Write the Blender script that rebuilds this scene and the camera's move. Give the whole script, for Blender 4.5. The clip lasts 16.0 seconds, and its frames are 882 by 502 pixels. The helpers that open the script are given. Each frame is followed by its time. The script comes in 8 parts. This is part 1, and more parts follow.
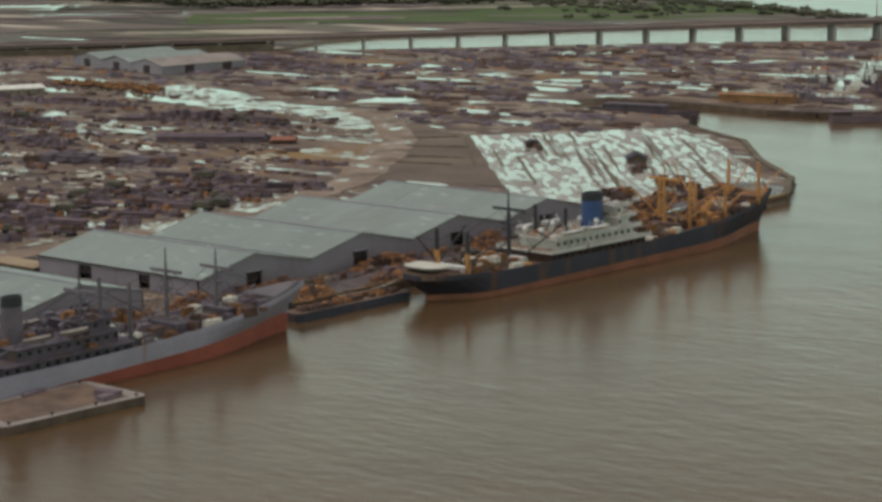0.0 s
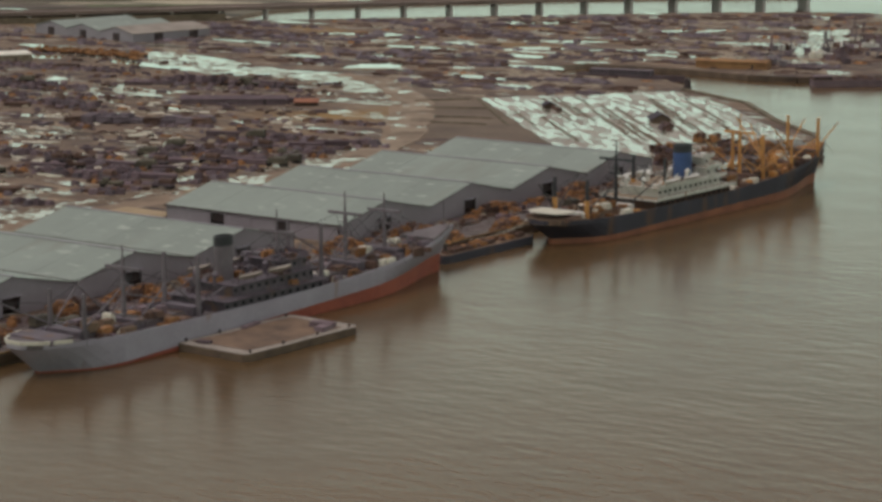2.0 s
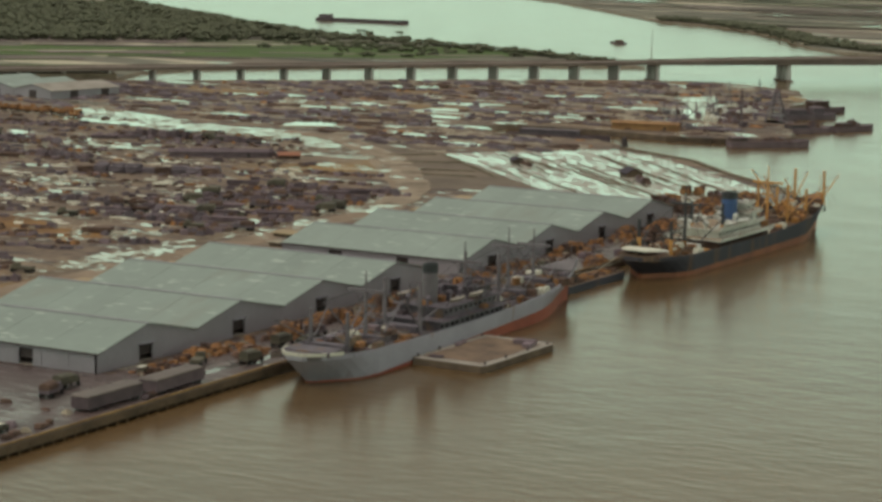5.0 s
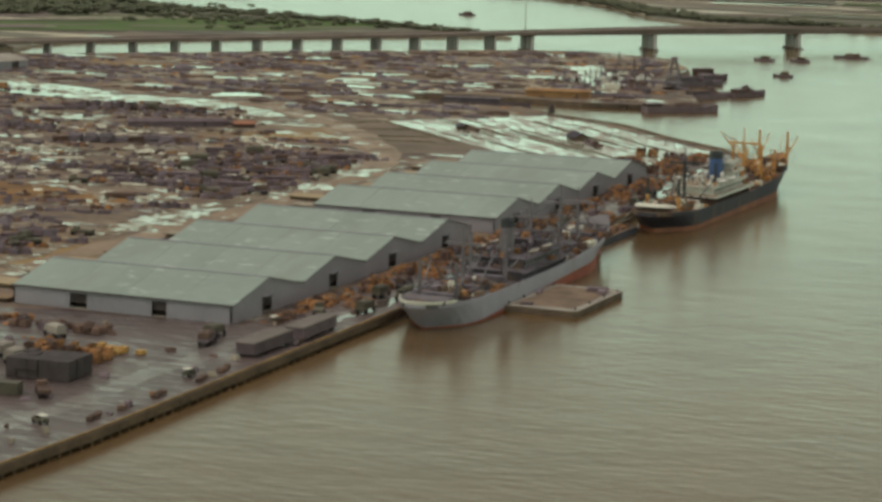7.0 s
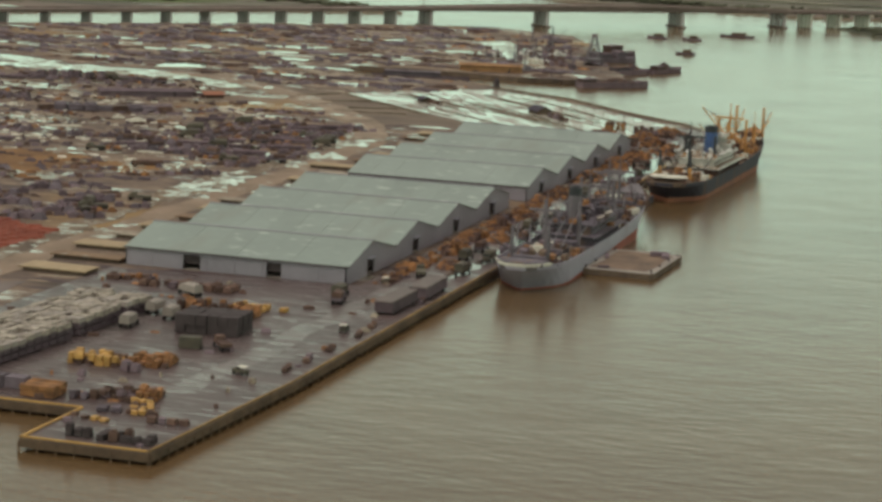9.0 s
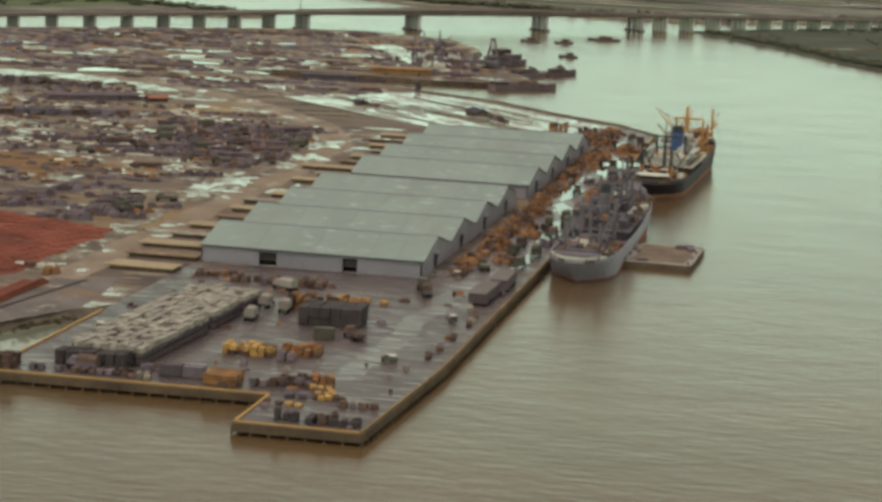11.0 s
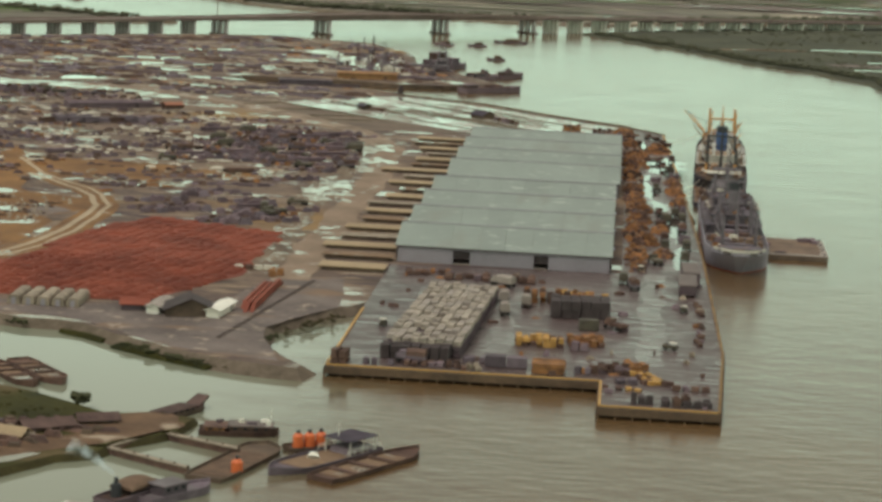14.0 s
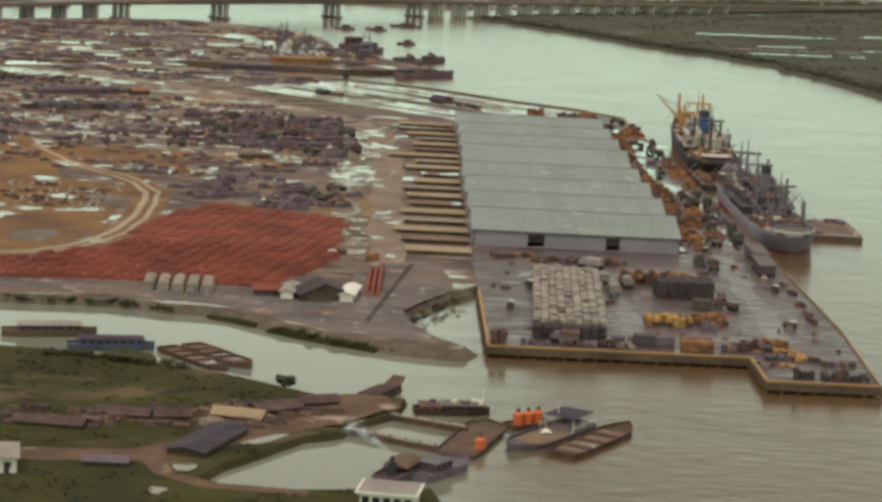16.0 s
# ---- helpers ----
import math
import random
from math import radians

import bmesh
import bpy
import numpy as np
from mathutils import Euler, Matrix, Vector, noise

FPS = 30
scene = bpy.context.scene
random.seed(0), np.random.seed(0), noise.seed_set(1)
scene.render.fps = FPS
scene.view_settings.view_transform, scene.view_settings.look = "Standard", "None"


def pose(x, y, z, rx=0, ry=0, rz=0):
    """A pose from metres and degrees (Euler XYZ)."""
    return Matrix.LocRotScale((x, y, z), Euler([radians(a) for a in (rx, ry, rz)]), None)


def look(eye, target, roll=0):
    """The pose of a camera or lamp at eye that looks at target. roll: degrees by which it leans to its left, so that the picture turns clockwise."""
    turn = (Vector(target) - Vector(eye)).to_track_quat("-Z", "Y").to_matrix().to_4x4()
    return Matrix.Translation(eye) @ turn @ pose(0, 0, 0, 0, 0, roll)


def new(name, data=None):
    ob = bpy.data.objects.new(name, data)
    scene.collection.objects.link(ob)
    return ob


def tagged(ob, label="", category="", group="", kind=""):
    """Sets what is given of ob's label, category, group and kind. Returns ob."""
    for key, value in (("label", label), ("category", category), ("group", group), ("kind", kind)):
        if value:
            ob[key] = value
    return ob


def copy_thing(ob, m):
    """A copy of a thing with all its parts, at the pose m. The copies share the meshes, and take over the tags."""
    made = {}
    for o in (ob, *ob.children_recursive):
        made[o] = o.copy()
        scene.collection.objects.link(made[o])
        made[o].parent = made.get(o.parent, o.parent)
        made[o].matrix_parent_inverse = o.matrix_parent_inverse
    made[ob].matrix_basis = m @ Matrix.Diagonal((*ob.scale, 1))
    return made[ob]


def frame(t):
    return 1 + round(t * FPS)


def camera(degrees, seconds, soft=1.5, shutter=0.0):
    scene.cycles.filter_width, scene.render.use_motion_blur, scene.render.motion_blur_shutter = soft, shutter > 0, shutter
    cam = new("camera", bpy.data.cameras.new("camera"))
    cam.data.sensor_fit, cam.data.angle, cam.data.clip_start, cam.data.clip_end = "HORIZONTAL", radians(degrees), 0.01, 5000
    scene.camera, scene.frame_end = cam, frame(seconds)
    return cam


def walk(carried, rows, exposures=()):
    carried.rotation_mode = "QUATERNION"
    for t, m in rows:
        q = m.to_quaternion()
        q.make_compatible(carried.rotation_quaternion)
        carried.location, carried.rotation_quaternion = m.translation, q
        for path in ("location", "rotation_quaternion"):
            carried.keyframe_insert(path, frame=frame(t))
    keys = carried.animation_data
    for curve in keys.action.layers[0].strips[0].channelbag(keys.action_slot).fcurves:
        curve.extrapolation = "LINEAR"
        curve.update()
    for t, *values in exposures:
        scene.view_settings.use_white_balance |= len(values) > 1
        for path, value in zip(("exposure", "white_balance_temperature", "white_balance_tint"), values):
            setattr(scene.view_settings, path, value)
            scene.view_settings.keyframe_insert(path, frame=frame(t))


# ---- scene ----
cam = camera(21.5, 16.0, soft=3.4)
PATH = [
    (0, pose(337.86, -182.89, 87.70, 80.350, 0.852, 41.549)),
    (0.5, pose(329.77, -199.50, 87.43, 80.311, 0.721, 40.624)),
    (1, pose(321.63, -216.20, 87.08, 80.383, 0.627, 39.402)),
    (1.5, pose(313.54, -232.94, 86.80, 80.000, 0.552, 37.997)),
    (2, pose(305.57, -249.57, 86.71, 79.792, 0.291, 36.690)),
    (2.5, pose(297.67, -266.11, 86.71, 80.063, -0.038, 35.171)),
    (3, pose(289.78, -282.57, 86.79, 80.137, -0.393, 34.078)),
    (3.5, pose(281.68, -299.11, 86.86, 80.820, -0.643, 32.790)),
    (4, pose(273.02, -315.98, 86.76, 81.337, -0.981, 31.368)),
    (4.5, pose(262.59, -332.42, 86.89, 81.589, -1.164, 30.061)),
    (5, pose(251.86, -348.94, 87.03, 81.571, -1.161, 28.694)),
    (5.5, pose(240.87, -365.37, 87.18, 81.392, -1.090, 27.271)),
    (6, pose(229.71, -381.54, 87.34, 81.161, -1.069, 25.794)),
    (6.5, pose(218.44, -397.26, 87.50, 80.989, -1.217, 24.267)),
    (7, pose(206.47, -410.87, 87.47, 81.021, -1.211, 22.560)),
    (7.5, pose(194.00, -423.91, 87.82, 80.669, -1.872, 20.976)),
    (8, pose(181.07, -436.38, 88.14, 80.668, -2.032, 19.621)),
    (8.5, pose(167.68, -448.34, 88.25, 80.415, -2.261, 18.407)),
    (9, pose(153.92, -459.96, 88.15, 80.530, -2.366, 17.162)),
    (9.5, pose(139.66, -470.55, 88.13, 80.527, -2.502, 15.784)),
    (10, pose(125.30, -480.98, 88.08, 80.595, -2.597, 14.259)),
    (10.5, pose(110.81, -491.21, 88.01, 80.709, -2.667, 12.692)),
    (11, pose(96.18, -501.20, 87.95, 80.843, -2.733, 11.186)),
    (11.5, pose(81.38, -510.88, 87.88, 80.974, -2.813, 9.847)),
    (12, pose(65.68, -518.90, 87.96, 81.336, -3.198, 8.992)),
    (12.5, pose(49.52, -526.47, 87.90, 81.646, -3.094, 7.812)),
    (13, pose(33.13, -533.42, 87.69, 81.334, -3.095, 6.183)),
    (13.5, pose(16.61, -539.62, 87.58, 81.132, -2.827, 5.172)),
    (14, pose(-0.18, -545.19, 87.55, 81.142, -2.707, 4.641)),
    (14.5, pose(-17.20, -550.33, 87.52, 80.887, -2.699, 3.637)),
    (15, pose(-34.43, -555.13, 87.52, 81.073, -3.098, 2.334)),
    (15.5, pose(-51.80, -559.67, 87.57, 80.983, -2.974, 1.080)),
    (16, pose(-69.36, -564.12, 87.68, 80.910, -3.026, -0.805)),
]
walk(cam, PATH, exposures=[(0, 0.04, 6000, 10), (2, 0.02, 6300, 13), (3.5, 0.05, 6450, 3), (4.2, 0.12, 6450, 1), (7, 0.25, 6450, 0), (9, 0.3, 6450, 5), (12.5, 0.4, 6450, 3), (14.5, 0.4, 6500, 4), (16, 0.36, 6550, 9)])

# ---- world and sun ----
SUN_ELEV, SUN_ROT = radians(58), radians(215)
world = bpy.data.worlds.new("overcast_sky")
scene.world = world
world.use_nodes = True
wn, wl = world.node_tree.nodes, world.node_tree.links
wn.clear()
sky = wn.new("ShaderNodeTexSky")
sky.sky_type = "NISHITA"
sky.sun_disc = False
sky.sun_elevation, sky.sun_rotation = SUN_ELEV, SUN_ROT
sky.air_density, sky.dust_density, sky.ozone_density = 1.0, 6.0, 1.0
bg_sky, bg_cloud, mix, wout = wn.new("ShaderNodeBackground"), wn.new("ShaderNodeBackground"), wn.new("ShaderNodeMixShader"), wn.new("ShaderNodeOutputWorld")
bg_sky.inputs[1].default_value = 0.10
bg_cloud.inputs[1].default_value = 1.0
tc, sep, ramp_sky = wn.new("ShaderNodeTexCoord"), wn.new("ShaderNodeSeparateXYZ"), wn.new("ShaderNodeValToRGB")
wl.new(tc.outputs["Generated"], sep.inputs[0])
wl.new(sep.outputs["Z"], ramp_sky.inputs[0])
stops = ramp_sky.color_ramp.elements
stops[0].position, stops[0].color = 0.0, (1.12, 1.60, 1.19, 1)
stops[1].position, stops[1].color = 1.0, (0.72, 0.70, 0.66, 1)
for at, tone in ((0.10, (0.98, 1.31, 1.03, 1)), (0.22, (0.715, 0.745, 0.605, 1)), (0.31, (0.48, 0.43, 0.335, 1)), (0.42, (0.36, 0.315, 0.25, 1)), (0.65, (0.68, 0.65, 0.60, 1))):
    el = stops.new(at)
    el.color = tone
wl.new(ramp_sky.outputs[0], bg_cloud.inputs[0])
mix.inputs[0].default_value = 0.8
wl.new(sky.outputs[0], bg_sky.inputs[0])
wl.new(bg_sky.outputs[0], mix.inputs[1])
wl.new(bg_cloud.outputs[0], mix.inputs[2])
wl.new(mix.outputs[0], wout.inputs[0])
sun_data = bpy.data.lights.new("sun", "SUN")
sun_data.energy, sun_data.angle, sun_data.color = 0.7, radians(14), (1.0, 0.95, 0.86)
sun = new("sun", sun_data)
sun.matrix_world = look((-300, -500, 900), (-300 + 0.30 * 900, -500 + 0.42 * 900, 0))


# ---- materials ----
def material(name, light, dark, rough=0.8, scale=0.6, fine=6.0, contrast=0.5, metal=0.0, bump=0.15, dist=0.05, vary=0.0, third=None, stretch=(1, 1, 1), spec=None):
    """Two scales of noise between colours, with fine relief; vary: shift from object to object."""
    m = bpy.data.materials.new(name)
    m.use_nodes = True
    n, l = m.node_tree.nodes, m.node_tree.links
    n.clear()
    out, b = n.new("ShaderNodeOutputMaterial"), n.new("ShaderNodeBsdfPrincipled")
    geo, mp = n.new("ShaderNodeNewGeometry"), n.new("ShaderNodeMapping")
    mp.inputs["Scale"].default_value = stretch
    l.new(geo.outputs["Position"], mp.inputs[0])
    big, small = n.new("ShaderNodeTexNoise"), n.new("ShaderNodeTexNoise")
    big.inputs["Scale"].default_value, big.inputs["Detail"].default_value = scale, 5
    small.inputs["Scale"].default_value, small.inputs["Detail"].default_value = fine, 4
    l.new(mp.outputs[0], big.inputs[0])
    l.new(mp.outputs[0], small.inputs[0])
    add = n.new("ShaderNodeMath")
    add.operation = "MULTIPLY_ADD"
    l.new(small.outputs[0], add.inputs[0])
    add.inputs[1].default_value = 0.45
    l.new(big.outputs[0], add.inputs[2])
    ramp = n.new("ShaderNodeValToRGB")
    e = ramp.color_ramp.elements
    e[0].position, e[0].color = 0.72 - 0.4 * (1 - contrast) - 0.06, (*dark, 1)
    e[1].position, e[1].color = 0.72 + 0.4 * (1 - contrast) + 0.06, (*light, 1)
    if third:
        x = e.new(0.74)
        x.color = (*third, 1)
    l.new(add.outputs[0], ramp.inputs[0])
    colour = ramp.outputs[0]
    if vary:
        info, hsv = n.new("ShaderNodeObjectInfo"), n.new("ShaderNodeHueSaturation")
        rng = n.new("ShaderNodeMapRange")
        rng.inputs[3].default_value, rng.inputs[4].default_value = 1 - vary, 1 + vary
        l.new(info.outputs["Random"], rng.inputs[0])
        l.new(rng.outputs[0], hsv.inputs["Value"])
        l.new(colour, hsv.inputs["Color"])
        colour = hsv.outputs[0]
    l.new(colour, b.inputs["Base Color"])
    b.inputs["Roughness"].default_value, b.inputs["Metallic"].default_value = rough, metal
    b.inputs["Specular IOR Level"].default_value = spec if spec is not None else (0.15 if rough >= 0.75 else 0.4)
    if bump:
        bp = n.new("ShaderNodeBump")
        bp.inputs["Strength"].default_value, bp.inputs["Distance"].default_value = bump, dist
        l.new(small.outputs[0], bp.inputs["Height"])
        l.new(bp.outputs[0], b.inputs["Normal"])
    l.new(b.outputs[0], out.inputs[0])
    return m


def nodes_of(m):
    return m.node_tree.nodes, m.node_tree.links, next(x for x in m.node_tree.nodes if x.type == "BSDF_PRINCIPLED")


def wet(m, scale, low, high, tone, rough=0.06, stretch=(1, 1, 1), turn=0.22, shine=0.6, along=None):
    """Puddles: where a slow noise is high the surface turns smooth, flat and muddy; along: the way they run."""
    n, l, b = nodes_of(m)
    geo, mp, no = n.new("ShaderNodeNewGeometry"), n.new("ShaderNodeMapping"), n.new("ShaderNodeTexNoise")
    mp.inputs["Scale"].default_value = stretch
    mp.inputs["Rotation"].default_value = (0, 0, turn)
    if along is not None:
        mp.vector_type = "TEXTURE"
        mp.inputs["Scale"].default_value = (1 / stretch[0], 1 / stretch[1], 1)
        mp.inputs["Rotation"].default_value = (0, 0, along)
    l.new(geo.outputs["Position"], mp.inputs[0])
    l.new(mp.outputs[0], no.inputs[0])
    no.inputs["Scale"].default_value, no.inputs["Detail"].default_value, no.inputs["Roughness"].default_value = scale, 7, 0.62
    mr = n.new("ShaderNodeMapRange")
    mr.inputs[1].default_value, mr.inputs[2].default_value = low, high
    l.new(no.outputs[0], mr.inputs[0])
    base = b.inputs["Base Color"].links[0].from_socket
    mx = n.new("ShaderNodeMix")
    mx.data_type = "RGBA"
    l.new(mr.outputs[0], mx.inputs[0])
    l.new(base, mx.inputs[6])
    mx.inputs[7].default_value = (*tone, 1)
    l.new(mx.outputs[2], b.inputs["Base Color"])
    rr = n.new("ShaderNodeMapRange")
    rr.inputs[3].default_value, rr.inputs[4].default_value = b.inputs["Roughness"].default_value, rough
    l.new(mr.outputs[0], rr.inputs[0])
    l.new(rr.outputs[0], b.inputs["Roughness"])
    sp = n.new("ShaderNodeMapRange")
    sp.inputs[3].default_value, sp.inputs[4].default_value = b.inputs["Specular IOR Level"].default_value, shine
    l.new(mr.outputs[0], sp.inputs[0])
    l.new(sp.outputs[0], b.inputs["Specular IOR Level"])
    bp = next((x for x in n if x.type == "BUMP"), None)
    if bp:
        inv = n.new("ShaderNodeMapRange")
        inv.inputs[3].default_value, inv.inputs[4].default_value = bp.inputs["Strength"].default_value, 0.0
        l.new(mr.outputs[0], inv.inputs[0])
        l.new(inv.outputs[0], bp.inputs["Strength"])
    return m


def patches(m, scale, low, high, tone, stretch=(1, 1, 1), turn=0.0, seed=0.0):
    """Blends a further colour into a material where a slow noise is high."""
    n, l, b = nodes_of(m)
    geo, mp, no = n.new("ShaderNodeNewGeometry"), n.new("ShaderNodeMapping"), n.new("ShaderNodeTexNoise")
    mp.inputs["Scale"].default_value, mp.inputs["Rotation"].default_value, mp.inputs["Location"].default_value = stretch, (0, 0, turn), (seed, seed * 0.7, 0)
    l.new(geo.outputs["Position"], mp.inputs[0])
    l.new(mp.outputs[0], no.inputs[0])
    no.inputs["Scale"].default_value, no.inputs["Detail"].default_value = scale, 6
    mr = n.new("ShaderNodeMapRange")
    mr.inputs[1].default_value, mr.inputs[2].default_value = low, high
    l.new(no.outputs[0], mr.inputs[0])
    mx = n.new("ShaderNodeMix")
    mx.data_type = "RGBA"
    l.new(mr.outputs[0], mx.inputs[0])
    l.new(b.inputs["Base Color"].links[0].from_socket, mx.inputs[6])
    mx.inputs[7].default_value = (*tone, 1)
    l.new(mx.outputs[2], b.inputs["Base Color"])
    return m


def river_water():
    m = material("river_water", (0.118, 0.069, 0.031), (0.086, 0.052, 0.024), rough=0.09, scale=0.012, fine=0.05, bump=0, spec=0.5)
    n, l, b = nodes_of(m)
    b.inputs["IOR"].default_value = 1.33
    geo = n.new("ShaderNodeNewGeometry")
    heights = []
    for sx, sy, sc, de in ((0.42, 1.0, 0.42, 4), (0.5, 1.0, 0.10, 3)):
        mp, no = n.new("ShaderNodeMapping"), n.new("ShaderNodeTexNoise")
        mp.inputs["Scale"].default_value, mp.inputs["Rotation"].default_value = (sx, sy, 1), (0, 0, 0.9)
        no.inputs["Scale"].default_value, no.inputs["Detail"].default_value = sc, de
        l.new(geo.outputs["Position"], mp.inputs[0])
        l.new(mp.outputs[0], no.inputs[0])
        heights.append(no.outputs[0])
    add = n.new("ShaderNodeMath")
    add.operation = "MULTIPLY_ADD"
    l.new(heights[1], add.inputs[0])
    add.inputs[1].default_value = 1.2
    l.new(heights[0], add.inputs[2])
    bp = n.new("ShaderNodeBump")
    xyz = n.new("ShaderNodeSeparateXYZ")
    l.new(geo.outputs["Position"], xyz.inputs[0])

    def between(socket, a, b, lo, hi):
        r = n.new("ShaderNodeMapRange")
        l.new(socket, r.inputs[0])
        r.inputs[1].default_value, r.inputs[2].default_value, r.inputs[3].default_value, r.inputs[4].default_value = a, b, lo, hi
        return r.outputs[0]

    # the creek south of the yard is sheltered: flatter than the open river, and painted paler as sky reflection
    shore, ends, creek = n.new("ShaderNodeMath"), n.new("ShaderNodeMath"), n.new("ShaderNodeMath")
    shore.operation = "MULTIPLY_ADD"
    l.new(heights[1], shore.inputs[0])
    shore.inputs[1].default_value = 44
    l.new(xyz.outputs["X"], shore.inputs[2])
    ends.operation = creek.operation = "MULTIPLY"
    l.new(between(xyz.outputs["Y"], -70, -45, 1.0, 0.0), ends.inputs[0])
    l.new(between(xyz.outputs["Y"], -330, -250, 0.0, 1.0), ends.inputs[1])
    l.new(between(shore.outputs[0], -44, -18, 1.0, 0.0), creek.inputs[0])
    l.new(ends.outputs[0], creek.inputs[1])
    l.new(between(creek.outputs[0], 0, 1, 0.32, 0.03), bp.inputs["Strength"])
    bp.inputs["Distance"].default_value = 0.30
    # wind lanes: smoother and rougher streaks over the open water
    lane_map, lane, lanes = n.new("ShaderNodeMapping"), n.new("ShaderNodeTexNoise"), n.new("ShaderNodeMath")
    lane_map.inputs["Scale"].default_value, lane_map.inputs["Rotation"].default_value = (0.6, 1.0, 1), (0, 0, 0.5)
    lane.inputs["Scale"].default_value, lane.inputs["Detail"].default_value = 0.05, 5
    l.new(geo.outputs["Position"], lane_map.inputs[0])
    l.new(lane_map.outputs[0], lane.inputs[0])
    lanes.operation = "MULTIPLY"
    l.new(between(creek.outputs[0], 0, 1, 0.20, 0.05), lanes.inputs[0])
    l.new(between(lane.outputs[0], 0.3, 0.7, 0.92, 1.08), lanes.inputs[1])
    l.new(lanes.outputs[0], b.inputs["Roughness"])
    # the creek's pale green is sky reflection put into the base colour
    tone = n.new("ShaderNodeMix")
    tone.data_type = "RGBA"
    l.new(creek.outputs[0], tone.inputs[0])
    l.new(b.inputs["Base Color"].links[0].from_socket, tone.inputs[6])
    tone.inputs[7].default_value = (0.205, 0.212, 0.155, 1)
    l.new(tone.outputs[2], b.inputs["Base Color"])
    l.new(add.outputs[0], bp.inputs["Height"])
    l.new(bp.outputs[0], b.inputs["Normal"])
    return m


M = {}
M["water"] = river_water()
M["pond"] = material("pond_water", (0.22, 0.2, 0.15), (0.16, 0.14, 0.1), rough=0.05, scale=0.03, fine=0.2, bump=0)
M["deck_pool"] = material("rain_pool_on_deck", (0.09, 0.07, 0.06), (0.055, 0.042, 0.036), rough=0.06, scale=0.05, fine=0.4, bump=0)
M["puddled"] = material("puddled_mud", (0.22, 0.16, 0.11), (0.09, 0.064, 0.05), rough=0.85, scale=0.1, fine=0.8, contrast=0.6, bump=0.4, dist=0.2)
wet(M["puddled"], 0.30, 0.43, 0.52, (0.3, 0.26, 0.2), rough=0.05, stretch=(0.7, 1.2, 1))
M["verge"] = material("puddled_verge", (0.22, 0.16, 0.11), (0.09, 0.064, 0.05), rough=0.85, scale=0.1, fine=0.8, contrast=0.6, bump=0.4, dist=0.2)
wet(M["verge"], 0.36, 0.54, 0.61, (0.3, 0.26, 0.2), rough=0.05, stretch=(0.8, 1.0, 1))
M["yard"] = material("muddy_yard_ground", (0.208, 0.148, 0.108), (0.088, 0.063, 0.056), rough=0.85, scale=0.045, fine=0.45, contrast=0.66, bump=0.5, dist=0.4, third=(0.150, 0.105, 0.080))
patches(M["yard"], 0.16, 0.55, 0.66, (0.065, 0.046, 0.05), stretch=(0.35, 1.3, 1), turn=0.22, seed=13)
patches(M["yard"], 0.22, 0.58, 0.68, (0.30, 0.22, 0.15), stretch=(0.35, 1.3, 1), turn=0.22, seed=51)
patches(M["yard"], 0.012, 0.57, 0.66, (0.25, 0.155, 0.07), seed=7)
patches(M["yard"], 0.05, 0.60, 0.68, (0.075, 0.055, 0.045), stretch=(0.5, 1.6, 1), turn=0.22, seed=31)
wet(M["yard"], 0.06, 0.56, 0.62, (0.24, 0.2, 0.15), rough=0.08, stretch=(0.6, 1.5, 1))
M["deck"] = material("wet_concrete_deck", (0.100, 0.065, 0.060), (0.044, 0.029, 0.027), rough=0.5, scale=0.11, fine=0.9, contrast=0.6, bump=0.2, dist=0.1, stretch=(0.5, 1.5, 1))
wet(M["deck"], 0.12, 0.40, 0.76, (0.095, 0.066, 0.062), rough=0.2, stretch=(0.45, 1.5, 1), shine=0.4)
wet(M["deck"], 0.6, 0.48, 0.66, (0.11, 0.082, 0.078), rough=0.15, stretch=(0.22, 1.1, 1), turn=0.03, shine=0.48)
M["wet_lane"] = material("rain_washed_concrete", (0.14, 0.105, 0.097), (0.06, 0.045, 0.042), rough=0.5, scale=0.11, fine=0.9, contrast=0.7, bump=0.2, dist=0.1, stretch=(0.35, 1.8, 1))
wet(M["wet_lane"], 0.55, 0.36, 0.70, (0.15, 0.124, 0.113), rough=0.14, stretch=(0.16, 1.1, 1), turn=0.03, shine=0.55)
M["wet_roof"] = material("wet_dark_sheet_roof", (0.15, 0.112, 0.098), (0.085, 0.064, 0.058), rough=0.7, scale=0.3, fine=2.0, bump=0.05, spec=0.5)
M["mudflat"] = material("flooded_mud_flat", (0.35, 0.30, 0.25), (0.19, 0.15, 0.125), rough=0.6, scale=0.05, fine=0.4, contrast=0.6, bump=0.3, dist=0.2)
wet(M["mudflat"], 0.34, 0.43, 0.55, (0.26, 0.25, 0.2), rough=0.06, stretch=(0.3, 1.3, 1), along=radians(135))
M["grass"] = material("rough_grass", (0.062, 0.056, 0.015), (0.028, 0.027, 0.009), rough=0.95, scale=0.06, fine=1.2, contrast=0.55, bump=0.6, dist=0.3)
M["grass_edge"] = material("dark_grassy_edge", (0.075, 0.062, 0.026), (0.032, 0.028, 0.014), rough=0.95, scale=0.2, fine=1.2, contrast=0.6, bump=0.6, dist=0.3)
patches(M["grass"], 0.035, 0.58, 0.68, (0.12, 0.085, 0.045), seed=3)
patches(M["grass"], 0.16, 0.56, 0.68, (0.03, 0.032, 0.014), seed=8)
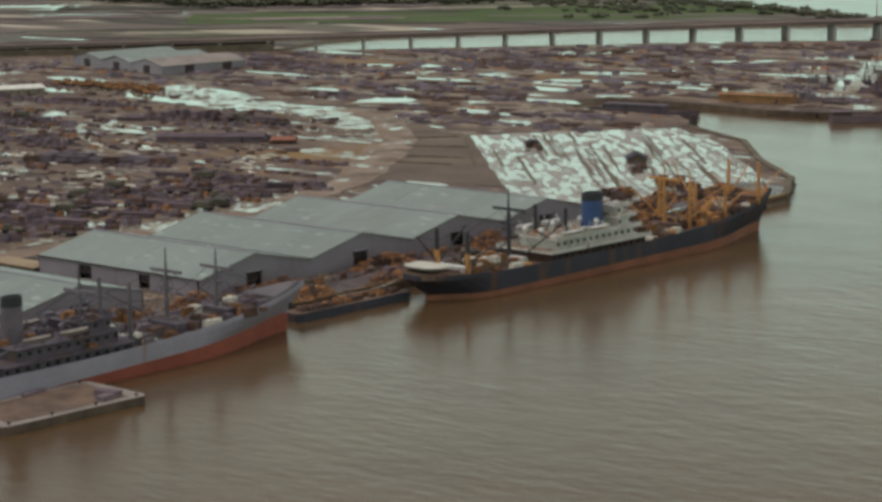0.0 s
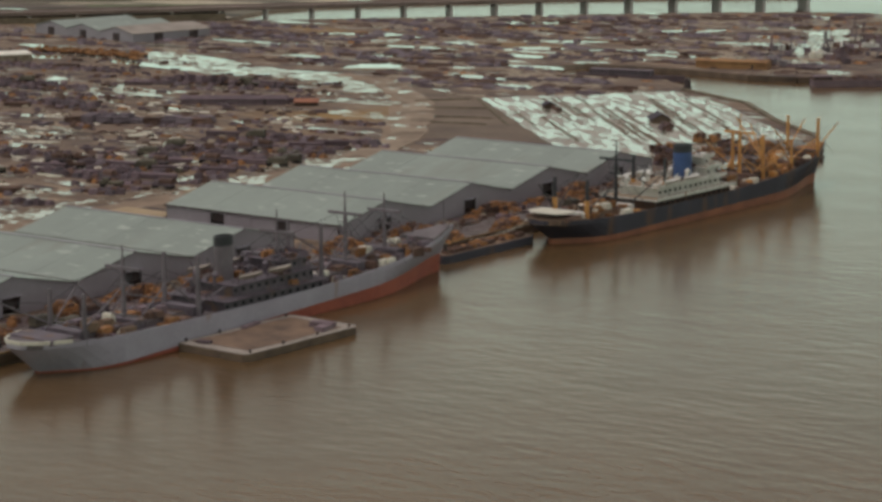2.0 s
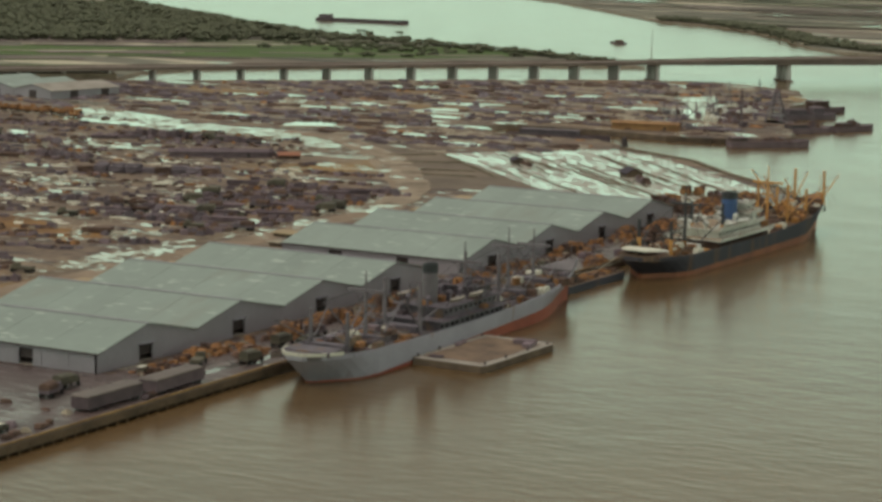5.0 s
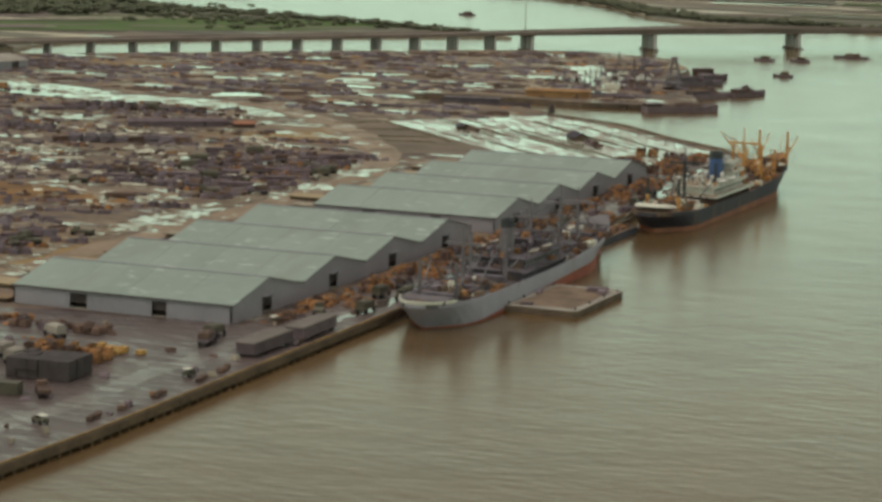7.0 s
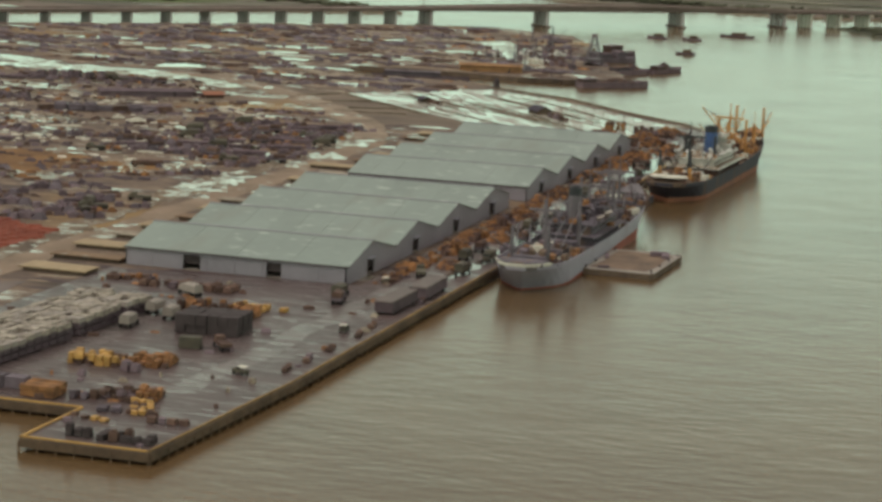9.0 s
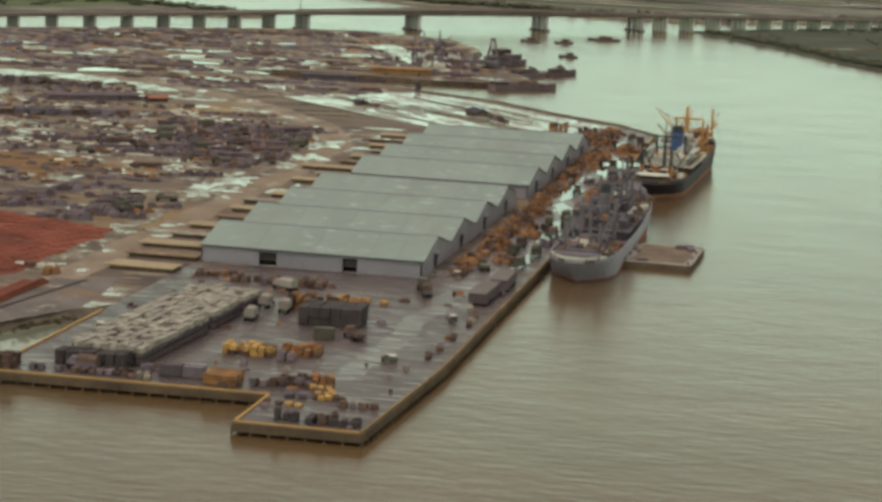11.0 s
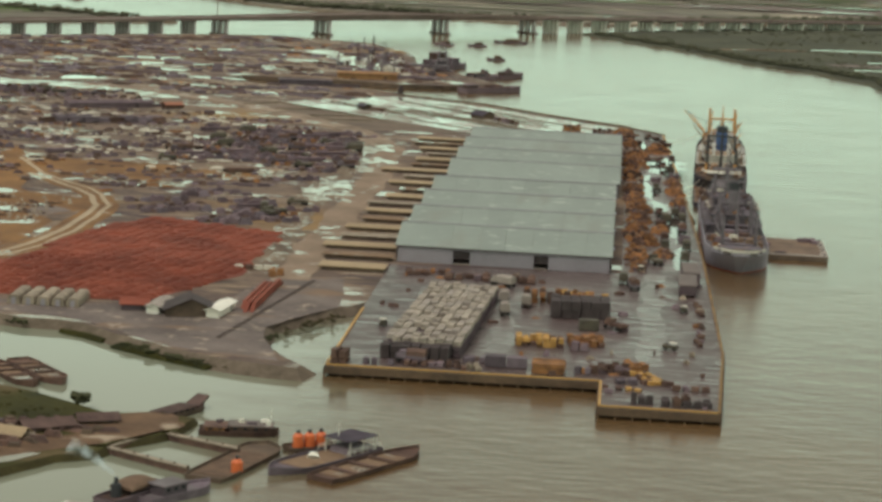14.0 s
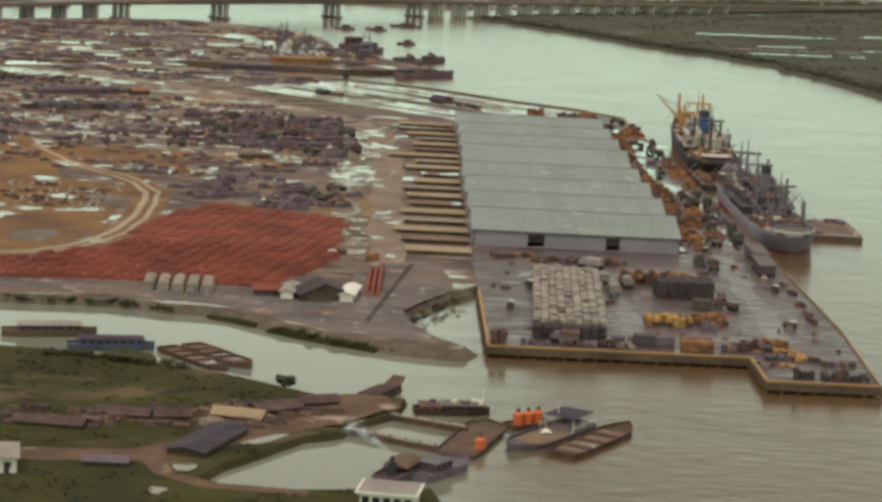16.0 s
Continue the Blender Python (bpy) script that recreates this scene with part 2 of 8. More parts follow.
# marsh tones raised to stand in for distance haze
M["marsh"] = material("dark_marsh_scrub", (0.088, 0.086, 0.056), (0.048, 0.049, 0.037), rough=0.95, scale=0.03, fine=0.4, contrast=0.55, bump=0.8, dist=0.6)
# field colours lightened to take in the haze of distance
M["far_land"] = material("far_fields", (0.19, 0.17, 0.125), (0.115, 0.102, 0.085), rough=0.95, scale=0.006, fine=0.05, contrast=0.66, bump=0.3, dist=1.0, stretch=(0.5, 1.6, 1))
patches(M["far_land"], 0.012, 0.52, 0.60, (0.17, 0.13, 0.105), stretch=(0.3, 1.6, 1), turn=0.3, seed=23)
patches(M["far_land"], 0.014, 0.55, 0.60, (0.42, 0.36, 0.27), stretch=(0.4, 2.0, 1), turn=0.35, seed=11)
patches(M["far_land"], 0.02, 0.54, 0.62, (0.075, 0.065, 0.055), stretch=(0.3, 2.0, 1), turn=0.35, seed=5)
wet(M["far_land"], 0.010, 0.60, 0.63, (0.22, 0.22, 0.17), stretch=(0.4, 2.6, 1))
M["field"] = material("green_paddy_field", (0.10, 0.135, 0.045), (0.062, 0.085, 0.032), rough=0.95, scale=0.02, fine=0.15, contrast=0.5, bump=0.3, dist=0.3, stretch=(0.5, 1.5, 1))
M["bank"] = material("river_bank_mud", (0.19, 0.15, 0.11), (0.095, 0.078, 0.052), rough=0.9, scale=0.2, fine=0.8, bump=0.5, dist=0.3)
M["shore"] = material("muddy_shore", (0.17, 0.13, 0.098), (0.08, 0.062, 0.045), rough=0.9, scale=0.25, fine=1.2, contrast=0.6, bump=0.5, dist=0.3)
M["path"] = material("laterite_track", (0.25, 0.165, 0.105), (0.125, 0.082, 0.058), rough=0.9, scale=0.08, fine=0.8, bump=0.3, dist=0.15)
wet(M["path"], 0.07, 0.55, 0.60, (0.2, 0.17, 0.13), rough=0.08)
M["dirt_road"] = material("pale_dirt_road", (0.29, 0.21, 0.152), (0.165, 0.117, 0.085), rough=0.9, scale=0.08, fine=0.6, bump=0.3, dist=0.15)
wet(M["dirt_road"], 0.09, 0.58, 0.63, (0.24, 0.2, 0.15), rough=0.08)
M["bank_path"] = material("trodden_bank_path", (0.170, 0.104, 0.063), (0.085, 0.053, 0.036), rough=0.9, scale=0.15, fine=1.0, bump=0.3, dist=0.15)
patches(M["bank_path"], 0.12, 0.62, 0.70, (0.34, 0.27, 0.2), seed=6)
M["dirt_bend"] = material("pale_trodden_dirt", (0.315, 0.24, 0.178), (0.19, 0.14, 0.103), rough=0.9, scale=0.07, fine=0.5, contrast=0.6, bump=0.3, dist=0.15)
patches(M["dirt_bend"], 0.16, 0.53, 0.64, (0.15, 0.108, 0.082), stretch=(0.7, 0.7, 1), seed=61)
wet(M["dirt_bend"], 0.16, 0.57, 0.66, (0.26, 0.22, 0.17), rough=0.08, stretch=(0.7, 0.7, 1))
M["bare_earth"] = material("bare_brown_earth", (0.19, 0.142, 0.108), (0.115, 0.085, 0.068), rough=0.9, scale=0.05, fine=0.5, contrast=0.55, bump=0.3, dist=0.2)
M["orange_ground"] = material("orange_sandy_ground", (0.25, 0.132, 0.054), (0.11, 0.062, 0.038), rough=0.9, scale=0.05, fine=0.5, contrast=0.6, bump=0.3, dist=0.2)
wet(M["orange_ground"], 0.06, 0.58, 0.64, (0.2, 0.17, 0.13), rough=0.08)
M["gravel"] = material("grey_gravel", (0.19, 0.152, 0.136), (0.1, 0.079, 0.072), rough=0.9, scale=0.09, fine=1.0, contrast=0.6, bump=0.3, dist=0.15)
patches(M["gravel"], 0.08, 0.55, 0.66, (0.19, 0.125, 0.085), stretch=(0.6, 1.2, 1), seed=41)
patches(M["gravel"], 0.3, 0.60, 0.68, (0.3, 0.24, 0.19), seed=44)
M["sand"] = material("pale_sand", (0.42, 0.34, 0.24), (0.28, 0.21, 0.14), rough=0.9, scale=0.05, fine=0.7, bump=0.3, dist=0.2)
M["red"] = material("rusty_red_steel", (0.275, 0.08, 0.05), (0.14, 0.043, 0.031), rough=0.8, scale=0.08, fine=1.6, contrast=0.6, bump=0.4, dist=0.1)
M["roof"] = material("aluminium_roof_sheet", (0.260, 0.295, 0.258), (0.204, 0.231, 0.202), rough=0.5, scale=0.05, fine=0.5, contrast=0.4, bump=0, metal=0.15, vary=0.05)
patches(M["roof"], 0.35, 0.60, 0.70, (0.36, 0.385, 0.34), stretch=(0.6, 1.4, 1), seed=4)
patches(M["roof"], 0.06, 0.58, 0.70, (0.22, 0.235, 0.2), stretch=(1.5, 0.5, 1), seed=14)
M["shed_wall"] = material("shed_wall_sheet", (0.29, 0.258, 0.288), (0.218, 0.195, 0.216), rough=0.6, scale=0.1, fine=0.7, contrast=0.4, bump=0.1)
# lightened to hold haze; so are timber, quay_face, hull_black, soot, crate_dark, dark_thatch
M["dark"] = material("dark_steel", (0.078, 0.061, 0.061), (0.046, 0.035, 0.035), rough=0.8, scale=0.5, fine=3.0, bump=0.1)
M["timber"] = material("weathered_dark_timber", (0.144, 0.102, 0.072), (0.068, 0.050, 0.041), rough=0.85, scale=0.3, fine=2.0, bump=0.3, vary=0.2)
M["ochre"] = material("ochre_painted_timber", (0.52, 0.31, 0.09), (0.36, 0.2, 0.06), rough=0.7, scale=0.2, fine=1.5, bump=0.2)
M["kerb_brown"] = material("worn_ochre_edge_timber", (0.30, 0.185, 0.075), (0.15, 0.09, 0.045), rough=0.8, scale=0.15, fine=1.2, contrast=0.6, bump=0.2)
M["quay_face"] = material("brown_quay_face", (0.155, 0.103, 0.067), (0.079, 0.055, 0.040), rough=0.85, scale=0.2, fine=1.5, contrast=0.6, bump=0.3)
M["tan"] = material("tan_concrete_platform", (0.39, 0.29, 0.18), (0.26, 0.19, 0.12), rough=0.8, scale=0.1, fine=0.8, bump=0.2)
M["concrete"] = material("stained_concrete", (0.36, 0.31, 0.27), (0.22, 0.185, 0.16), rough=0.85, scale=0.12, fine=0.9, bump=0.2)
M["bridge"] = material("weathered_bridge_concrete", (0.25, 0.19, 0.165), (0.15, 0.115, 0.1), rough=0.85, scale=0.05, fine=0.5, bump=0.1)
# the paleness is partly haze put into the concrete's colour
M["bridge_pier"] = material("pale_bridge_pier_concrete", (0.5, 0.46, 0.44), (0.36, 0.33, 0.31), rough=0.85, scale=0.1, fine=0.6, bump=0.1)
M["hull_black"] = material("black_hull_paint", (0.050, 0.046, 0.062), (0.033, 0.030, 0.042), rough=0.65, scale=0.12, fine=1.2, bump=0.05)
patches(M["hull_black"], 0.25, 0.56, 0.70, (0.10, 0.058, 0.04), stretch=(1, 1, 0.25), seed=9)
M["hull_grey"] = material("grey_hull_paint", (0.36, 0.33, 0.385), (0.27, 0.245, 0.285), rough=0.5, scale=0.12, fine=1.2, bump=0.05)
patches(M["hull_grey"], 0.25, 0.63, 0.74, (0.24, 0.16, 0.13), stretch=(1, 1, 0.25), seed=2)
M["boot"] = material("red_antifouling_paint", (0.33, 0.085, 0.05), (0.2, 0.05, 0.035), rough=0.6, scale=0.15, fine=1.2, bump=0.05)
M["boot_rust"] = material("rust_brown_antifouling_paint", (0.30, 0.115, 0.06), (0.18, 0.07, 0.045), rough=0.65, scale=0.15, fine=1.2, bump=0.05)
M["white"] = material("ship_white_paint", (0.66, 0.64, 0.60), (0.46, 0.43, 0.38), rough=0.5, scale=0.3, fine=1.5, contrast=0.6, bump=0.03)
patches(M["white"], 0.5, 0.62, 0.70, (0.3, 0.2, 0.13), stretch=(1, 1, 0.4), seed=17)
M["deck_steel"] = material("rusty_deck_steel", (0.22, 0.145, 0.1), (0.1, 0.07, 0.055), rough=0.75, scale=0.2, fine=1.5, contrast=0.6, bump=0.15)
M["deck_plank"] = material("weathered_deck_planks", (0.36, 0.27, 0.19), (0.19, 0.135, 0.095), rough=0.8, scale=0.3, fine=2.0, contrast=0.6, bump=0.15, stretch=(2.0, 0.3, 1))
M["deck_grey"] = material("grey_deck_paint", (0.16, 0.132, 0.138), (0.085, 0.07, 0.073), rough=0.7, scale=0.2, fine=1.5, contrast=0.6, bump=0.15)
M["mast_ochre"] = material("buff_mast_paint", (0.56, 0.28, 0.085), (0.40, 0.18, 0.055), rough=0.55, scale=0.3, fine=2.0, bump=0.05)
M["house_grey"] = material("dark_violet_house_paint", (0.14, 0.112, 0.132), (0.075, 0.06, 0.072), rough=0.7, scale=0.35, fine=2.0, contrast=0.65, bump=0.1)
patches(M["house_grey"], 0.3, 0.58, 0.68, (0.17, 0.105, 0.075), seed=17)
M["mast_grey"] = material("grey_mast_paint", (0.18, 0.15, 0.165), (0.105, 0.088, 0.097), rough=0.6, scale=0.3, fine=2.0, contrast=0.6, bump=0.05)
M["funnel_blue"] = material("blue_funnel_paint", (0.055, 0.10, 0.25), (0.04, 0.07, 0.17), rough=0.45, scale=0.3, fine=2.0, bump=0.03)
M["soot"] = material("soot_black_paint", (0.039, 0.039, 0.042), (0.029, 0.029, 0.033), rough=0.6, scale=0.4, fine=2.0, bump=0.05)
M["canvas"] = material("pale_canvas", (0.66, 0.62, 0.52), (0.5, 0.46, 0.38), rough=0.85, scale=0.3, fine=1.5, bump=0.2, vary=0.1)
M["crate_orange"] = material("orange_brown_crates", (0.33, 0.158, 0.065), (0.14, 0.072, 0.04), rough=0.8, scale=0.5, fine=2.5, contrast=0.6, bump=0.2, vary=0.35)
M["crate_yellow"] = material("tan_yellow_cases", (0.52, 0.30, 0.085), (0.32, 0.17, 0.05), rough=0.65, scale=0.5, fine=2.5, bump=0.1, vary=0.2)
M["crate_brown"] = material("brown_timber_crates", (0.15, 0.09, 0.068), (0.068, 0.043, 0.038), rough=0.85, scale=0.4, fine=2.5, contrast=0.6, bump=0.2, vary=0.35)
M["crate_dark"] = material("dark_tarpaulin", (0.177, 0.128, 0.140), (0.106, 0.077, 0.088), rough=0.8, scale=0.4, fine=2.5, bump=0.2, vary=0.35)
M["crate_slate"] = material("slate_painted_steel", (0.165, 0.13, 0.148), (0.09, 0.07, 0.08), rough=0.75, scale=0.4, fine=2.5, bump=0.1, vary=0.3)
M["crate_pale"] = material("pale_sacks_and_board", (0.36, 0.295, 0.225), (0.165, 0.13, 0.1), rough=0.85, scale=0.5, fine=2.5, bump=0.3, vary=0.15)
M["sack"] = material("pale_sacks", (0.41, 0.35, 0.285), (0.15, 0.122, 0.102), rough=0.85, scale=0.5, fine=2.5, contrast=0.6, bump=0.3, vary=0.15)
M["olive"] = material("olive_drab_paint", (0.105, 0.088, 0.06), (0.06, 0.05, 0.038), rough=0.7, scale=0.4, fine=2.0, bump=0.1, vary=0.3)
M["rubber"] = material("black_rubber", (0.025, 0.024, 0.023), (0.015, 0.015, 0.015), rough=0.85, scale=1.0, fine=5.0, bump=0.1)
M["glass"] = material("dark_window_glass", (0.03, 0.035, 0.04), (0.02, 0.022, 0.025), rough=0.12, scale=1.0, fine=4.0, bump=0)
M["orange_paint"] = material("orange_tank_paint", (0.64, 0.15, 0.045), (0.48, 0.1, 0.03), rough=0.5, scale=0.5, fine=2.0, bump=0.05)
M["blue_paint"] = material("faded_blue_paint", (0.105, 0.115, 0.175), (0.06, 0.062, 0.095), rough=0.6, scale=0.4, fine=2.0, bump=0.1)
M["leaf"] = material("dark_green_leaves", (0.075, 0.075, 0.036), (0.036, 0.037, 0.02), rough=0.9, scale=0.3, fine=2.0, contrast=0.6, bump=0.3, dist=0.2)
# paler copy of the leaf colour, with distance haze put into it
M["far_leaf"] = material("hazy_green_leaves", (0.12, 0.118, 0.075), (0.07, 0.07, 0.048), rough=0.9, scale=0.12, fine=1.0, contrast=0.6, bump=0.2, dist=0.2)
M["store_ochre"] = material("dull_ochre_store", (0.34, 0.185, 0.085), (0.2, 0.11, 0.06), rough=0.85, scale=0.2, fine=1.5, contrast=0.6, bump=0.2)
M["thatch"] = material("brown_thatch", (0.17, 0.11, 0.075), (0.085, 0.056, 0.042), rough=0.95, scale=0.5, fine=3.0, bump=0.4, vary=0.2)
M["dark_thatch"] = material("dark_wet_thatch", (0.120, 0.077, 0.066), (0.068, 0.045, 0.042), rough=0.95, scale=0.6, fine=3.0, contrast=0.6, bump=0.5, vary=0.2)
M["slate_roof"] = material("grey_violet_sheet_roof", (0.078, 0.062, 0.078), (0.045, 0.037, 0.047), rough=0.9, scale=0.3, fine=2.0, bump=0.1)
M["plaster"] = material("whitewashed_plaster", (0.78, 0.75, 0.66), (0.62, 0.58, 0.5), rough=0.85, scale=0.2, fine=1.5, bump=0.1)


# ---- building tools ----
def box(bm, c, s, rz=0.0, taper=1.0):
    """A box centred at c with sides s, turned by rz degrees; taper narrows its top."""
    a, vs = radians(rz), []
    for z, k in ((-0.5, 1.0), (0.5, taper)):
        for x, y in ((-0.5, -0.5), (0.5, -0.5), (0.5, 0.5), (-0.5, 0.5)):
            px, py = x * s[0] * k, y * s[1] * k
            vs.append(bm.verts.new((c[0] + px * math.cos(a) - py * math.sin(a), c[1] + px * math.sin(a) + py * math.cos(a), c[2] + z * s[2])))
    for f in ((3, 2, 1, 0), (4, 5, 6, 7), (0, 1, 5, 4), (1, 2, 6, 5), (2, 3, 7, 6), (3, 0, 4, 7)):
        bm.faces.new([vs[i] for i in f])
    return vs


def tube(bm, p, q, r1, r2=None, n=8):
    """A round bar from p to q."""
    p, q, r2 = Vector(p), Vector(q), r1 if r2 is None else r2
    d = (q - p).normalized()
    u = d.orthogonal().normalized()
    v = d.cross(u)
    rings = []
    for c, r in ((p, r1), (q, r2)):
        rings.append([bm.verts.new(c + r * (math.cos(2 * math.pi * i / n) * u + math.sin(2 * math.pi * i / n) * v)) for i in range(n)])
    for i in range(n):
        j = (i + 1) % n
        bm.faces.new((rings[0][i], rings[0][j], rings[1][j], rings[1][i]))
    bm.faces.new(rings[0][::-1])
    bm.faces.new(rings[1])


def prism(bm, pts, z0, z1):
    """An upright solid over a flat outline given anticlockwise."""
    lo = [bm.verts.new((x, y, z0)) for x, y in pts]
    hi = [bm.verts.new((x, y, z1)) for x, y in pts]
    n = len(pts)
    bm.faces.new(hi)
    bm.faces.new(lo[::-1])
    for i in range(n):
        j = (i + 1) % n
        bm.faces.new((lo[i], lo[j], hi[j], hi[i]))


def slab(bm, corners, thick):
    """A sheet with thickness below four corners in space."""
    top = [bm.verts.new(c) for c in corners]
    low = [bm.verts.new((c[0], c[1], c[2] - thick)) for c in corners]
    bm.faces.new(top)
    bm.faces.new(low[::-1])
    n = len(corners)
    for i in range(n):
        j = (i + 1) % n
        bm.faces.new((low[i], low[j], top[j], top[i]))


def fill_flat(bm):
    """Cuts large flat faces into triangles."""
    bm.normal_update()
    bmesh.ops.triangulate(bm, faces=[f for f in bm.faces if len(f.verts) > 4])


def mesh_of(bm, mat):
    me = bpy.data.meshes.new("mesh")
    bmesh.ops.recalc_face_normals(bm, faces=bm.faces)
    bm.to_mesh(me)
    bm.free()
    me.materials.append(M[mat])
    return me


def part(name, bm, mat, parent=None, label=""):
    ob = new(name, mesh_of(bm, mat))
    if parent is not None:
        ob.parent = parent
    if label:
        tagged(ob, label)
    return ob


def base(name, label, category, m=None, group="", kind=""):
    ob = new(name)
    if m is not None:
        ob.matrix_world = m
    return tagged(ob, label, category, group, kind)


def thing(name, bm, mat, label, category, m=None, group="", kind=""):
    ob = new(name, mesh_of(bm, mat))
    if m is not None:
        ob.matrix_world = m
    return tagged(ob, label, category, group, kind)


def uneven(pts, step, amp, seed=0, closed=True):
    """An outline with natural wobble between its corners."""
    out, n = [], len(pts)
    for i in range(n if closed else n - 1):
        a, b = Vector(pts[i]), Vector(pts[(i + 1) % n])
        k = max(1, int((b - a).length / step))
        if (b - a).length > 900:
            k = 1
        for j in range(k):
            p = a.lerp(b, j / k)
            w = amp if (j or amp < 2) else amp * 0.4
            out.append((p.x + w * noise.noise((p.x / 17, p.y / 17, seed)), p.y + w * noise.noise((p.x / 17, p.y / 17, seed + 40))))
    return out


def land(name, pts, z, mat, label, slope=2.5, depth=-1.2, edge="bank"):
    """Ground with sloping banks that run into the water."""
    bm = bmesh.new()
    n = len(pts)
    area = sum(pts[i][0] * pts[(i + 1) % n][1] - pts[(i + 1) % n][0] * pts[i][1] for i in range(n))
    if area < 0:
        pts = pts[::-1]
    top = [bm.verts.new((x, y, z)) for x, y in pts]
    low = []
    for i in range(n):
        a, b = Vector(pts[i - 1]), Vector(pts[(i + 1) % n])
        d = (b - a).normalized()
        w = slope(pts[i]) if callable(slope) else slope
        low.append(bm.verts.new((pts[i][0] + d.y * w, pts[i][1] - d.x * w, depth)))
    bm.faces.new(top)
    for i in range(n):
        j = (i + 1) % n
        bm.faces.new((low[i], low[j], top[j], top[i])).material_index = 1
    fill_flat(bm)
    ob = thing(name, bm, mat, label, "ground", kind="structure")
    ob.data.materials.append(M[edge])
    return ob


def patch(name, pts, z, mat, label, category="ground", thick=0.25):
    """A flat patch lying on the ground, with a low edge."""
    bm = bmesh.new()
    n = len(pts)
    if sum(pts[i][0] * pts[(i + 1) % n][1] - pts[(i + 1) % n][0] * pts[i][1] for i in range(n)) < 0:
        pts = pts[::-1]
    prism(bm, pts, z - thick, z)
    fill_flat(bm)
    return thing(name, bm, mat, label, category, kind="structure")


def ribbon(pts, width):
    """The outline of a strip along a line."""
    left, right = [], []
    for i, p in enumerate(pts):
        a, b = Vector(pts[max(0, i - 1)]), Vector(pts[min(len(pts) - 1, i + 1)])
        d = (b - a).normalized()
        left.append((p[0] - d.y * width / 2, p[1] + d.x * width / 2))
        right.append((p[0] + d.y * width / 2, p[1] - d.x * width / 2))
    return right + left[::-1]


LAND, DECK = 2.1, 2.3

# ---- water and land ----
bm = bmesh.new()
box(bm, (0, 0, -2.0), (9000, 9000, 4.0))
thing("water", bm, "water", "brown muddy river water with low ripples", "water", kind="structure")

MAIN = [(22, -14), (24.4, 20), (22, 200), (18.5, 351), (1, 382), (-33, 415), (-62, 450), (-100, 474), (-112, 489), (-128, 503), (-176, 500), (-198, 520), (-190, 541), (-143, 543), (-109, 537), (-90, 540),
        (-74, 552), (-64, 566), (-72, 590), (-90, 630), (-112, 660), (-118, 700), (-126, 760), (-155, 825), (-187, 844), (-219, 856), (-256, 838), (-298, 806), (-332, 772), (-380, 722), (-449, 652),
        (-500, 600), (-620, 480), (-900, 300), (-1500, 250), (-1500, -60), (-500, -90), (-260, -112), (-162, -121), (-138, -120), (-114, -128), (-100, -141), (-90, -149), (-78, -156), (-63, -160), (-62.5, -157), (-67.5, -149),
        (-71.5, -139), (-74.2, -131), (-74.8, -119), (-72, -108.5), (-67, -97), (-59, -86), (-50, -70), (-20, -40)]
land("ground", uneven(MAIN, 5, 2.2, 3), LAND, "yard", "muddy brown storage yard with puddles and wheel tracks", slope=lambda p: 5.5 if -100 < p[0] < -60 and p[1] < -143 else 3.4 if p[0] > -76 and p[1] < -80 else (3.2 if p[0] < -57 and p[1] < 0 else 2.5), edge="shore")
GREEN = [(-306, 958), (-360, 988), (-405, 1016), (-470, 1050), (-545, 1075), (-625, 1096), (-743, 1186), (-820, 1236), (-938, 1342), (-1100, 1480), (-2600, 2600), (-4300, 1200), (-4300, 100), (-1500, 180), (-900, 280), (-620, 460), (-520, 580), (-484, 636), (-496, 668), (-508, 700), (-503, 740),
         (-430, 850), (-385, 900), (-335, 942)]
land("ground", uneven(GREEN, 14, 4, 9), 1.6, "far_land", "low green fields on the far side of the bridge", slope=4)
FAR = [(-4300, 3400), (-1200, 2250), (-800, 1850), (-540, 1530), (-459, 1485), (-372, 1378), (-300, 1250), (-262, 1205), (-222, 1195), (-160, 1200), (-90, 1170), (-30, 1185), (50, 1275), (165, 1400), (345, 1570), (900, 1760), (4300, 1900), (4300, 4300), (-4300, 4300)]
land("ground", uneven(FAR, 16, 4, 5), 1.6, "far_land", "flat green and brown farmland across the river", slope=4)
RIGHT = [(-30, 1072), (5, 1006), (32, 958), (60, 900), (78, 850), (110, 806), (138, 740), (158, 640), (172, 540), (260, 380), (500, 260), (2200, 240), (4300, 600), (4300, 1760), (900, 1650), (400, 1570), (275, 1480), (160, 1345), (130, 1310), (40, 1176), (-8, 1106), (-22, 1084)]
land("ground", uneven(RIGHT, 8, 3.5, 2), 1.3, "marsh", "dark green marshy river bank", slope=4, edge="marsh")
SOUTH = [(-176, -172), (-142, -178), (-130, -183), (-118, -188), (-107, -194), (-99, -200), (-91, -207), (-82, -204), (-74, -206), (-77, -219), (-83, -228), (-86, -236), (-93, -240), (-99, -252), (-105, -262), (-108, -272), (-100, -279), (-86, -276), (-70, -272),
         (-66, -290), (-78, -340), (-110, -420), (-200, -520), (-600, -640), (-600, -160), (-260, -158)]
land("ground", uneven(SOUTH, 4, 1.0, 6), 1.3, "grass", "green grassy bank beside the creek", slope=1.5, edge="grass_edge")

# quay and pier
QUAY = [(22.7, -179.6), (25.6, -120), (25.4, 20), (22.5, 200), (19, 351), (10, 366), (-8, 366), (-4, 292), (4, 288), (3, -17), (-57, -24), (-57, -157), (-0.9, -156.2), (-0.9, -179.6)]
bm = bmesh.new()
prism(bm, QUAY, 1.7, DECK)
fill_flat(bm)
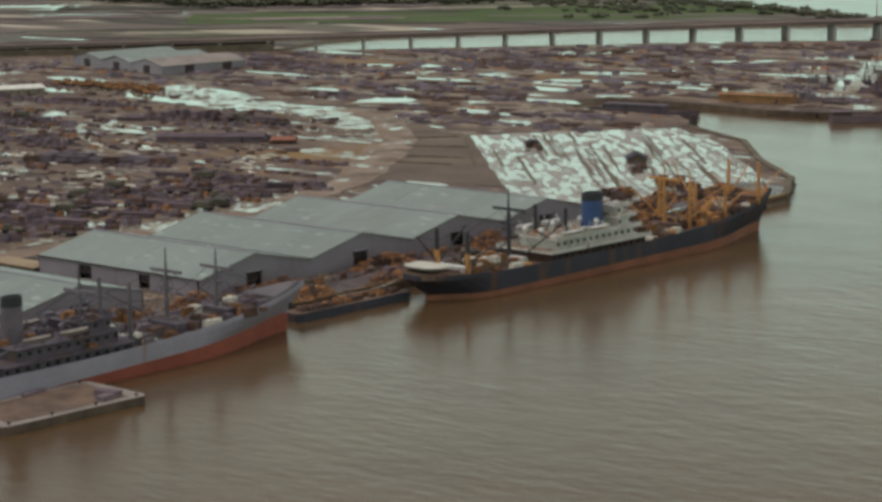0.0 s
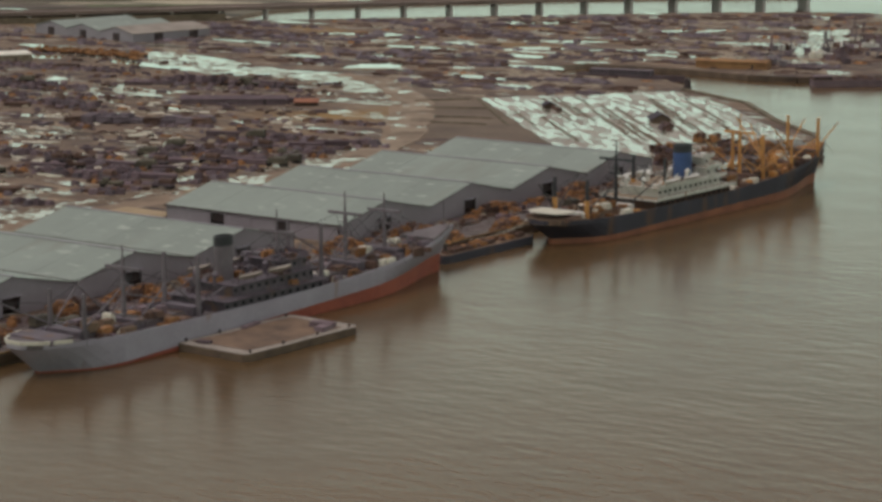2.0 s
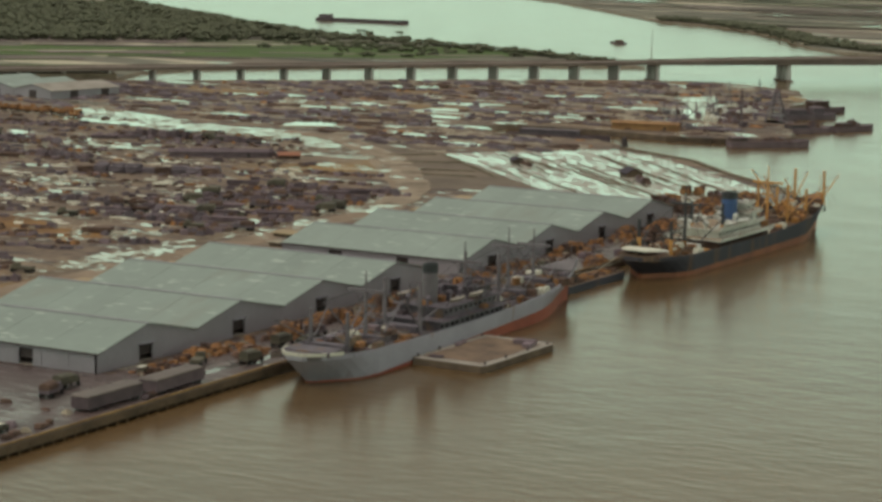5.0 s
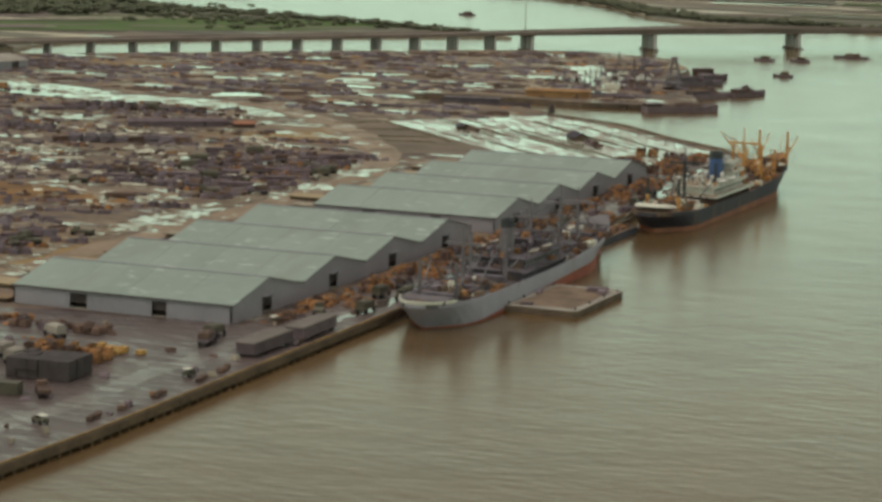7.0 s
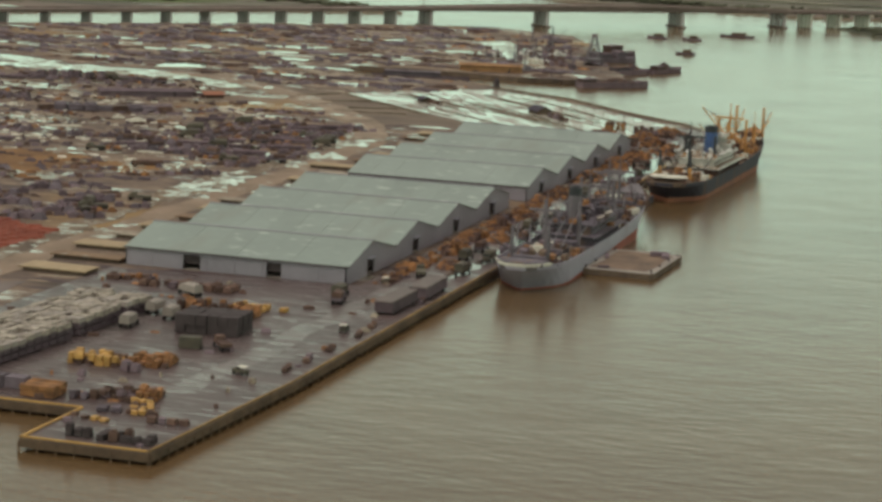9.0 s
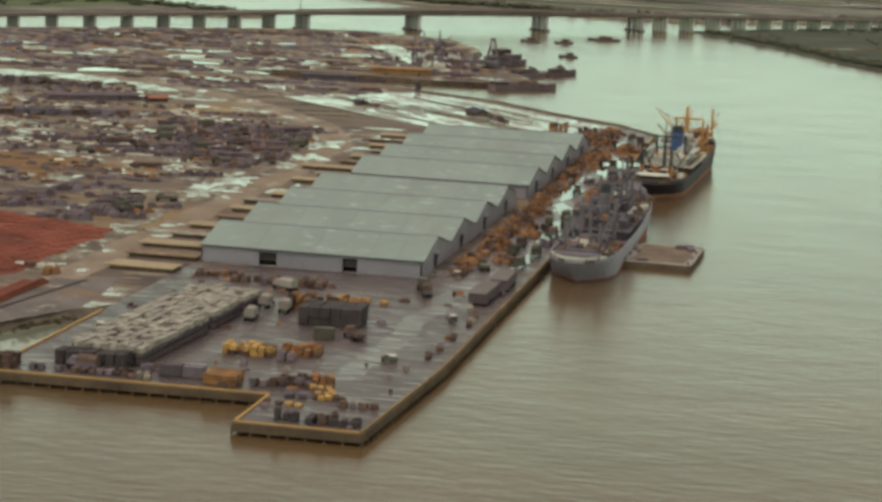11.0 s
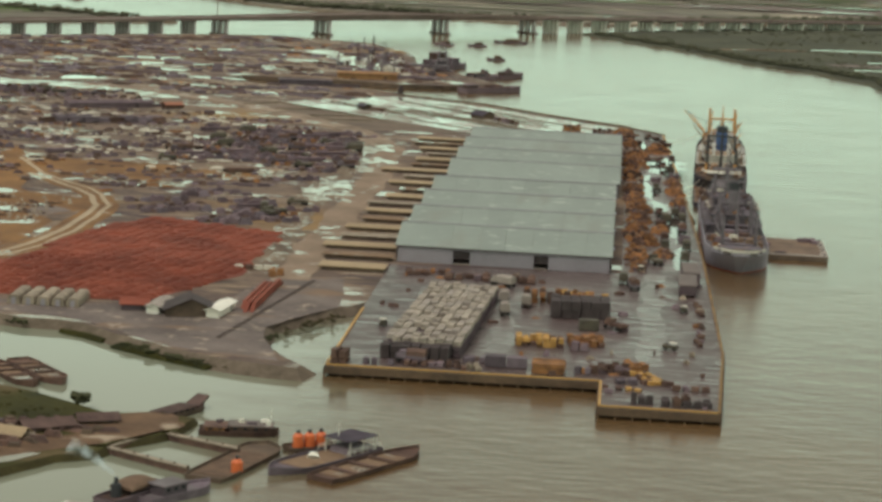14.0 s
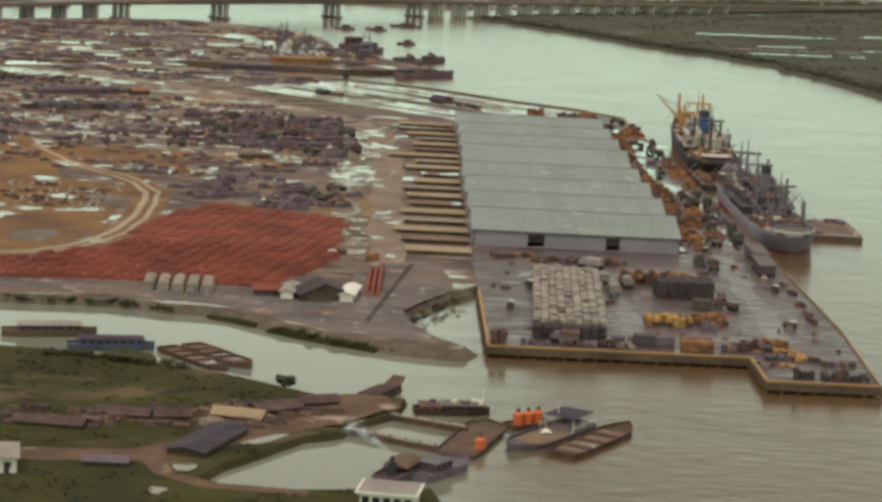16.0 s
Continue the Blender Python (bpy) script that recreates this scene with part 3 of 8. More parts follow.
quay = thing("quay", bm, "deck", "wet concrete quay deck with pools of rain water", "quay", kind="structure")


def edge_run(a, b):
    a, b = Vector(a), Vector(b)
    d = (b - a).normalized()
    return a, b, d, Vector((d.y, -d.x)), math.degrees(math.atan2(d.y, d.x))


fender_bm = bmesh.new()
box(fender_bm, (0, 0, -0.25), (0.3, 0.14, 2.3))
fender_mesh = mesh_of(fender_bm, "quay_face")
RUNS = [((-57, -157), (-0.9, -156.2)), ((-0.9, -156.2), (-0.9, -179.6)), ((-0.9, -179.6), (22.7, -179.6)), ((22.7, -179.6), (25.6, -120)), ((25.6, -120), (25.4, 20)), ((25.4, 20), (22.5, 200)), ((22.5, 200), (19, 351)), ((-57, -90), (-57, -157))]
for a, b in RUNS:
    a, b, d, out, ang = edge_run(a, b)
    ln, mid = (b - a).length, (a + b) / 2
    bm = bmesh.new()
    c = mid + out * 0.12
    box(bm, (c.x, c.y, 1.35), (ln, 0.25, 1.45), ang)
    east = a.x > 20 and b.x > 20
    part("fascia", bm, "quay_face", quay, "dark timber and concrete quay face")
    bm = bmesh.new()
    c = mid - out * 0.25
    box(bm, (c.x, c.y, DECK + 0.16), (ln, 0.45, 0.3), ang)
    part("kerb", bm, "kerb_brown" if east else "ochre", quay, "worn ochre-brown edge timber" if east else "ochre yellow edge timber")
    k = int(ln / 3.2)
    for i in range(k + 1):
        p = a.lerp(b, i / max(1, k)) + out * 0.3
        f = new("fender_pile", fender_mesh)
        f.matrix_world = pose(p.x, p.y, 0.75, 0, 0, ang)
        f.parent = quay
        f.matrix_parent_inverse = quay.matrix_world.inverted()

wharf = base("far_wharf", "dark timber wharf wall along the basin", "wharf", pose(0, 0, 0), kind="structure")
for a, b in (((-190, 541), (-143, 543)), ((-143, 543), (-109, 537)), ((-109, 537), (-90, 540)), ((-90, 540), (-74, 552)), ((-74, 552), (-64, 566))):
    a, b, d, out, ang = edge_run(a, b)
    c = (a + b) / 2 + out * 1.6
    bm = bmesh.new()
    box(bm, (c.x, c.y, 1.0), ((b - a).length + 1.0, 3.6, 2.7), ang)
    part("wall_length", bm, "timber", wharf)

# flooded field north of the sheds, its bund, ponds and tracks
FIELD = [(-150, 408), (-128, 440), (-103, 468), (-66, 440), (-36, 408), (-3, 374), (8, 345), (2, 300), (-40, 300), (-57, 316)]
patch("mud_flat", uneven(FIELD, 6, 1.0, 12), LAND + 0.10, "mudflat", "flooded pale mud flat with long pools")
r = random.Random(90)
for i in range(34):
    t, k = r.random() ** 0.8, r.uniform(0, 0.7)
    a = Vector((-148, 410)).lerp(Vector((-104, 466)), t)
    b = Vector((-58, 318)).lerp(Vector((5, 346)), t)
    a, b = a.lerp(b, k), a.lerp(b, min(1, k + r.uniform(0.15, 0.5)))
    bm = bmesh.new()
    pts = ribbon(uneven([tuple(a), tuple(b)], 4, 0.9, i, closed=False) + [tuple(b)], r.uniform(0.3, 0.9))
    prism(bm, pts, LAND, LAND + r.uniform(0.2, 0.4))
    fill_flat(bm)
    thing("mud_ridge", bm, "bank", "low brown mud ridge between pools", "earth bank", kind="structure")
BUND = [(19, 351), (1, 381), (-33, 414), (-62, 449), (-104, 475)]
bm = bmesh.new()
prism(bm, ribbon(uneven(BUND, 5, 0.6, 4, closed=False) + [BUND[-1]], 2.2), LAND - 0.5, LAND + 0.6)
fill_flat(bm)
thing("bund", bm, "bank", "brown bund along the edge of the mud flat", "earth bank", kind="structure")


def blob(cx, cy, rx, ry, rz=0.0, seed=0, n=28):
    """A rounded, uneven outline."""
    a, pts = radians(rz), []
    for i in range(n):
        w = 2 * math.pi * i / n
        r = 1 + 0.45 * noise.noise((math.cos(w) * 1.3 + seed, math.sin(w) * 1.3, seed * 1.7))
        x, y = rx * r * math.cos(w), ry * r * math.sin(w)
        pts.append((cx + x * math.cos(a) - y * math.sin(a), cy + x * math.sin(a) + y * math.cos(a)))
    return pts


def rain_pools(cx, cy, rx, ry, n, seed, z=LAND + 0.075, long=(1.0, 0.45)):
    """A scatter of ragged rain pools."""
    r, bm = random.Random(seed), bmesh.new()
    for k in range(n):
        q = r.uniform(0.06, 0.30)
        x, y, w = cx + rx * r.uniform(-0.9, 0.9), cy + ry * r.uniform(-0.9, 0.9), max(1.2, 0.5 * (rx + ry) * q)
        pts = []
        for i in range(30):
            a = 2 * math.pi * i / 30
            d = max(0.15, 1 + 0.9 * noise.noise((math.cos(a) * 1.2 + seed, math.sin(a) * 1.2, k * 1.7)) + 1.0 * noise.noise((math.cos(a) * 3.1, math.sin(a) * 3.1 + seed, k * 2.3)))
            pts.append((x + w * d * long[0] * math.cos(a), y + w * d * long[1] * math.sin(a) * (1.0 if ry < 1.5 * rx else 2.2)))
        prism(bm, pts, z - 0.08, z + 0.004 * k)
    fill_flat(bm)
    return thing("rain_pools", bm, "puddled" if z < DECK else "deck_pool", "ragged shallow pools of rain water", "water", kind="structure")


POOLS = [(-345, 462, 40, 9, -20), (-330, 430, 45, 5, -10), (-257, 478, 13, 17, 20), (-232, 556, 14, 8, -20), (-198, 515, 16, 5, 0), (-410, 432, 14, 8, 10), (-262, 445, 16, 4, 0), (-270, 380, 20, 3, 12), (-310, 500, 12, 4, 0), (-280, 520, 16, 3, -10), (-380, 540, 20, 3, 0), (-330, 600, 20, 3, 30), (-242, 566, 9, 5, 0), (-300, 560, 26, 4, 10), (-360, 600, 26, 5, 20), (-400, 500, 22, 5, 10), (-200, 600, 22, 4, 10), (-260, 620, 22, 4, 25), (-180, 660, 16, 4, 20), (-240, 700, 20, 4, 30), (-440, 470, 20, 5, 0), (-235, 590, 26, 4, 14), (-170, 590, 24, 4, 10), (-205, 745, 22, 6, 30), (-330, 700, 26, 6, 34), (-168, 452, 24, 3.5, -14), (-195, 470, 20, 3, -12)]
for i, (x, y, rx, ry, rz) in enumerate(POOLS):
    patch("pond", blob(x, y, rx, ry, rz, i * 3.1), LAND + 0.05, "pond", "still rain pool in the yard", "water", 0.1)
PUDDLES = [(-153, 112, 18, 7, 16), (-91, 113, 6, 24, 16), (-92, 250, 8, 15, 14), (-168, 326, 9, 9, 8), (-193, 215, 8, 10, 10), (-160, 168, 13, 8, 10), (-114, 153, 7, 13, 10), (-213, 415, 18, 18, 16), (-84, 20, 8, 8, 10), (-338, 450, 38, 14, 14), (-236, 430, 20, 9, 12), (-93, 264, 12, 9, 12),
           (-87, 195, 4, 22, 8), (-150, 350, 20, 12, 10), (-175, 385, 20, 10, 10), (-300, 330, 40, 40, 12), (-215, 250, 30, 14, 10), (-140, 225, 18, 30, 10)]
for i, (x, y, rx, ry, n) in enumerate(PUDDLES):
    rain_pools(x, y, rx, ry, int(n * 1.6), 100 + i)
for i, (x, y, rx, ry, n) in enumerate(((-30, -60, 22, 10, 10),)):
    rain_pools(x, y, rx, ry, n, 300 + i, DECK + 0.004, (0.16, 0.30) if ry > 30 else (0.7, 0.25))
for i, (xa, ya, xb, yb, w) in enumerate(((18, -6, 19.8, 36, 2.4), (19.6, 42, 18, 100, 2.6), (16.5, 110, 12.5, 136, 2.8), (12, 140, 9.5, 186, 3.4), (18, 204, 17, 268, 7.0), (10.5, 190, 11.5, 206, 2.6), (12, 272, 10, 320, 2.6))):
    pts, m = [], 26
    for k in range(2 * m):
        u = (k if k < m else 2 * m - 1 - k) / (m - 1)
        q = (0.25 + math.sin(math.pi * u)) * w * 0.75 * max(0.2, 1 + 1.3 * noise.noise((u * 9, i * 3.1, 0.0 if k < m else 5.0)))
        pts.append((xa + (xb - xa) * u + (q if k < m else -q), ya + (yb - ya) * u))
    if ya > yb:
        pts = pts[::-1]
    patch("rain_pool", pts, DECK + 0.018, "deck_pool", "long bright pool of rain water on the quay", "water", 0.03)
for i, (line, w) in enumerate((([(13, -16), (11, -45), (10, -75), (11, -105), (9, -135)], 5.5), ([(17, -8), (18.5, 40), (17.5, 100), (13.5, 135), (11, 186), (13, 215), (17, 262), (13, 300)], 6.0), ([(-24, -58), (-24, -100), (-23, -135)], 5.0))):
    patch("wet_lane", ribbon(uneven(line, 3, 3.0, 400 + i, closed=False) + [line[-1]], w), DECK + (0.0055, 0.0065, 0.0025)[i], "wet_lane", "rain-washed strip of bright wet concrete", "ground", 0.03)
patch("bare_ground", uneven([(-198, 428), (-152, 412), (-100, 358), (-58, 319), (-84, 312), (-104, 306), (-128, 338), (-168, 390)], 8, 1.5, 55), LAND + 0.05, "bare_earth", "bare brown trodden earth beside the mud flat", "ground", 0.1)
TRACK = [(-250, 448), (-208, 428), (-172, 390), (-137, 343), (-100, 292), (-85, 250), (-81, 160), (-80, 20), (-79, -56)]
patch("track", ribbon(uneven(TRACK, 8, 2.5, 8, closed=False) + [TRACK[-1]], 10), LAND + 0.06, "dirt_road", "brown dirt road beside the sheds", "road", 0.1)
BEND = [(-226, 440), (-208, 427), (-188, 408), (-162, 384), (-137, 352), (-122, 328), (-104, 300), (-94, 276), (-90, 258)]
patch("track", ribbon(uneven(BEND, 6, 1.8, 56, closed=False) + [BEND[-1]], 12), LAND + 0.24, "dirt_bend", "pale trodden dirt road curving past the shed corner", "road", 0.3)
LOOP = [(-260, -92), (-200, -80), (-176, -67), (-168, -63), (-160, -53), (-155, -42), (-151, -24), (-149, 1), (-149, 27), (-151, 53), (-158, 74), (-165, 88), (-176, 102), (-188, 119), (-205, 157), (-222, 198), (-300, 270)]
patch("track_shoulder", ribbon(uneven(LOOP, 8, 2.5, 19, closed=False) + [LOOP[-1]], 10), LAND + 0.064, "orange_ground", "trodden orange-brown shoulder of the sandy track", "road", 0.1)
edges = ribbon(LOOP, 3.6)
for i, (line, w) in enumerate(((edges[2:len(LOOP) - 2], 1.5), (edges[len(LOOP) + 3:-2], 1.9))):
    patch("track", ribbon(uneven(line, 5, 0.9, 18 + i, closed=False) + [line[-1]], w), LAND + 0.1, "sand", "pale sandy wheel track through the yard", "road", 0.1)
patch("sand_flat", blob(-205, 45, 46, 62, 0, 5.0), LAND + 0.04, "orange_ground", "bare orange-brown sandy ground inside a track", "ground", 0.1)
patch("sand_flat", blob(-180, -14, 27, 46, 0, 6.0), LAND + 0.037, "orange_ground", "bare orange-brown sandy ground inside a track", "ground", 0.1)
patch("sand_flat", blob(-178, 138, 56, 30, 10, 8.0), LAND + 0.035, "orange_ground", "bare orange-brown ground between the cargo rows", "ground", 0.1)
for i, (x, y, rx, ry) in enumerate(((-164, 37, 6, 9), (-172, -38, 6, 11))):
    patch("pond", blob(x, y, rx, ry, 0, 70 + i), LAND + 0.085, "gravel", "drying grey mud pool beside the sandy track", "ground", 0.1)
patch("gravel_flat", uneven([(-300, -104), (-165, -106), (-105, -103), (-90, -98), (-84, -50), (-66, -50), (-62, -90), (-71.5, -108), (-75, -120), (-73.5, -132), (-70, -143), (-67, -155), (-79, -153), (-91, -146), (-101, -138), (-114, -125), (-138, -117), (-162, -118), (-300, -112)], 5, 0.8, 21), LAND + 0.05, "gravel", "grey gravel hardstanding beside the creek", "ground", 0.1)
SLIP = [(-187, 735), (-177, 757), (-141, 682), (-104, 592), (-124, 590), (-156, 664)]
patch("slipway", uneven(SLIP, 6, 2.5, 88), LAND + 0.07, "puddled", "wet pale slipway ground on the far wharf", "ground", 0.1)
for i, line in enumerate(([(-430, 548), (-300, 572), (-190, 556), (-140, 551)], [(-300, 640), (-220, 640), (-140, 610), (-100, 600)], [(-262, 462), (-215, 492), (-190, 512)])):
    patch("track", ribbon(uneven(line, 8, 1.5, 140 + i, closed=False) + [line[-1]], 6), LAND + 0.3, "dirt_road", "pale dirt road between the far stores", "road", 0.3)
for i, (a, b) in enumerate((((-166, 386), (-151, 405)), ((-132, 353), (-110, 361)), ((-154, 410), (-95, 347)), ((-150, 372), (-128, 384)), ((-125, 340), (-102, 346)))):
    a, b, d, out, ang = edge_run(a, b)
    bm = bmesh.new()
    box(bm, ((a.x + b.x) / 2, (a.y + b.y) / 2, LAND + 0.25), ((b - a).length, 1.1, 0.6), ang, 0.8)
    thing("earth_dyke", bm, "bank", "low straight brown earth dyke beside the mud flat", "earth bank", kind="structure")
patch("field", uneven([(-669, 742), (-566, 824), (-448, 915), (-402, 1000), (-430, 1030), (-522, 1034), (-593, 958), (-735, 810)], 12, 5, 201), 1.7, "field", "bright green paddy field beyond the bridge", "ground", 0.15)
for i, (x, y, rx, ry, rz) in enumerate(((-830, 812, 46, 9, 38), (-790, 770, 40, 7, 38), (-870, 850, 40, 8, 38), (-760, 745, 30, 5, 38), (-900, 800, 50, 8, 38), (-960, 860, 50, 9, 38))):
    patch("pond", blob(x, y, rx, ry, rz, 210 + i), 1.7, "pond", "flooded pale plot in the far fields", "water", 0.15)
for i, (line, w, mt) in enumerate((([(130, 1004), (180, 1014), (232, 1023)], 7, "pond"), ([(142, 819), (180, 829), (218, 836)], 6, "pond"), ([(158, 894), (192, 908)], 5, "pond"), ([(48, 953), (90, 975), (123, 989)], 6, "path"), ([(230, 900), (300, 925)], 6, "pond"), ([(260, 1060), (360, 1090)], 9, "pond"))):
    patch("marsh_pool", ribbon(uneven(line, 6, 4, 220 + i, closed=False) + [line[-1]], w), 1.75, mt, "long narrow open strip in the marsh", "water" if mt == "pond" else "ground", 0.6)
flood = [(-384, 470), (-335, 451), (-298, 435), (-250, 433), (-215, 421), (-194, 407)]
patch("rain_pools", ribbon(uneven(flood, 4, 9, 231, closed=False) + [flood[-1]], 24), LAND + 0.055, "puddled", "flooded muddy ground with ragged rain pools", "water", 0.1)
flood = [(-99, 292), (-100, 272), (-92, 248), (-95, 215)]
patch("rain_pools", ribbon(uneven(flood, 4, 6, 232, closed=False) + [flood[-1]], 7), LAND + 0.068, "puddled", "flooded muddy verge with ragged rain pools", "water", 0.1)

flood = [(-97, 210), (-94, 160), (-94, 120), (-91, 60), (-90, 5), (-87, -45)]
patch("rain_pools", ribbon(uneven(flood, 4, 5, 233, closed=False) + [flood[-1]], 8), LAND + 0.066, "verge", "muddy verge with ragged rain pools beside the dirt road", "water", 0.1)
patch("rain_pools", blob(-338, 566, 13, 26, -45, 240), LAND + 0.066, "puddled", "flooded muddy ground with ragged rain pools", "water", 0.1)

# ---- transit sheds ----
BAY, EAVE, RIDGE = 35.5, 6.4, 10.3


def wall_x(bm, x, y0, y1, z0, z1, t=0.3):
    box(bm, (x, (y0 + y1) / 2, (z0 + z1) / 2), (t, y1 - y0, z1 - z0))


def shed(x_w, x_e, y0, bays, label):
    ob = base("transit_shed", label, "warehouse", pose(0, 0, 0))
    y1 = y0 + bays * BAY
    for i in range(bays):
        ya, yb = y0 + i * BAY, y0 + (i + 1) * BAY
        ym = (ya + yb) / 2
        for x, side in ((x_e - 0.15, 1), (x_w + 0.15, -1)):
            # gable wall with a door opening through it
            d0, d1, dh = ym - 2.6, ym + 2.2, DECK + 3.6
            bm = bmesh.new()
            wall_x(bm, x, ya, d0, LAND, EAVE)
            wall_x(bm, x, d1, yb, LAND, EAVE)
            wall_x(bm, x, d0, d1, dh, EAVE)
            lo = [bm.verts.new((x - 0.15, y, z)) for y, z in ((ya, EAVE), (yb, EAVE), (ym, RIDGE - 0.1))]
            hi = [bm.verts.new((x + 0.15, y, z)) for y, z in ((ya, EAVE), (yb, EAVE), (ym, RIDGE - 0.1))]
            bm.faces.new(lo)
            bm.faces.new(hi[::-1])
            for a, b in ((0, 1), (1, 2), (2, 0)):
                bm.faces.new((lo[a], hi[a], hi[b], lo[b]))
            wall = part("gable_wall", bm, "shed_wall", ob)
            bm = bmesh.new()
            box(bm, (x - side * 0.5, (d0 + d1) / 2, (dh + DECK) / 2 + 0.6), (0.12, d1 - d0 - 0.1, dh - DECK - 1.2))
            part("door", bm, "dark", ob, "dark roller door, part raised")
            bm = bmesh.new()
            box(bm, (x + side * 0.6, (d0 + d1) / 2, dh + 0.25), (1.0, d1 - d0 + 0.6, 0.14))
            part("door_hood", bm, "shed_wall", ob)
        over = 0.5
        for s, (ye, nm) in enumerate(((ya, "roof_slope"), (yb, "roof_slope"))):
            sheets = 8
            for k in range(sheets):
                bm = bmesh.new()
                xa = x_w - over + (x_e - x_w + 2 * over) * k / sheets
                xb = x_w - over + (x_e - x_w + 2 * over) * (k + 1) / sheets - 0.05
                zt = 0.02 * (k % 2)
                cs = [(xa, ye, EAVE + zt), (xb, ye, EAVE + zt), (xb, ym, RIDGE + zt), (xa, ym, RIDGE + zt)]
                slab(bm, cs if s == 0 else cs[::-1], 0.12)
                part("roof_sheet", bm, "roof", ob)
        bm = bmesh.new()
        box(bm, ((x_w + x_e) / 2, ym, RIDGE + 0.06), (x_e - x_w + 1.1, 0.7, 0.14))
        part("ridge_cap", bm, "shed_wall", ob)
        bm = bmesh.new()
        box(bm, ((x_w + x_e) / 2, ya + (0.15 if i else -0.2), EAVE - 0.02), (x_e - x_w + 1.0, 0.45, 0.25))
        part("gutter", bm, "dark", ob, "dark rain gutter")
    for y, out in ((y0, -1), (y1, 1)):
        w = x_e - x_w
        doors = [(x_w + 14.9, x_w + 19.4), (x_w + 36.2, x_w + 40.0)]
        xs = [x_w] + [v for d in doors for v in d] + [x_e]
        for a, b in zip(xs[::2], xs[1::2]):
            bm = bmesh.new()
            box(bm, ((a + b) / 2, y - out * 0.15, (LAND + EAVE) / 2), (b - a, 0.3, EAVE - LAND - 0.1))
            part("end_wall", bm, "shed_wall", ob)
        for a, b in doors:
            bm = bmesh.new()
            box(bm, ((a + b) / 2, y - out * 0.15, (DECK + 3.5 + EAVE) / 2 - 0.05), (b - a, 0.3, EAVE - DECK - 3.6))
            part("door_head", bm, "shed_wall", ob)
        for a, b in doors:
            bm = bmesh.new()
            box(bm, ((a + b) / 2, y - out * 0.6, DECK + 2.4), (b - a - 0.1, 0.12, 2.2))
            part("door", bm, "dark", ob, "dark roller door, part raised")
        for k in range(1, 8):
            bm = bmesh.new()
            box(bm, (x_w + w * k / 8, y + out * 0.04, (LAND + EAVE) / 2), (0.12, 0.1, EAVE - LAND - 0.3))
            part("wall_rib", bm, "shed_wall", ob)
    bm = bmesh.new()
    box(bm, ((x_w + x_e) / 2, (y0 + y1) / 2, LAND + 0.12), (x_e - x_w - 0.7, y1 - y0 - 0.7, 0.2))
    part("floor_slab", bm, "concrete", ob)
    return ob


shed(-56.3, 0.0, -17.75, 4, "long grey transit shed with four low gabled bays on the quay")
shed(-55.1, 1.2, 139.45, 4, "grey transit shed with four gabled bays, farther along the quay")

# loading platforms along the landward side of the sheds
for i in range(19):
    y = -34 + i * 17.6
    d = (8.5 if i % 2 == 0 else 6.0) * random.uniform(0.75, 1.0)
    x0, x1 = (-77 if i % 2 == 0 else -73.5) + random.uniform(-5, 5), (-57.2 if y < 130 else -56.0)
    ob = base("loading_platform", "tan concrete loading platform against the shed", "platform", pose(0, 0, 0), "loading platforms beside the sheds")
    bm = bmesh.new()
    box(bm, ((x0 + x1) / 2, y, LAND + 1.05), (x1 - x0, d, 0.3))
    part("slab", bm, ("tan", "crate_pale", "tan", "path")[(i * 7) % 4], ob)
    bm = bmesh.new()
    box(bm, ((x0 + x1) / 2 + 0.3, y, LAND + 0.45), (x1 - x0 - 1.4, d - 1.0, 0.95))
    part("plinth", bm, "timber", ob, "dark recessed plinth")


# ---- ships ----
def loft(bm, rings, close=False):
    """Joins rows of points, each as long as the next, into a skin."""
    vs = [[bm.verts.new(p) for p in r] for r in rings]
    for a, b in zip(vs, vs[1:]):
        for i in range(len(a) - 1):
            bm.faces.new((a[i], a[i + 1], b[i + 1], b[i]))
    return vs


def hull_half(s, beam):
    """Half breadth at deck level along the ship, s from 0 at the stern to 1 at the bow."""
    if s < 0.16:
        return beam / 2 * math.sqrt(max(0.05, 1 - 0.95 * ((0.16 - s) / 0.16) ** 2))
    if s > 0.70:
        u = (s - 0.70) / 0.30
        return beam / 2 * max(0.015, 1 - u**2.1)
    return beam / 2


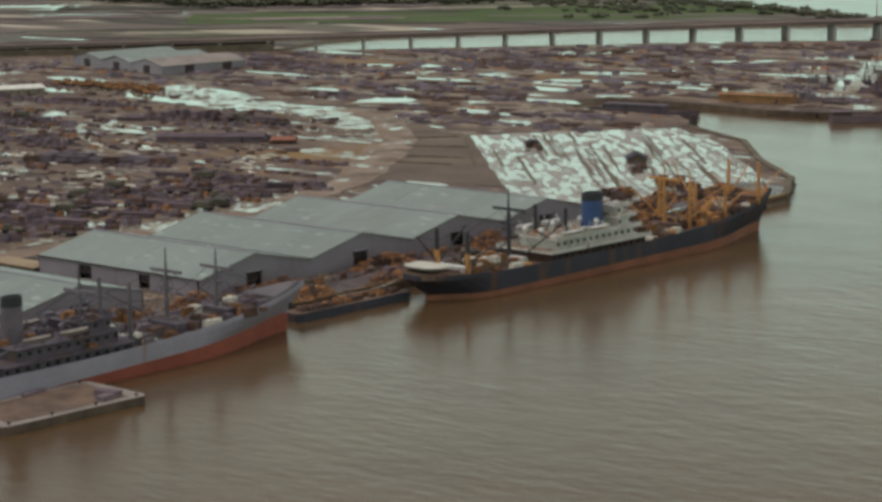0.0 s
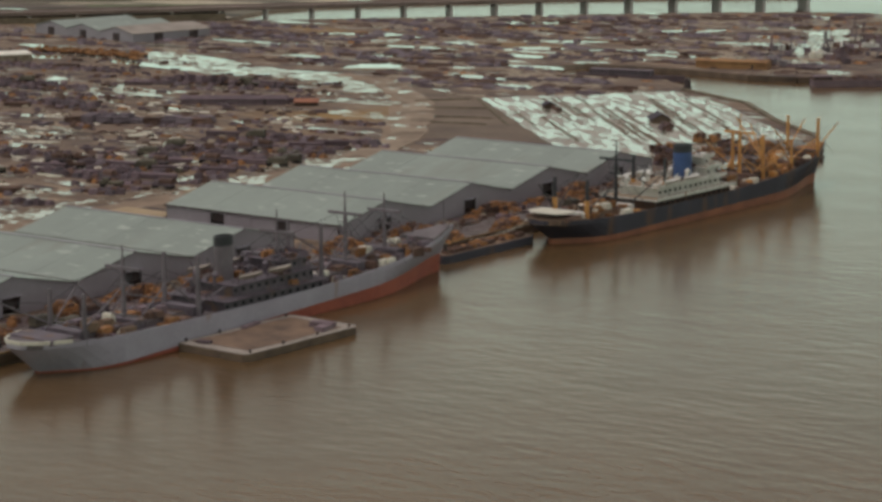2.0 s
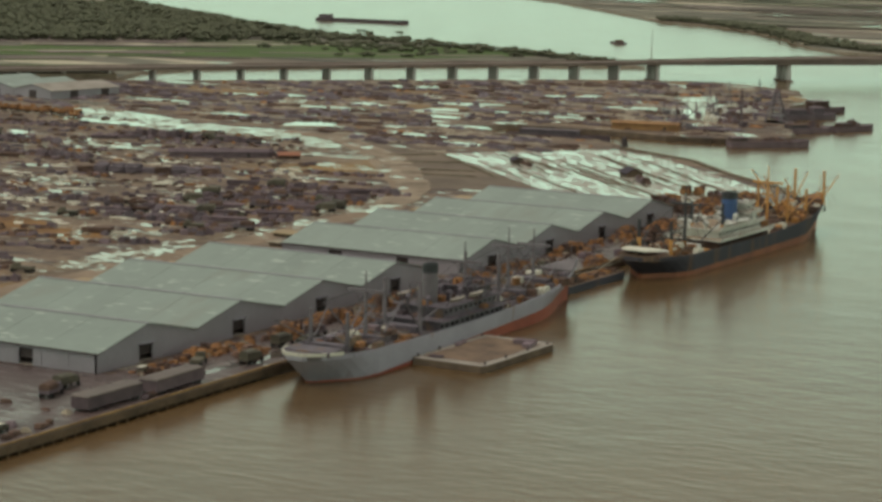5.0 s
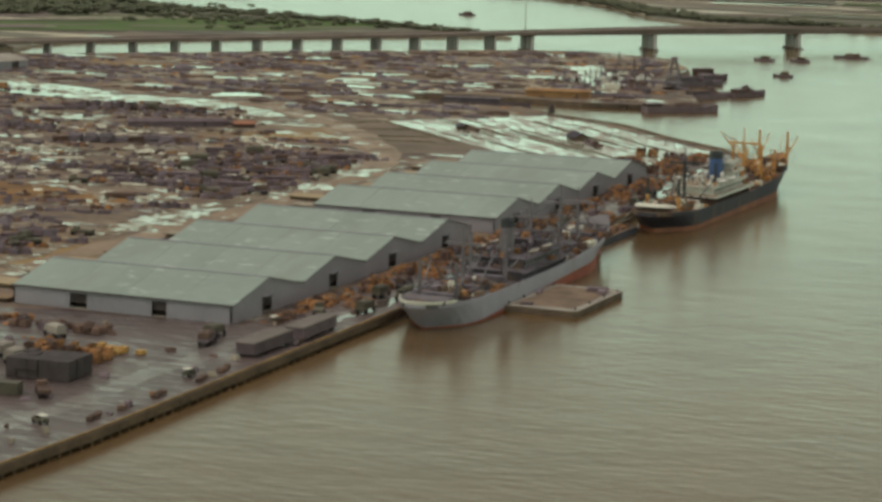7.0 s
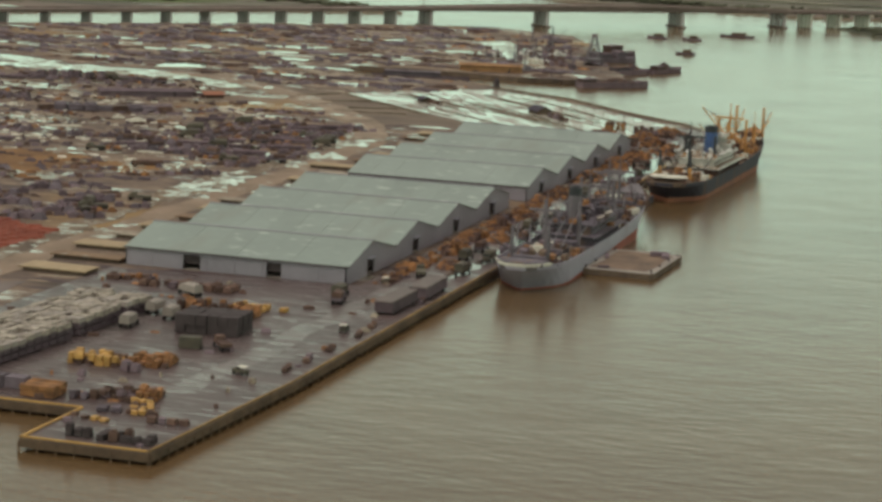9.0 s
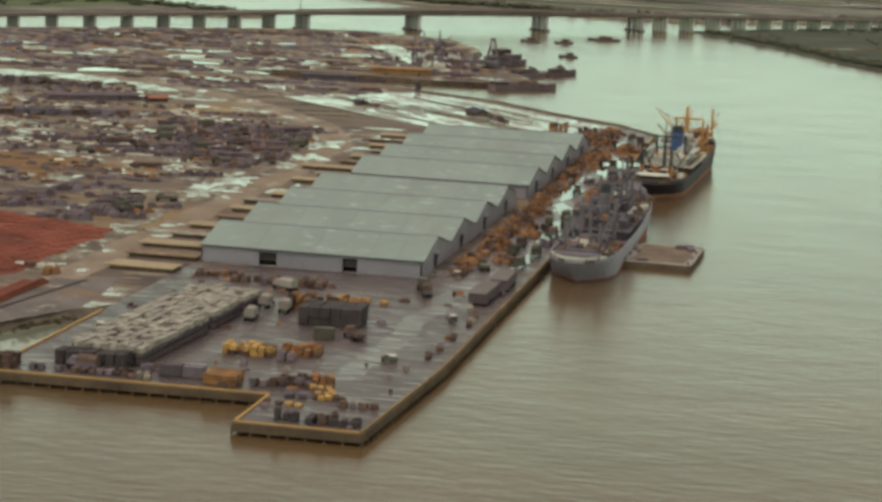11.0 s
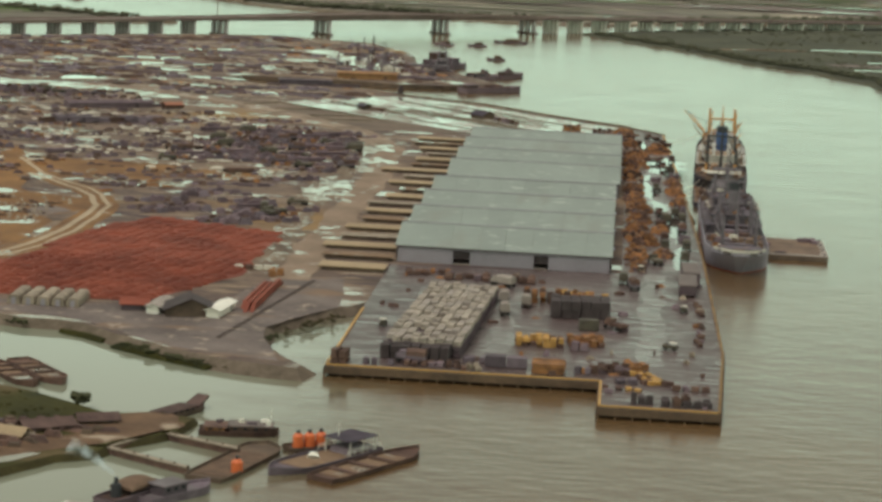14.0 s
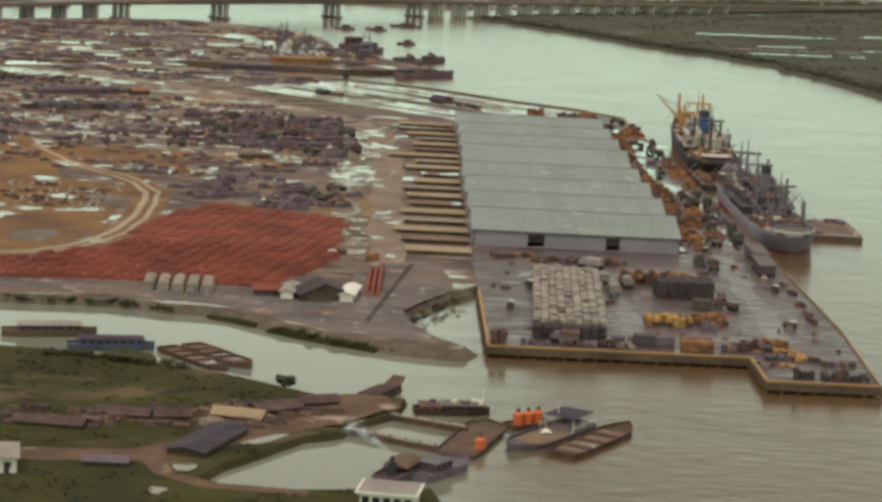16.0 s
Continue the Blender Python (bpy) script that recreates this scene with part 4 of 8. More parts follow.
def freighter(label, m, L, beam, hull, boot, mast, deck, main, fore, aft, red0, red1, tint):
    """A cargo ship with its stern at the origin and its bow on +y."""
    ob = base("cargo_ship", label, "ship", m)
    N = 40

    def station(i):
        s = i / N
        sheer = main + fore * max(0, (s - 0.45) / 0.55) ** 2 + aft * max(0, (0.35 - s) / 0.35) ** 2
        return s, sheer

    rings_top, rings_low = [], []
    deck_l, deck_r = [], []
    for i in range(N + 1):
        s, z = station(i)
        hb = hull_half(s, beam)
        y = s * L
        fine = 1.0
        if s > 0.72:
            fine = max(0.05, 1 - ((s - 0.72) / 0.28) ** 1.4)
        if s < 0.13:
            fine = 0.25 + 0.75 * (s / 0.13) ** 0.8
        hw = hb * (0.96 * fine if (s > 0.72 or s < 0.13) else 0.985)
        rake = 5.0 * max(0, (s - 0.80) / 0.20) ** 2
        ctr = 5.5 * max(0, (0.10 - s) / 0.10)
        yl = y - rake + ctr
        red = red0 + red1 * max(0, s - 0.1)
        bul = 1.0
        row_t = [(hb, y, z + bul), (hb, y, z), ((hb + hw) / 2 + 0.1 * (hb - hw), y * 0.45 + yl * 0.55, (z + red) / 2), (hw, yl, red)]
        row_b = [(hw, yl, red), (hw * 0.97, yl - 0.1 * rake, -1.2)]
        rings_top.append([(x, yy, zz) for x, yy, zz in row_t] + [])
        rings_low.append(row_b)
        deck_l.append((-hb + 0.05, y, z))
        deck_r.append((hb - 0.05, y, z))
    bm = bmesh.new()
    for sgn in (1, -1):
        loft(bm, [[(sgn * x, y, z) for x, y, z in r] for r in rings_top])
    r = rings_top[0]
    for a, b in zip(r, r[1:]):
        q = [bm.verts.new(v) for v in (a, b, (-b[0], b[1], b[2]), (-a[0], a[1], a[2]))]
        bm.faces.new(q)
    bmesh.ops.remove_doubles(bm, verts=bm.verts, dist=0.01)
    h = part("hull", bm, hull, ob)
    sol = h.modifiers.new("plate", "SOLIDIFY")
    sol.thickness, sol.offset = 0.15, -1
    bm = bmesh.new()
    for sgn in (1, -1):
        loft(bm, [[(sgn * x, y, z) for x, y, z in r] for r in rings_low])
    r = rings_low[0]
    q = [bm.verts.new(v) for v in (r[0], r[1], (-r[1][0], r[1][1], r[1][2]), (-r[0][0], r[0][1], r[0][2]))]
    bm.faces.new(q)
    bmesh.ops.remove_doubles(bm, verts=bm.verts, dist=0.01)
    part("lower_hull", bm, boot, ob, "red-brown painted lower hull")
    bm = bmesh.new()
    for i in range(N):
        slab(bm, [deck_l[i], deck_r[i], deck_r[i + 1], deck_l[i + 1]], 0.1)
    bmesh.ops.remove_doubles(bm, verts=bm.verts, dist=0.01)
    part("main_deck", bm, deck, ob)

    def dz(y):
        return station(y / L * N)[1]

    # forecastle and poop
    def raised(s0, s1, h, name, matname):
        bmx = bmesh.new()
        rows = []
        for k in range(9):
            s = s0 + (s1 - s0) * k / 8
            hb = hull_half(s, beam) - 0.1
            rows.append((s * L, hb, station(s * N)[1]))
        for (ya, ha, za), (yb, hb, zb) in zip(rows, rows[1:]):
            slab(bmx, [(-ha, ya, za + h), (ha, ya, za + h), (hb, yb, zb + h), (-hb, yb, zb + h)], h)
        bmesh.ops.remove_doubles(bmx, verts=bmx.verts, dist=0.02)
        return part(name, bmx, matname, ob)

    raised(0.90, 0.985, 1.5, "forecastle_deck", "crate_orange" if tint == "white" else deck)
    raised(0.006, 0.075, 1.2, "poop_deck", deck)
    # pale awning over the stern, or a pale rim round it
    bm = bmesh.new()
    if tint == "white":
        hb = hull_half(0.03, beam) * 0.95
        prism(bm, [(hb * 0.55, 1.8), (hb * 0.85, 2.9), (hb, 4.2), (hb, 9.0), (-hb, 9.0), (-hb, 4.2), (-hb * 0.85, 2.9), (-hb * 0.55, 1.8)], dz(4) + 2.6, dz(4) + 2.75)
        part("stern_awning", bm, "canvas", ob, "pale canvas awning over the stern")
    else:
        row = [(hull_half(q, beam), q * L) for q in (0.06, 0.045, 0.03, 0.018, 0.008, 0.0)]
        row += [(-x, y) for x, y in row[::-1]]
        for (xa, ya), (xb, yb) in zip(row, row[1:]):
            d = Vector((xb - xa, yb - ya))
            box(bm, ((xa + xb) / 2, (ya + yb) / 2, dz(max(0.5, ya)) + 1.2), (d.length + 0.1, 0.35, 0.65), math.degrees(math.atan2(d.y, d.x)))
        part("stern_rim", bm, "canvas", ob, "pale painted rim round the stern")
    bm = bmesh.new()
    box(bm, (0, 7.0, dz(8) + 1.2), (beam * 0.66, 6.0, 1.0))
    part("stern_house", bm, "crate_brown" if tint == "white" else tint, ob)
    # hatches
    for y0, y1 in ((17, 27), (29, 32.5), (80, 90), (99.5, 109.5), (114.5, 123)) if tint == "white" else ((16, 27), (32, 43), (86, 97), (101, 111), (115, 123)):
        y0, y1 = y0 * L / 139, y1 * L / 139
        bm = bmesh.new()
        box(bm, (0, (y0 + y1) / 2, dz((y0 + y1) / 2) + 0.55), (beam * 0.42, y1 - y0, 1.3))
        hatch = part("hatch", bm, deck, ob)
        for k in range(6):
            bm = bmesh.new()
            yy = y0 + (y1 - y0) * (k + 0.5) / 6
            box(bm, (0, yy, dz(yy) + 1.28), (beam * 0.40, (y1 - y0) / 6 - 0.15, 0.14))
            part("hatch_board", bm, "crate_brown" if mast == "mast_ochre" or k % 2 else deck, hatch)
        for k in range(20):
            bm = bmesh.new()
            sx, sy, sz = random.uniform(0.9, 3.0), random.uniform(0.9, 3.6), random.uniform(0.6, 1.9)
            yy = random.uniform(y0, y1)
            xx = random.choice((-1, 1)) * beam * random.uniform(0.05, 0.42)
            box(bm, (xx, yy, dz(yy) + sz / 2 + (1.3 if abs(xx) < beam * 0.2 else 0)), (sx, sy, sz), random.uniform(-8, 8), random.uniform(0.8, 1.0))
            part("deck_cargo", bm, random.choice(("crate_orange", "crate_orange", "crate_brown", "crate_brown", "crate_dark", "crate_dark", "crate_slate", "deck_steel", "canvas") if tint != "white" else ("crate_orange", "crate_orange", "mast_ochre", "crate_brown", "deck_steel", "canvas")), ob)
    # masts, king posts, cross-trees and booms
    def mast_at(y, h, kind, mast=mast):
        z = dz(y)
        bmx = bmesh.new()
        if kind != "single":
            tube(bmx, (-beam * 0.26, y, z), (-beam * 0.26, y, z + h), 0.55, 0.42)
            part("king_post", bmx, mast, ob)
            bmx = bmesh.new()
            tube(bmx, (beam * 0.26, y, z), (beam * 0.26, y, z + h), 0.55, 0.42)
        else:
            tube(bmx, (0, y, z), (0, y, z + h * 0.72), 0.55, 0.4)
            tube(bmx, (0, y, z + h * 0.7), (0, y, z + h), 0.28, 0.12)
            box(bmx, (0, y, z + h * 0.72), (beam * 0.52, 0.6, 0.6))
            box(bmx, (0, y, z + h * 0.52), (beam * 0.22, 0.4, 0.4))
        pm = part("mast" if kind == "single" else "king_post", bmx, mast, ob)
        if mast == "soot" and kind == "pair":
            for sx in (-1, 1):
                bmx = bmesh.new()
                tube(bmx, (sx * beam * 0.26, y, z), (sx * beam * 0.26, y, z + h * 0.5), 0.66, 0.62)
                part("post_foot", bmx, "mast_ochre", ob, "buff painted foot of a black post")
        bmx = bmesh.new()
        box(bmx, (0, y, z + 0.95), (beam * 0.5, 2.6, 1.9))
        part("mast_house", bmx, "crate_brown" if mast == "mast_ochre" else tint, ob)
        for sx in (-1, 1):
            for dy in (-1, 1):
                bmx = bmesh.new()
                tip = (sx * beam * random.uniform(0.12, 0.42), y + dy * random.uniform(7, 11), z + random.uniform(4.5, 9.5))
                tube(bmx, (sx * beam * 0.24, y + dy * 0.8, z + 2.6), tip, 0.22, 0.16, 6)
                part("derrick_boom", bmx, mast, ob)
                bmx = bmesh.new()
                tube(bmx, tip, (sx * beam * (0.15 if kind == "single" else 0.26), y, z + h * 0.7), 0.06, 0.06, 4)
                part("topping_wire", bmx, "soot", ob)
        for sx in (-1, 1):
            for dy in (-3, 3):
                bmx = bmesh.new()
                tube(bmx, (sx * beam * 0.47, y + dy, dz(y + dy)), (sx * beam * (0.0 if kind == "single" else 0.26), y, z + h * 0.68), 0.05, 0.05, 4)
                part("shroud", bmx, "soot", ob)
        for sx in (-1, 1):
            for dy in (-2.6, 2.6):
                bmx = bmesh.new()
                tube(bmx, (sx * 2 - 0.8, y + dy, z + 0.8), (sx * 2 + 0.8, y + dy, z + 0.8), 0.55, 0.55, 8)
                box(bmx, (sx * 2, y + dy, z + 0.3), (2.2, 1.2, 0.6))
                part("winch", bmx, "dark", ob)
        return pm

    k = L / 139
    for y, h, kd, paint in MASTS[mast]:
        mast_at(y * k, h, kd, paint)
    if tint == "white":
        for yy, tip in ((112, (-15.0, 115, 12.5)), (112, (-12.0, 118, 10.5)), (97, (-11.0, 92, 10.0))):
            boom = bmesh.new()
            base_pt, end = (-beam * 0.26, yy * k, dz(yy * k) + 2.5), (tip[0], tip[1] * k, dz(yy * k) + tip[2])
            tube(boom, base_pt, end, 0.26, 0.16, 6)
            bm_part = part("derrick_boom", boom, mast, ob)
            wire = bmesh.new()
            for drop in (-4.0, -8.0):
                tube(wire, end, (end[0] + 4.5, end[1] - 2, end[2] + drop * 0.6), 0.06, 0.06, 4)
            tube(wire, end, (-beam * 0.26, yy * k, dz(yy * k) + 8), 0.06, 0.06, 4)
            part("cargo_wire", wire, "soot", bm_part)
    # superstructure
    y0, y1 = (39 if tint == "white" else 50) * k, (76.5 if tint == "white" else 83) * k
    zb = dz((y0 + y1) / 2)
    sup = tint
    for lvl, (a, b, w) in enumerate(((y0, y1, 0.96), (y0 + 4, y1 - 1.5, 0.74 if tint == "white" else 0.80), (y1 - (9.5 if tint == "white" else 12), y1 - 2.5, 0.66)) + (((y1 - 8.0, y1 - 3.4, 0.46),) if tint == "white" else ())):
        z0 = zb + lvl * 2.5
        bm = bmesh.new()
        box(bm, (0, (a + b) / 2, z0 + 1.15), (beam * w * 0.86, b - a - 2.0, 2.3))
        # white ship's lowest wall is brown: promenade shade put into the colour
        dk = part("deckhouse", bm, "crate_brown" if tint == "white" and lvl == 0 else sup, ob)
        bm = bmesh.new()
        box(bm, (0, (a + b) / 2, z0 + 2.4), (beam * w, b - a, 0.2))
        part("deckhouse_roof", bm, sup, ob)
        if tint == "white":
            bm = bmesh.new()
            box(bm, (0, (a + b) / 2, z0 + 2.53), (beam * w - 1.6, b - a - 1.6, 0.1))
            part("deck_planking", bm, "deck_plank", dk, "weathered brown deck planking")
            for sx in (-1, 1):
                bm = bmesh.new()
                box(bm, (sx * beam * w / 2, (a + b) / 2, z0 + 2.85), (0.15, b - a, 0.75))
                part("bulwark", bm, "white", dk)
        for j in range(14 if tint == "white" else 26):
            bm = bmesh.new()
            g = [random.uniform(0.5, 2.2), random.uniform(0.5, 2.4), random.uniform(0.4, 1.3)]
            box(bm, (random.uniform(-0.42, 0.42) * beam * w, random.uniform(a + 1, b - 1), z0 + 2.5 + g[2] / 2), g, random.uniform(-20, 20), 0.9)
            part("deck_gear", bm, random.choice(("crate_brown", "crate_orange", "crate_dark", tint, tint) if tint == "white" else ("crate_brown", "mast_grey", "crate_slate", "crate_orange", "crate_dark", tint)), ob)
        n = int((b - a) / 2.4)
        for j in range(n):
            for sx in (-1, 1):
                bm = bmesh.new()
                box(bm, (sx * beam * w * 0.432, a + 1.6 + (b - a - 3.2) * j / max(1, n - 1), z0 + 1.3), (0.1, 0.8, 0.8) if tint == "white" else (0.1, 0.8, 0.7))
                part("porthole", bm, "glass", dk)
        for sx in (-1, 1):
            bm = bmesh.new()
            for zz in (0.55, 1.0):
                tube(bm, (sx * beam * w / 2, a, z0 + 2.5 + zz), (sx * beam * w / 2, b, z0 + 2.5 + zz), 0.05, 0.05, 4)
            for j in range(9):
                yy = a + (b - a) * j / 8
                tube(bm, (sx * beam * w / 2, yy, z0 + 2.5), (sx * beam * w / 2, yy, z0 + 3.5), 0.05, 0.05, 4)
            part("railing", bm, sup, dk)
    for sx in (-1, 1):
        for yy in (y0 + 9, y0 + 18):
            bm = bmesh.new()
            rows = []
            for j in range(9):
                u = j / 8
                hw = 0.95 * math.sin(math.pi * min(0.97, max(0.03, u))) ** 0.5
                rows.append([(sx * beam * 0.40 - hw, yy + u * 7 - 3.5, zb + 6.7), (sx * beam * 0.40, yy + u * 7 - 3.5, zb + 5.7 + 0.35 * abs(2 * u - 1)), (sx * beam * 0.40 + hw, yy + u * 7 - 3.5, zb + 6.7), (sx * beam * 0.40, yy + u * 7 - 3.5, zb + 7.0), (sx * beam * 0.40 - hw, yy + u * 7 - 3.5, zb + 6.7)])
            loft(bm, rows)
            part("lifeboat", bm, "white" if tint == "white" else "concrete", ob, "lifeboat on davits")
            for dy in (-2.4, 2.4):
                bm = bmesh.new()
                tube(bm, (sx * beam * 0.33, yy + dy, zb + 5.0), (sx * beam * 0.40, yy + dy, zb + 8.2), 0.12, 0.1, 6)
                part("davit", bm, sup, ob)
    # funnel
    fy, fz = FUNNEL[mast][0] * k, zb + 5.0
    fh, fr = FUNNEL[mast][1], FUNNEL[mast][2]
    bm = bmesh.new()
    rows = []
    for zz in (0, fh * 0.78):
        rows.append([(fr * 0.82 * math.cos(a * math.pi / 10), fy + fr * 1.25 * math.sin(a * math.pi / 10), fz + zz) for a in range(21)])
    loft(bm, rows)
    fn = part("funnel", bm, FUNNEL[mast][3], ob, FUNNEL[mast][4])
    bm = bmesh.new()
    rows = []
    for zz, q in ((fh * 0.78, 1.0), (fh, 1.0), (fh, 0.8), (fh * 0.85, 0.75)):
        rows.append([(q * fr * 0.83 * math.cos(a * math.pi / 10), fy + q * fr * 1.26 * math.sin(a * math.pi / 10), fz + zz) for a in range(21)])
    v = loft(bm, rows)
    bm.faces.new(v[-1][:-1])
    part("funnel_top", bm, "soot", fn, "black sooty funnel top")
    # bridge front, ventilators, bulwark rail and anchors
    bm = bmesh.new()
    box(bm, (0, y1 - 5, zb + 7.6), (beam * 0.62, 3.0, 0.2))
    box(bm, (0, y1 - 3.6, zb + 8.15), (beam * 0.62, 0.15, 1.0))
    part("bridge_wing", bm, sup, ob)
    for sx in (-1, 1):
        for yy in (y0 + 3, y0 + 13, y1 - 14):
            bm = bmesh.new()
            tube(bm, (sx * 2.6, yy, zb + 4.8), (sx * 2.6, yy, zb + 6.6), 0.4, 0.4)
            tube(bm, (sx * 2.6, yy - 0.2, zb + 6.6), (sx * 2.6, yy + 0.7, zb + 7.1), 0.55, 0.75)
            part("ventilator", bm, sup, ob)
    for sx in (-1, 1):
        bm = bmesh.new()
        box(bm, (sx * (hull_half(0.94, beam) + 0.1), 0.945 * L, dz(0.94 * L) - 2.2), (0.5, 0.7, 1.6))
        part("anchor", bm, "dark", ob)
    bm = bmesh.new()
    tube(bm, (0, L - 3.5, dz(L) + 1), (0, L - 3.5, dz(L) + 7), 0.12, 0.06, 6)
    part("jackstaff", bm, mast, ob)
    return ob


MASTS = {"mast_ochre": [(14.1, 10, "pair", "soot"), (33.6, 18, "single", "soot"), (48.6, 12, "pair", "soot"), (92.8, 18, "single", "mast_ochre"), (97, 12, "pair", "mast_ochre"), (112, 8, "pair", "mast_ochre"), (126.5, 11, "pair", "mast_ochre")],
         "mast_grey": [(14, 9, "pair", "mast_grey"), (29.5, 16, "single", "mast_grey"), (46, 12, "pair", "mast_grey"), (76, 17, "single", "mast_grey"), (85, 13, "pair", "mast_grey"), (99, 17, "single", "mast_grey"), (113, 14, "single", "mast_grey")]}
FUNNEL = {"mast_ochre": (64.3, 8.6, 2.6, "funnel_blue", "bright blue funnel"), "mast_grey": (59, 9.0, 1.9, "mast_grey", "grey funnel")}
freighter("black-hulled cargo ship with white deckhouse, blue funnel and buff masts", pose(35.6, 172.5, 0, 0, 0, -2.2), 138.0, 18.6, "hull_black", "boot_rust", "mast_ochre", "deck_steel", 4.6, 5.4, 0.9, 1.3, 1.5, "white")
freighter("grey cargo ship with red lower hull moored at the quay", pose(34.8, 3.5, 0, 0, 0, 0), 136.0, 17.4, "hull_grey", "boot", "mast_grey", "deck_grey", 4.6, 4.6, 1.0, 0.3, 4.2, "house_grey")

# flat barge alongside the grey ship
barge = base("barge", "rusty flat deck barge with worn concrete edges beside the grey ship", "barge", pose(52.4, 54.5, 0, 0, 0, -1.5))
bm = bmesh.new()
hullpts = [(-9.4, -15.5), (-8.4, -16.6), (8.4, -16.6), (9.4, -15.5), (9.4, 15.5), (8.4, 16.6), (-8.4, 16.6), (-9.4, 15.5)]
prism(bm, hullpts, -0.8, 1.5)
part("hull", bm, "timber", barge, "dark stained hull side")
bm = bmesh.new()
prism(bm, [(x * 1.0, y * 1.0) for x, y in hullpts], 1.5, 1.62)
part("deck", bm, "concrete", barge)
bm = bmesh.new()
prism(bm, uneven([(-7.2, -13.4), (7.4, -13.8), (7.6, 13.6), (-6.8, 14.2)], 2.0, 0.9, 61), 1.6, 1.72)
fill_flat(bm)
part("rust_sheet", bm, "deck_steel", barge, "rust-brown worn deck plating")
for x, y, sx, sy, sz in ((4.5, 11, 5, 2.2, 1.1), (6.5, 9, 2, 4, 0.9), (-4, -14, 3, 1.2, 0.5), (-7.5, 3, 1.0, 6, 0.5)):
    bm = bmesh.new()
    box(bm, (x, y, 1.7 + sz / 2), (sx, sy, sz), 12)
    part("deck_gear", bm, "crate_dark", barge)
for x in (-8.4, 8.4):
    for y in (-14.5, -5, 5, 14.5):
        bm = bmesh.new()
        tube(bm, (x, y, 1.6), (x, y, 2.2), 0.25)
        part("bollard", bm, "dark", barge)

# ---- bridge ----
A11, P4 = Vector((-449.5, 669.9)), Vector((-69.1, 1057.2))
U = (P4 - A11).normalized()
V = Vector((-U.y, U.x))
P1 = Vector((-259.1, 863.4))
BANG = math.degrees(math.atan2(U.y, U.x))


def deck_z(d):
    """Height of the deck's underside along the bridge, d metres on from the first river pier."""
    if d < 0:
        return 10.0 + d * 0.0095
    if d < 271:
        return 10.0 + 2.2 * math.sin(math.pi * d / 271)
    return max(4.0, 10.0 - (d - 271) * 0.011)


bridge = base("road_bridge", "long low concrete road bridge across the river", "bridge", pose(0, 0, 0))
prev = None
for i in range(-32, 39):
    d = i * 24.7
    c = P1 + U * d
    prev = (d, c) if prev is None else prev
    d0, c0 = prev
    if d > d0:
        za, zb = deck_z(d0), deck_z(d)
        w = 9.5
        bm = bmesh.new()
        slab(bm, [(*(c0 - V * w), za + 1.2), (*(c - V * w), zb + 1.2), (*(c + V * w), zb + 1.2), (*(c0 + V * w), za + 1.2)], 1.2)
        part("deck_span", bm, "bridge", bridge)
        for s in (-1, 1):
            bm = bmesh.new()
            slab(bm, [(*(c0 + V * (s * w - 0.3)), za + 2.0), (*(c + V * (s * w - 0.3)), zb + 2.0), (*(c + V * (s * w + 0.3)), zb + 2.0), (*(c0 + V * (s * w + 0.3)), za + 2.0)], 0.9)
            part("parapet", bm, "bridge", bridge)
    prev = (d, c)
for i in list(range(-20, 0)) + list(range(1, 16)):
    d = i * 24.7 if i < 0 else 269 + i * 24.7
    c = P1 + U * d
    z = deck_z(d)
    for s in (-6.3, -2.1, 2.1, 6.3):
        q = c + V * s
        bm = bmesh.new()
        box(bm, (q.x, q.y, z / 2 - 0.8), (1.5, 2.5, z + 1.2), BANG, 1.02)
        part("trestle_column", bm, "bridge_pier" if i < 0 else "plaster", bridge)
    bm = bmesh.new()
    box(bm, (c.x, c.y, z - 0.5), (1.6, 17.5, 1.0), BANG)
    part("trestle_cap", bm, "bridge_pier" if i < 0 else "plaster", bridge)
for d, wide in ((0, 3.2), (84, 3.6), (188, 3.6), (271, 3.4)):
    c = P1 + U * d
    z = deck_z(d)
    bm = bmesh.new()
    for s in (-6.4, 0, 6.4):
        q = c + V * s
        col = bmesh.new()
        box(col, (q.x, q.y, z / 2 - 0.5), (wide * 0.7, 2.6, z + 1.0), BANG)
        part("pier_column", col, "bridge_pier", bridge)
    box(bm, (c.x, c.y, z - 0.5), (wide * 0.8, 17.5, 1.0), BANG)
    part("pier_cap", bm, "bridge", bridge)
    bm = bmesh.new()
    box(bm, (c.x, c.y, 0.3), (wide + 0.6, 18.5, 1.6), BANG)
    part("river_pier", bm, "bridge", bridge)
bm = bmesh.new()
slab(bm, [(*(P1 - V * 8.8), 12.4), (*(P4 - V * 8.8), 12.4), (*(P4 - V * 8.0), 12.4), (*(P1 - V * 8.0), 12.4)], 2.6)
slab(bm, [(*(P1 + V * 8.0), 12.4), (*(P4 + V * 8.0), 12.4), (*(P4 + V * 8.8), 12.4), (*(P1 + V * 8.8), 12.4)], 2.6)
part("main_girder", bm, "bridge", bridge)
q = P1 + V * 3
bm = bmesh.new()
tube(bm, (q.x, q.y, 10), (q.x, q.y, 30), 0.35, 0.15)
part("flag_mast", bm, "bridge", bridge)

bm = bmesh.new()
a, b = P1 + U * -790, P1 + U * -318
slab(bm, [(*(a - V * 11), 3.4), (*(b - V * 11), 5.6), (*(b + V * 11), 5.6), (*(a + V * 11), 3.4)], 5.0)
thing("bridge_approach", bm, "bank", "long brown earth bank carrying the bridge approach", "earth bank", kind="structure")

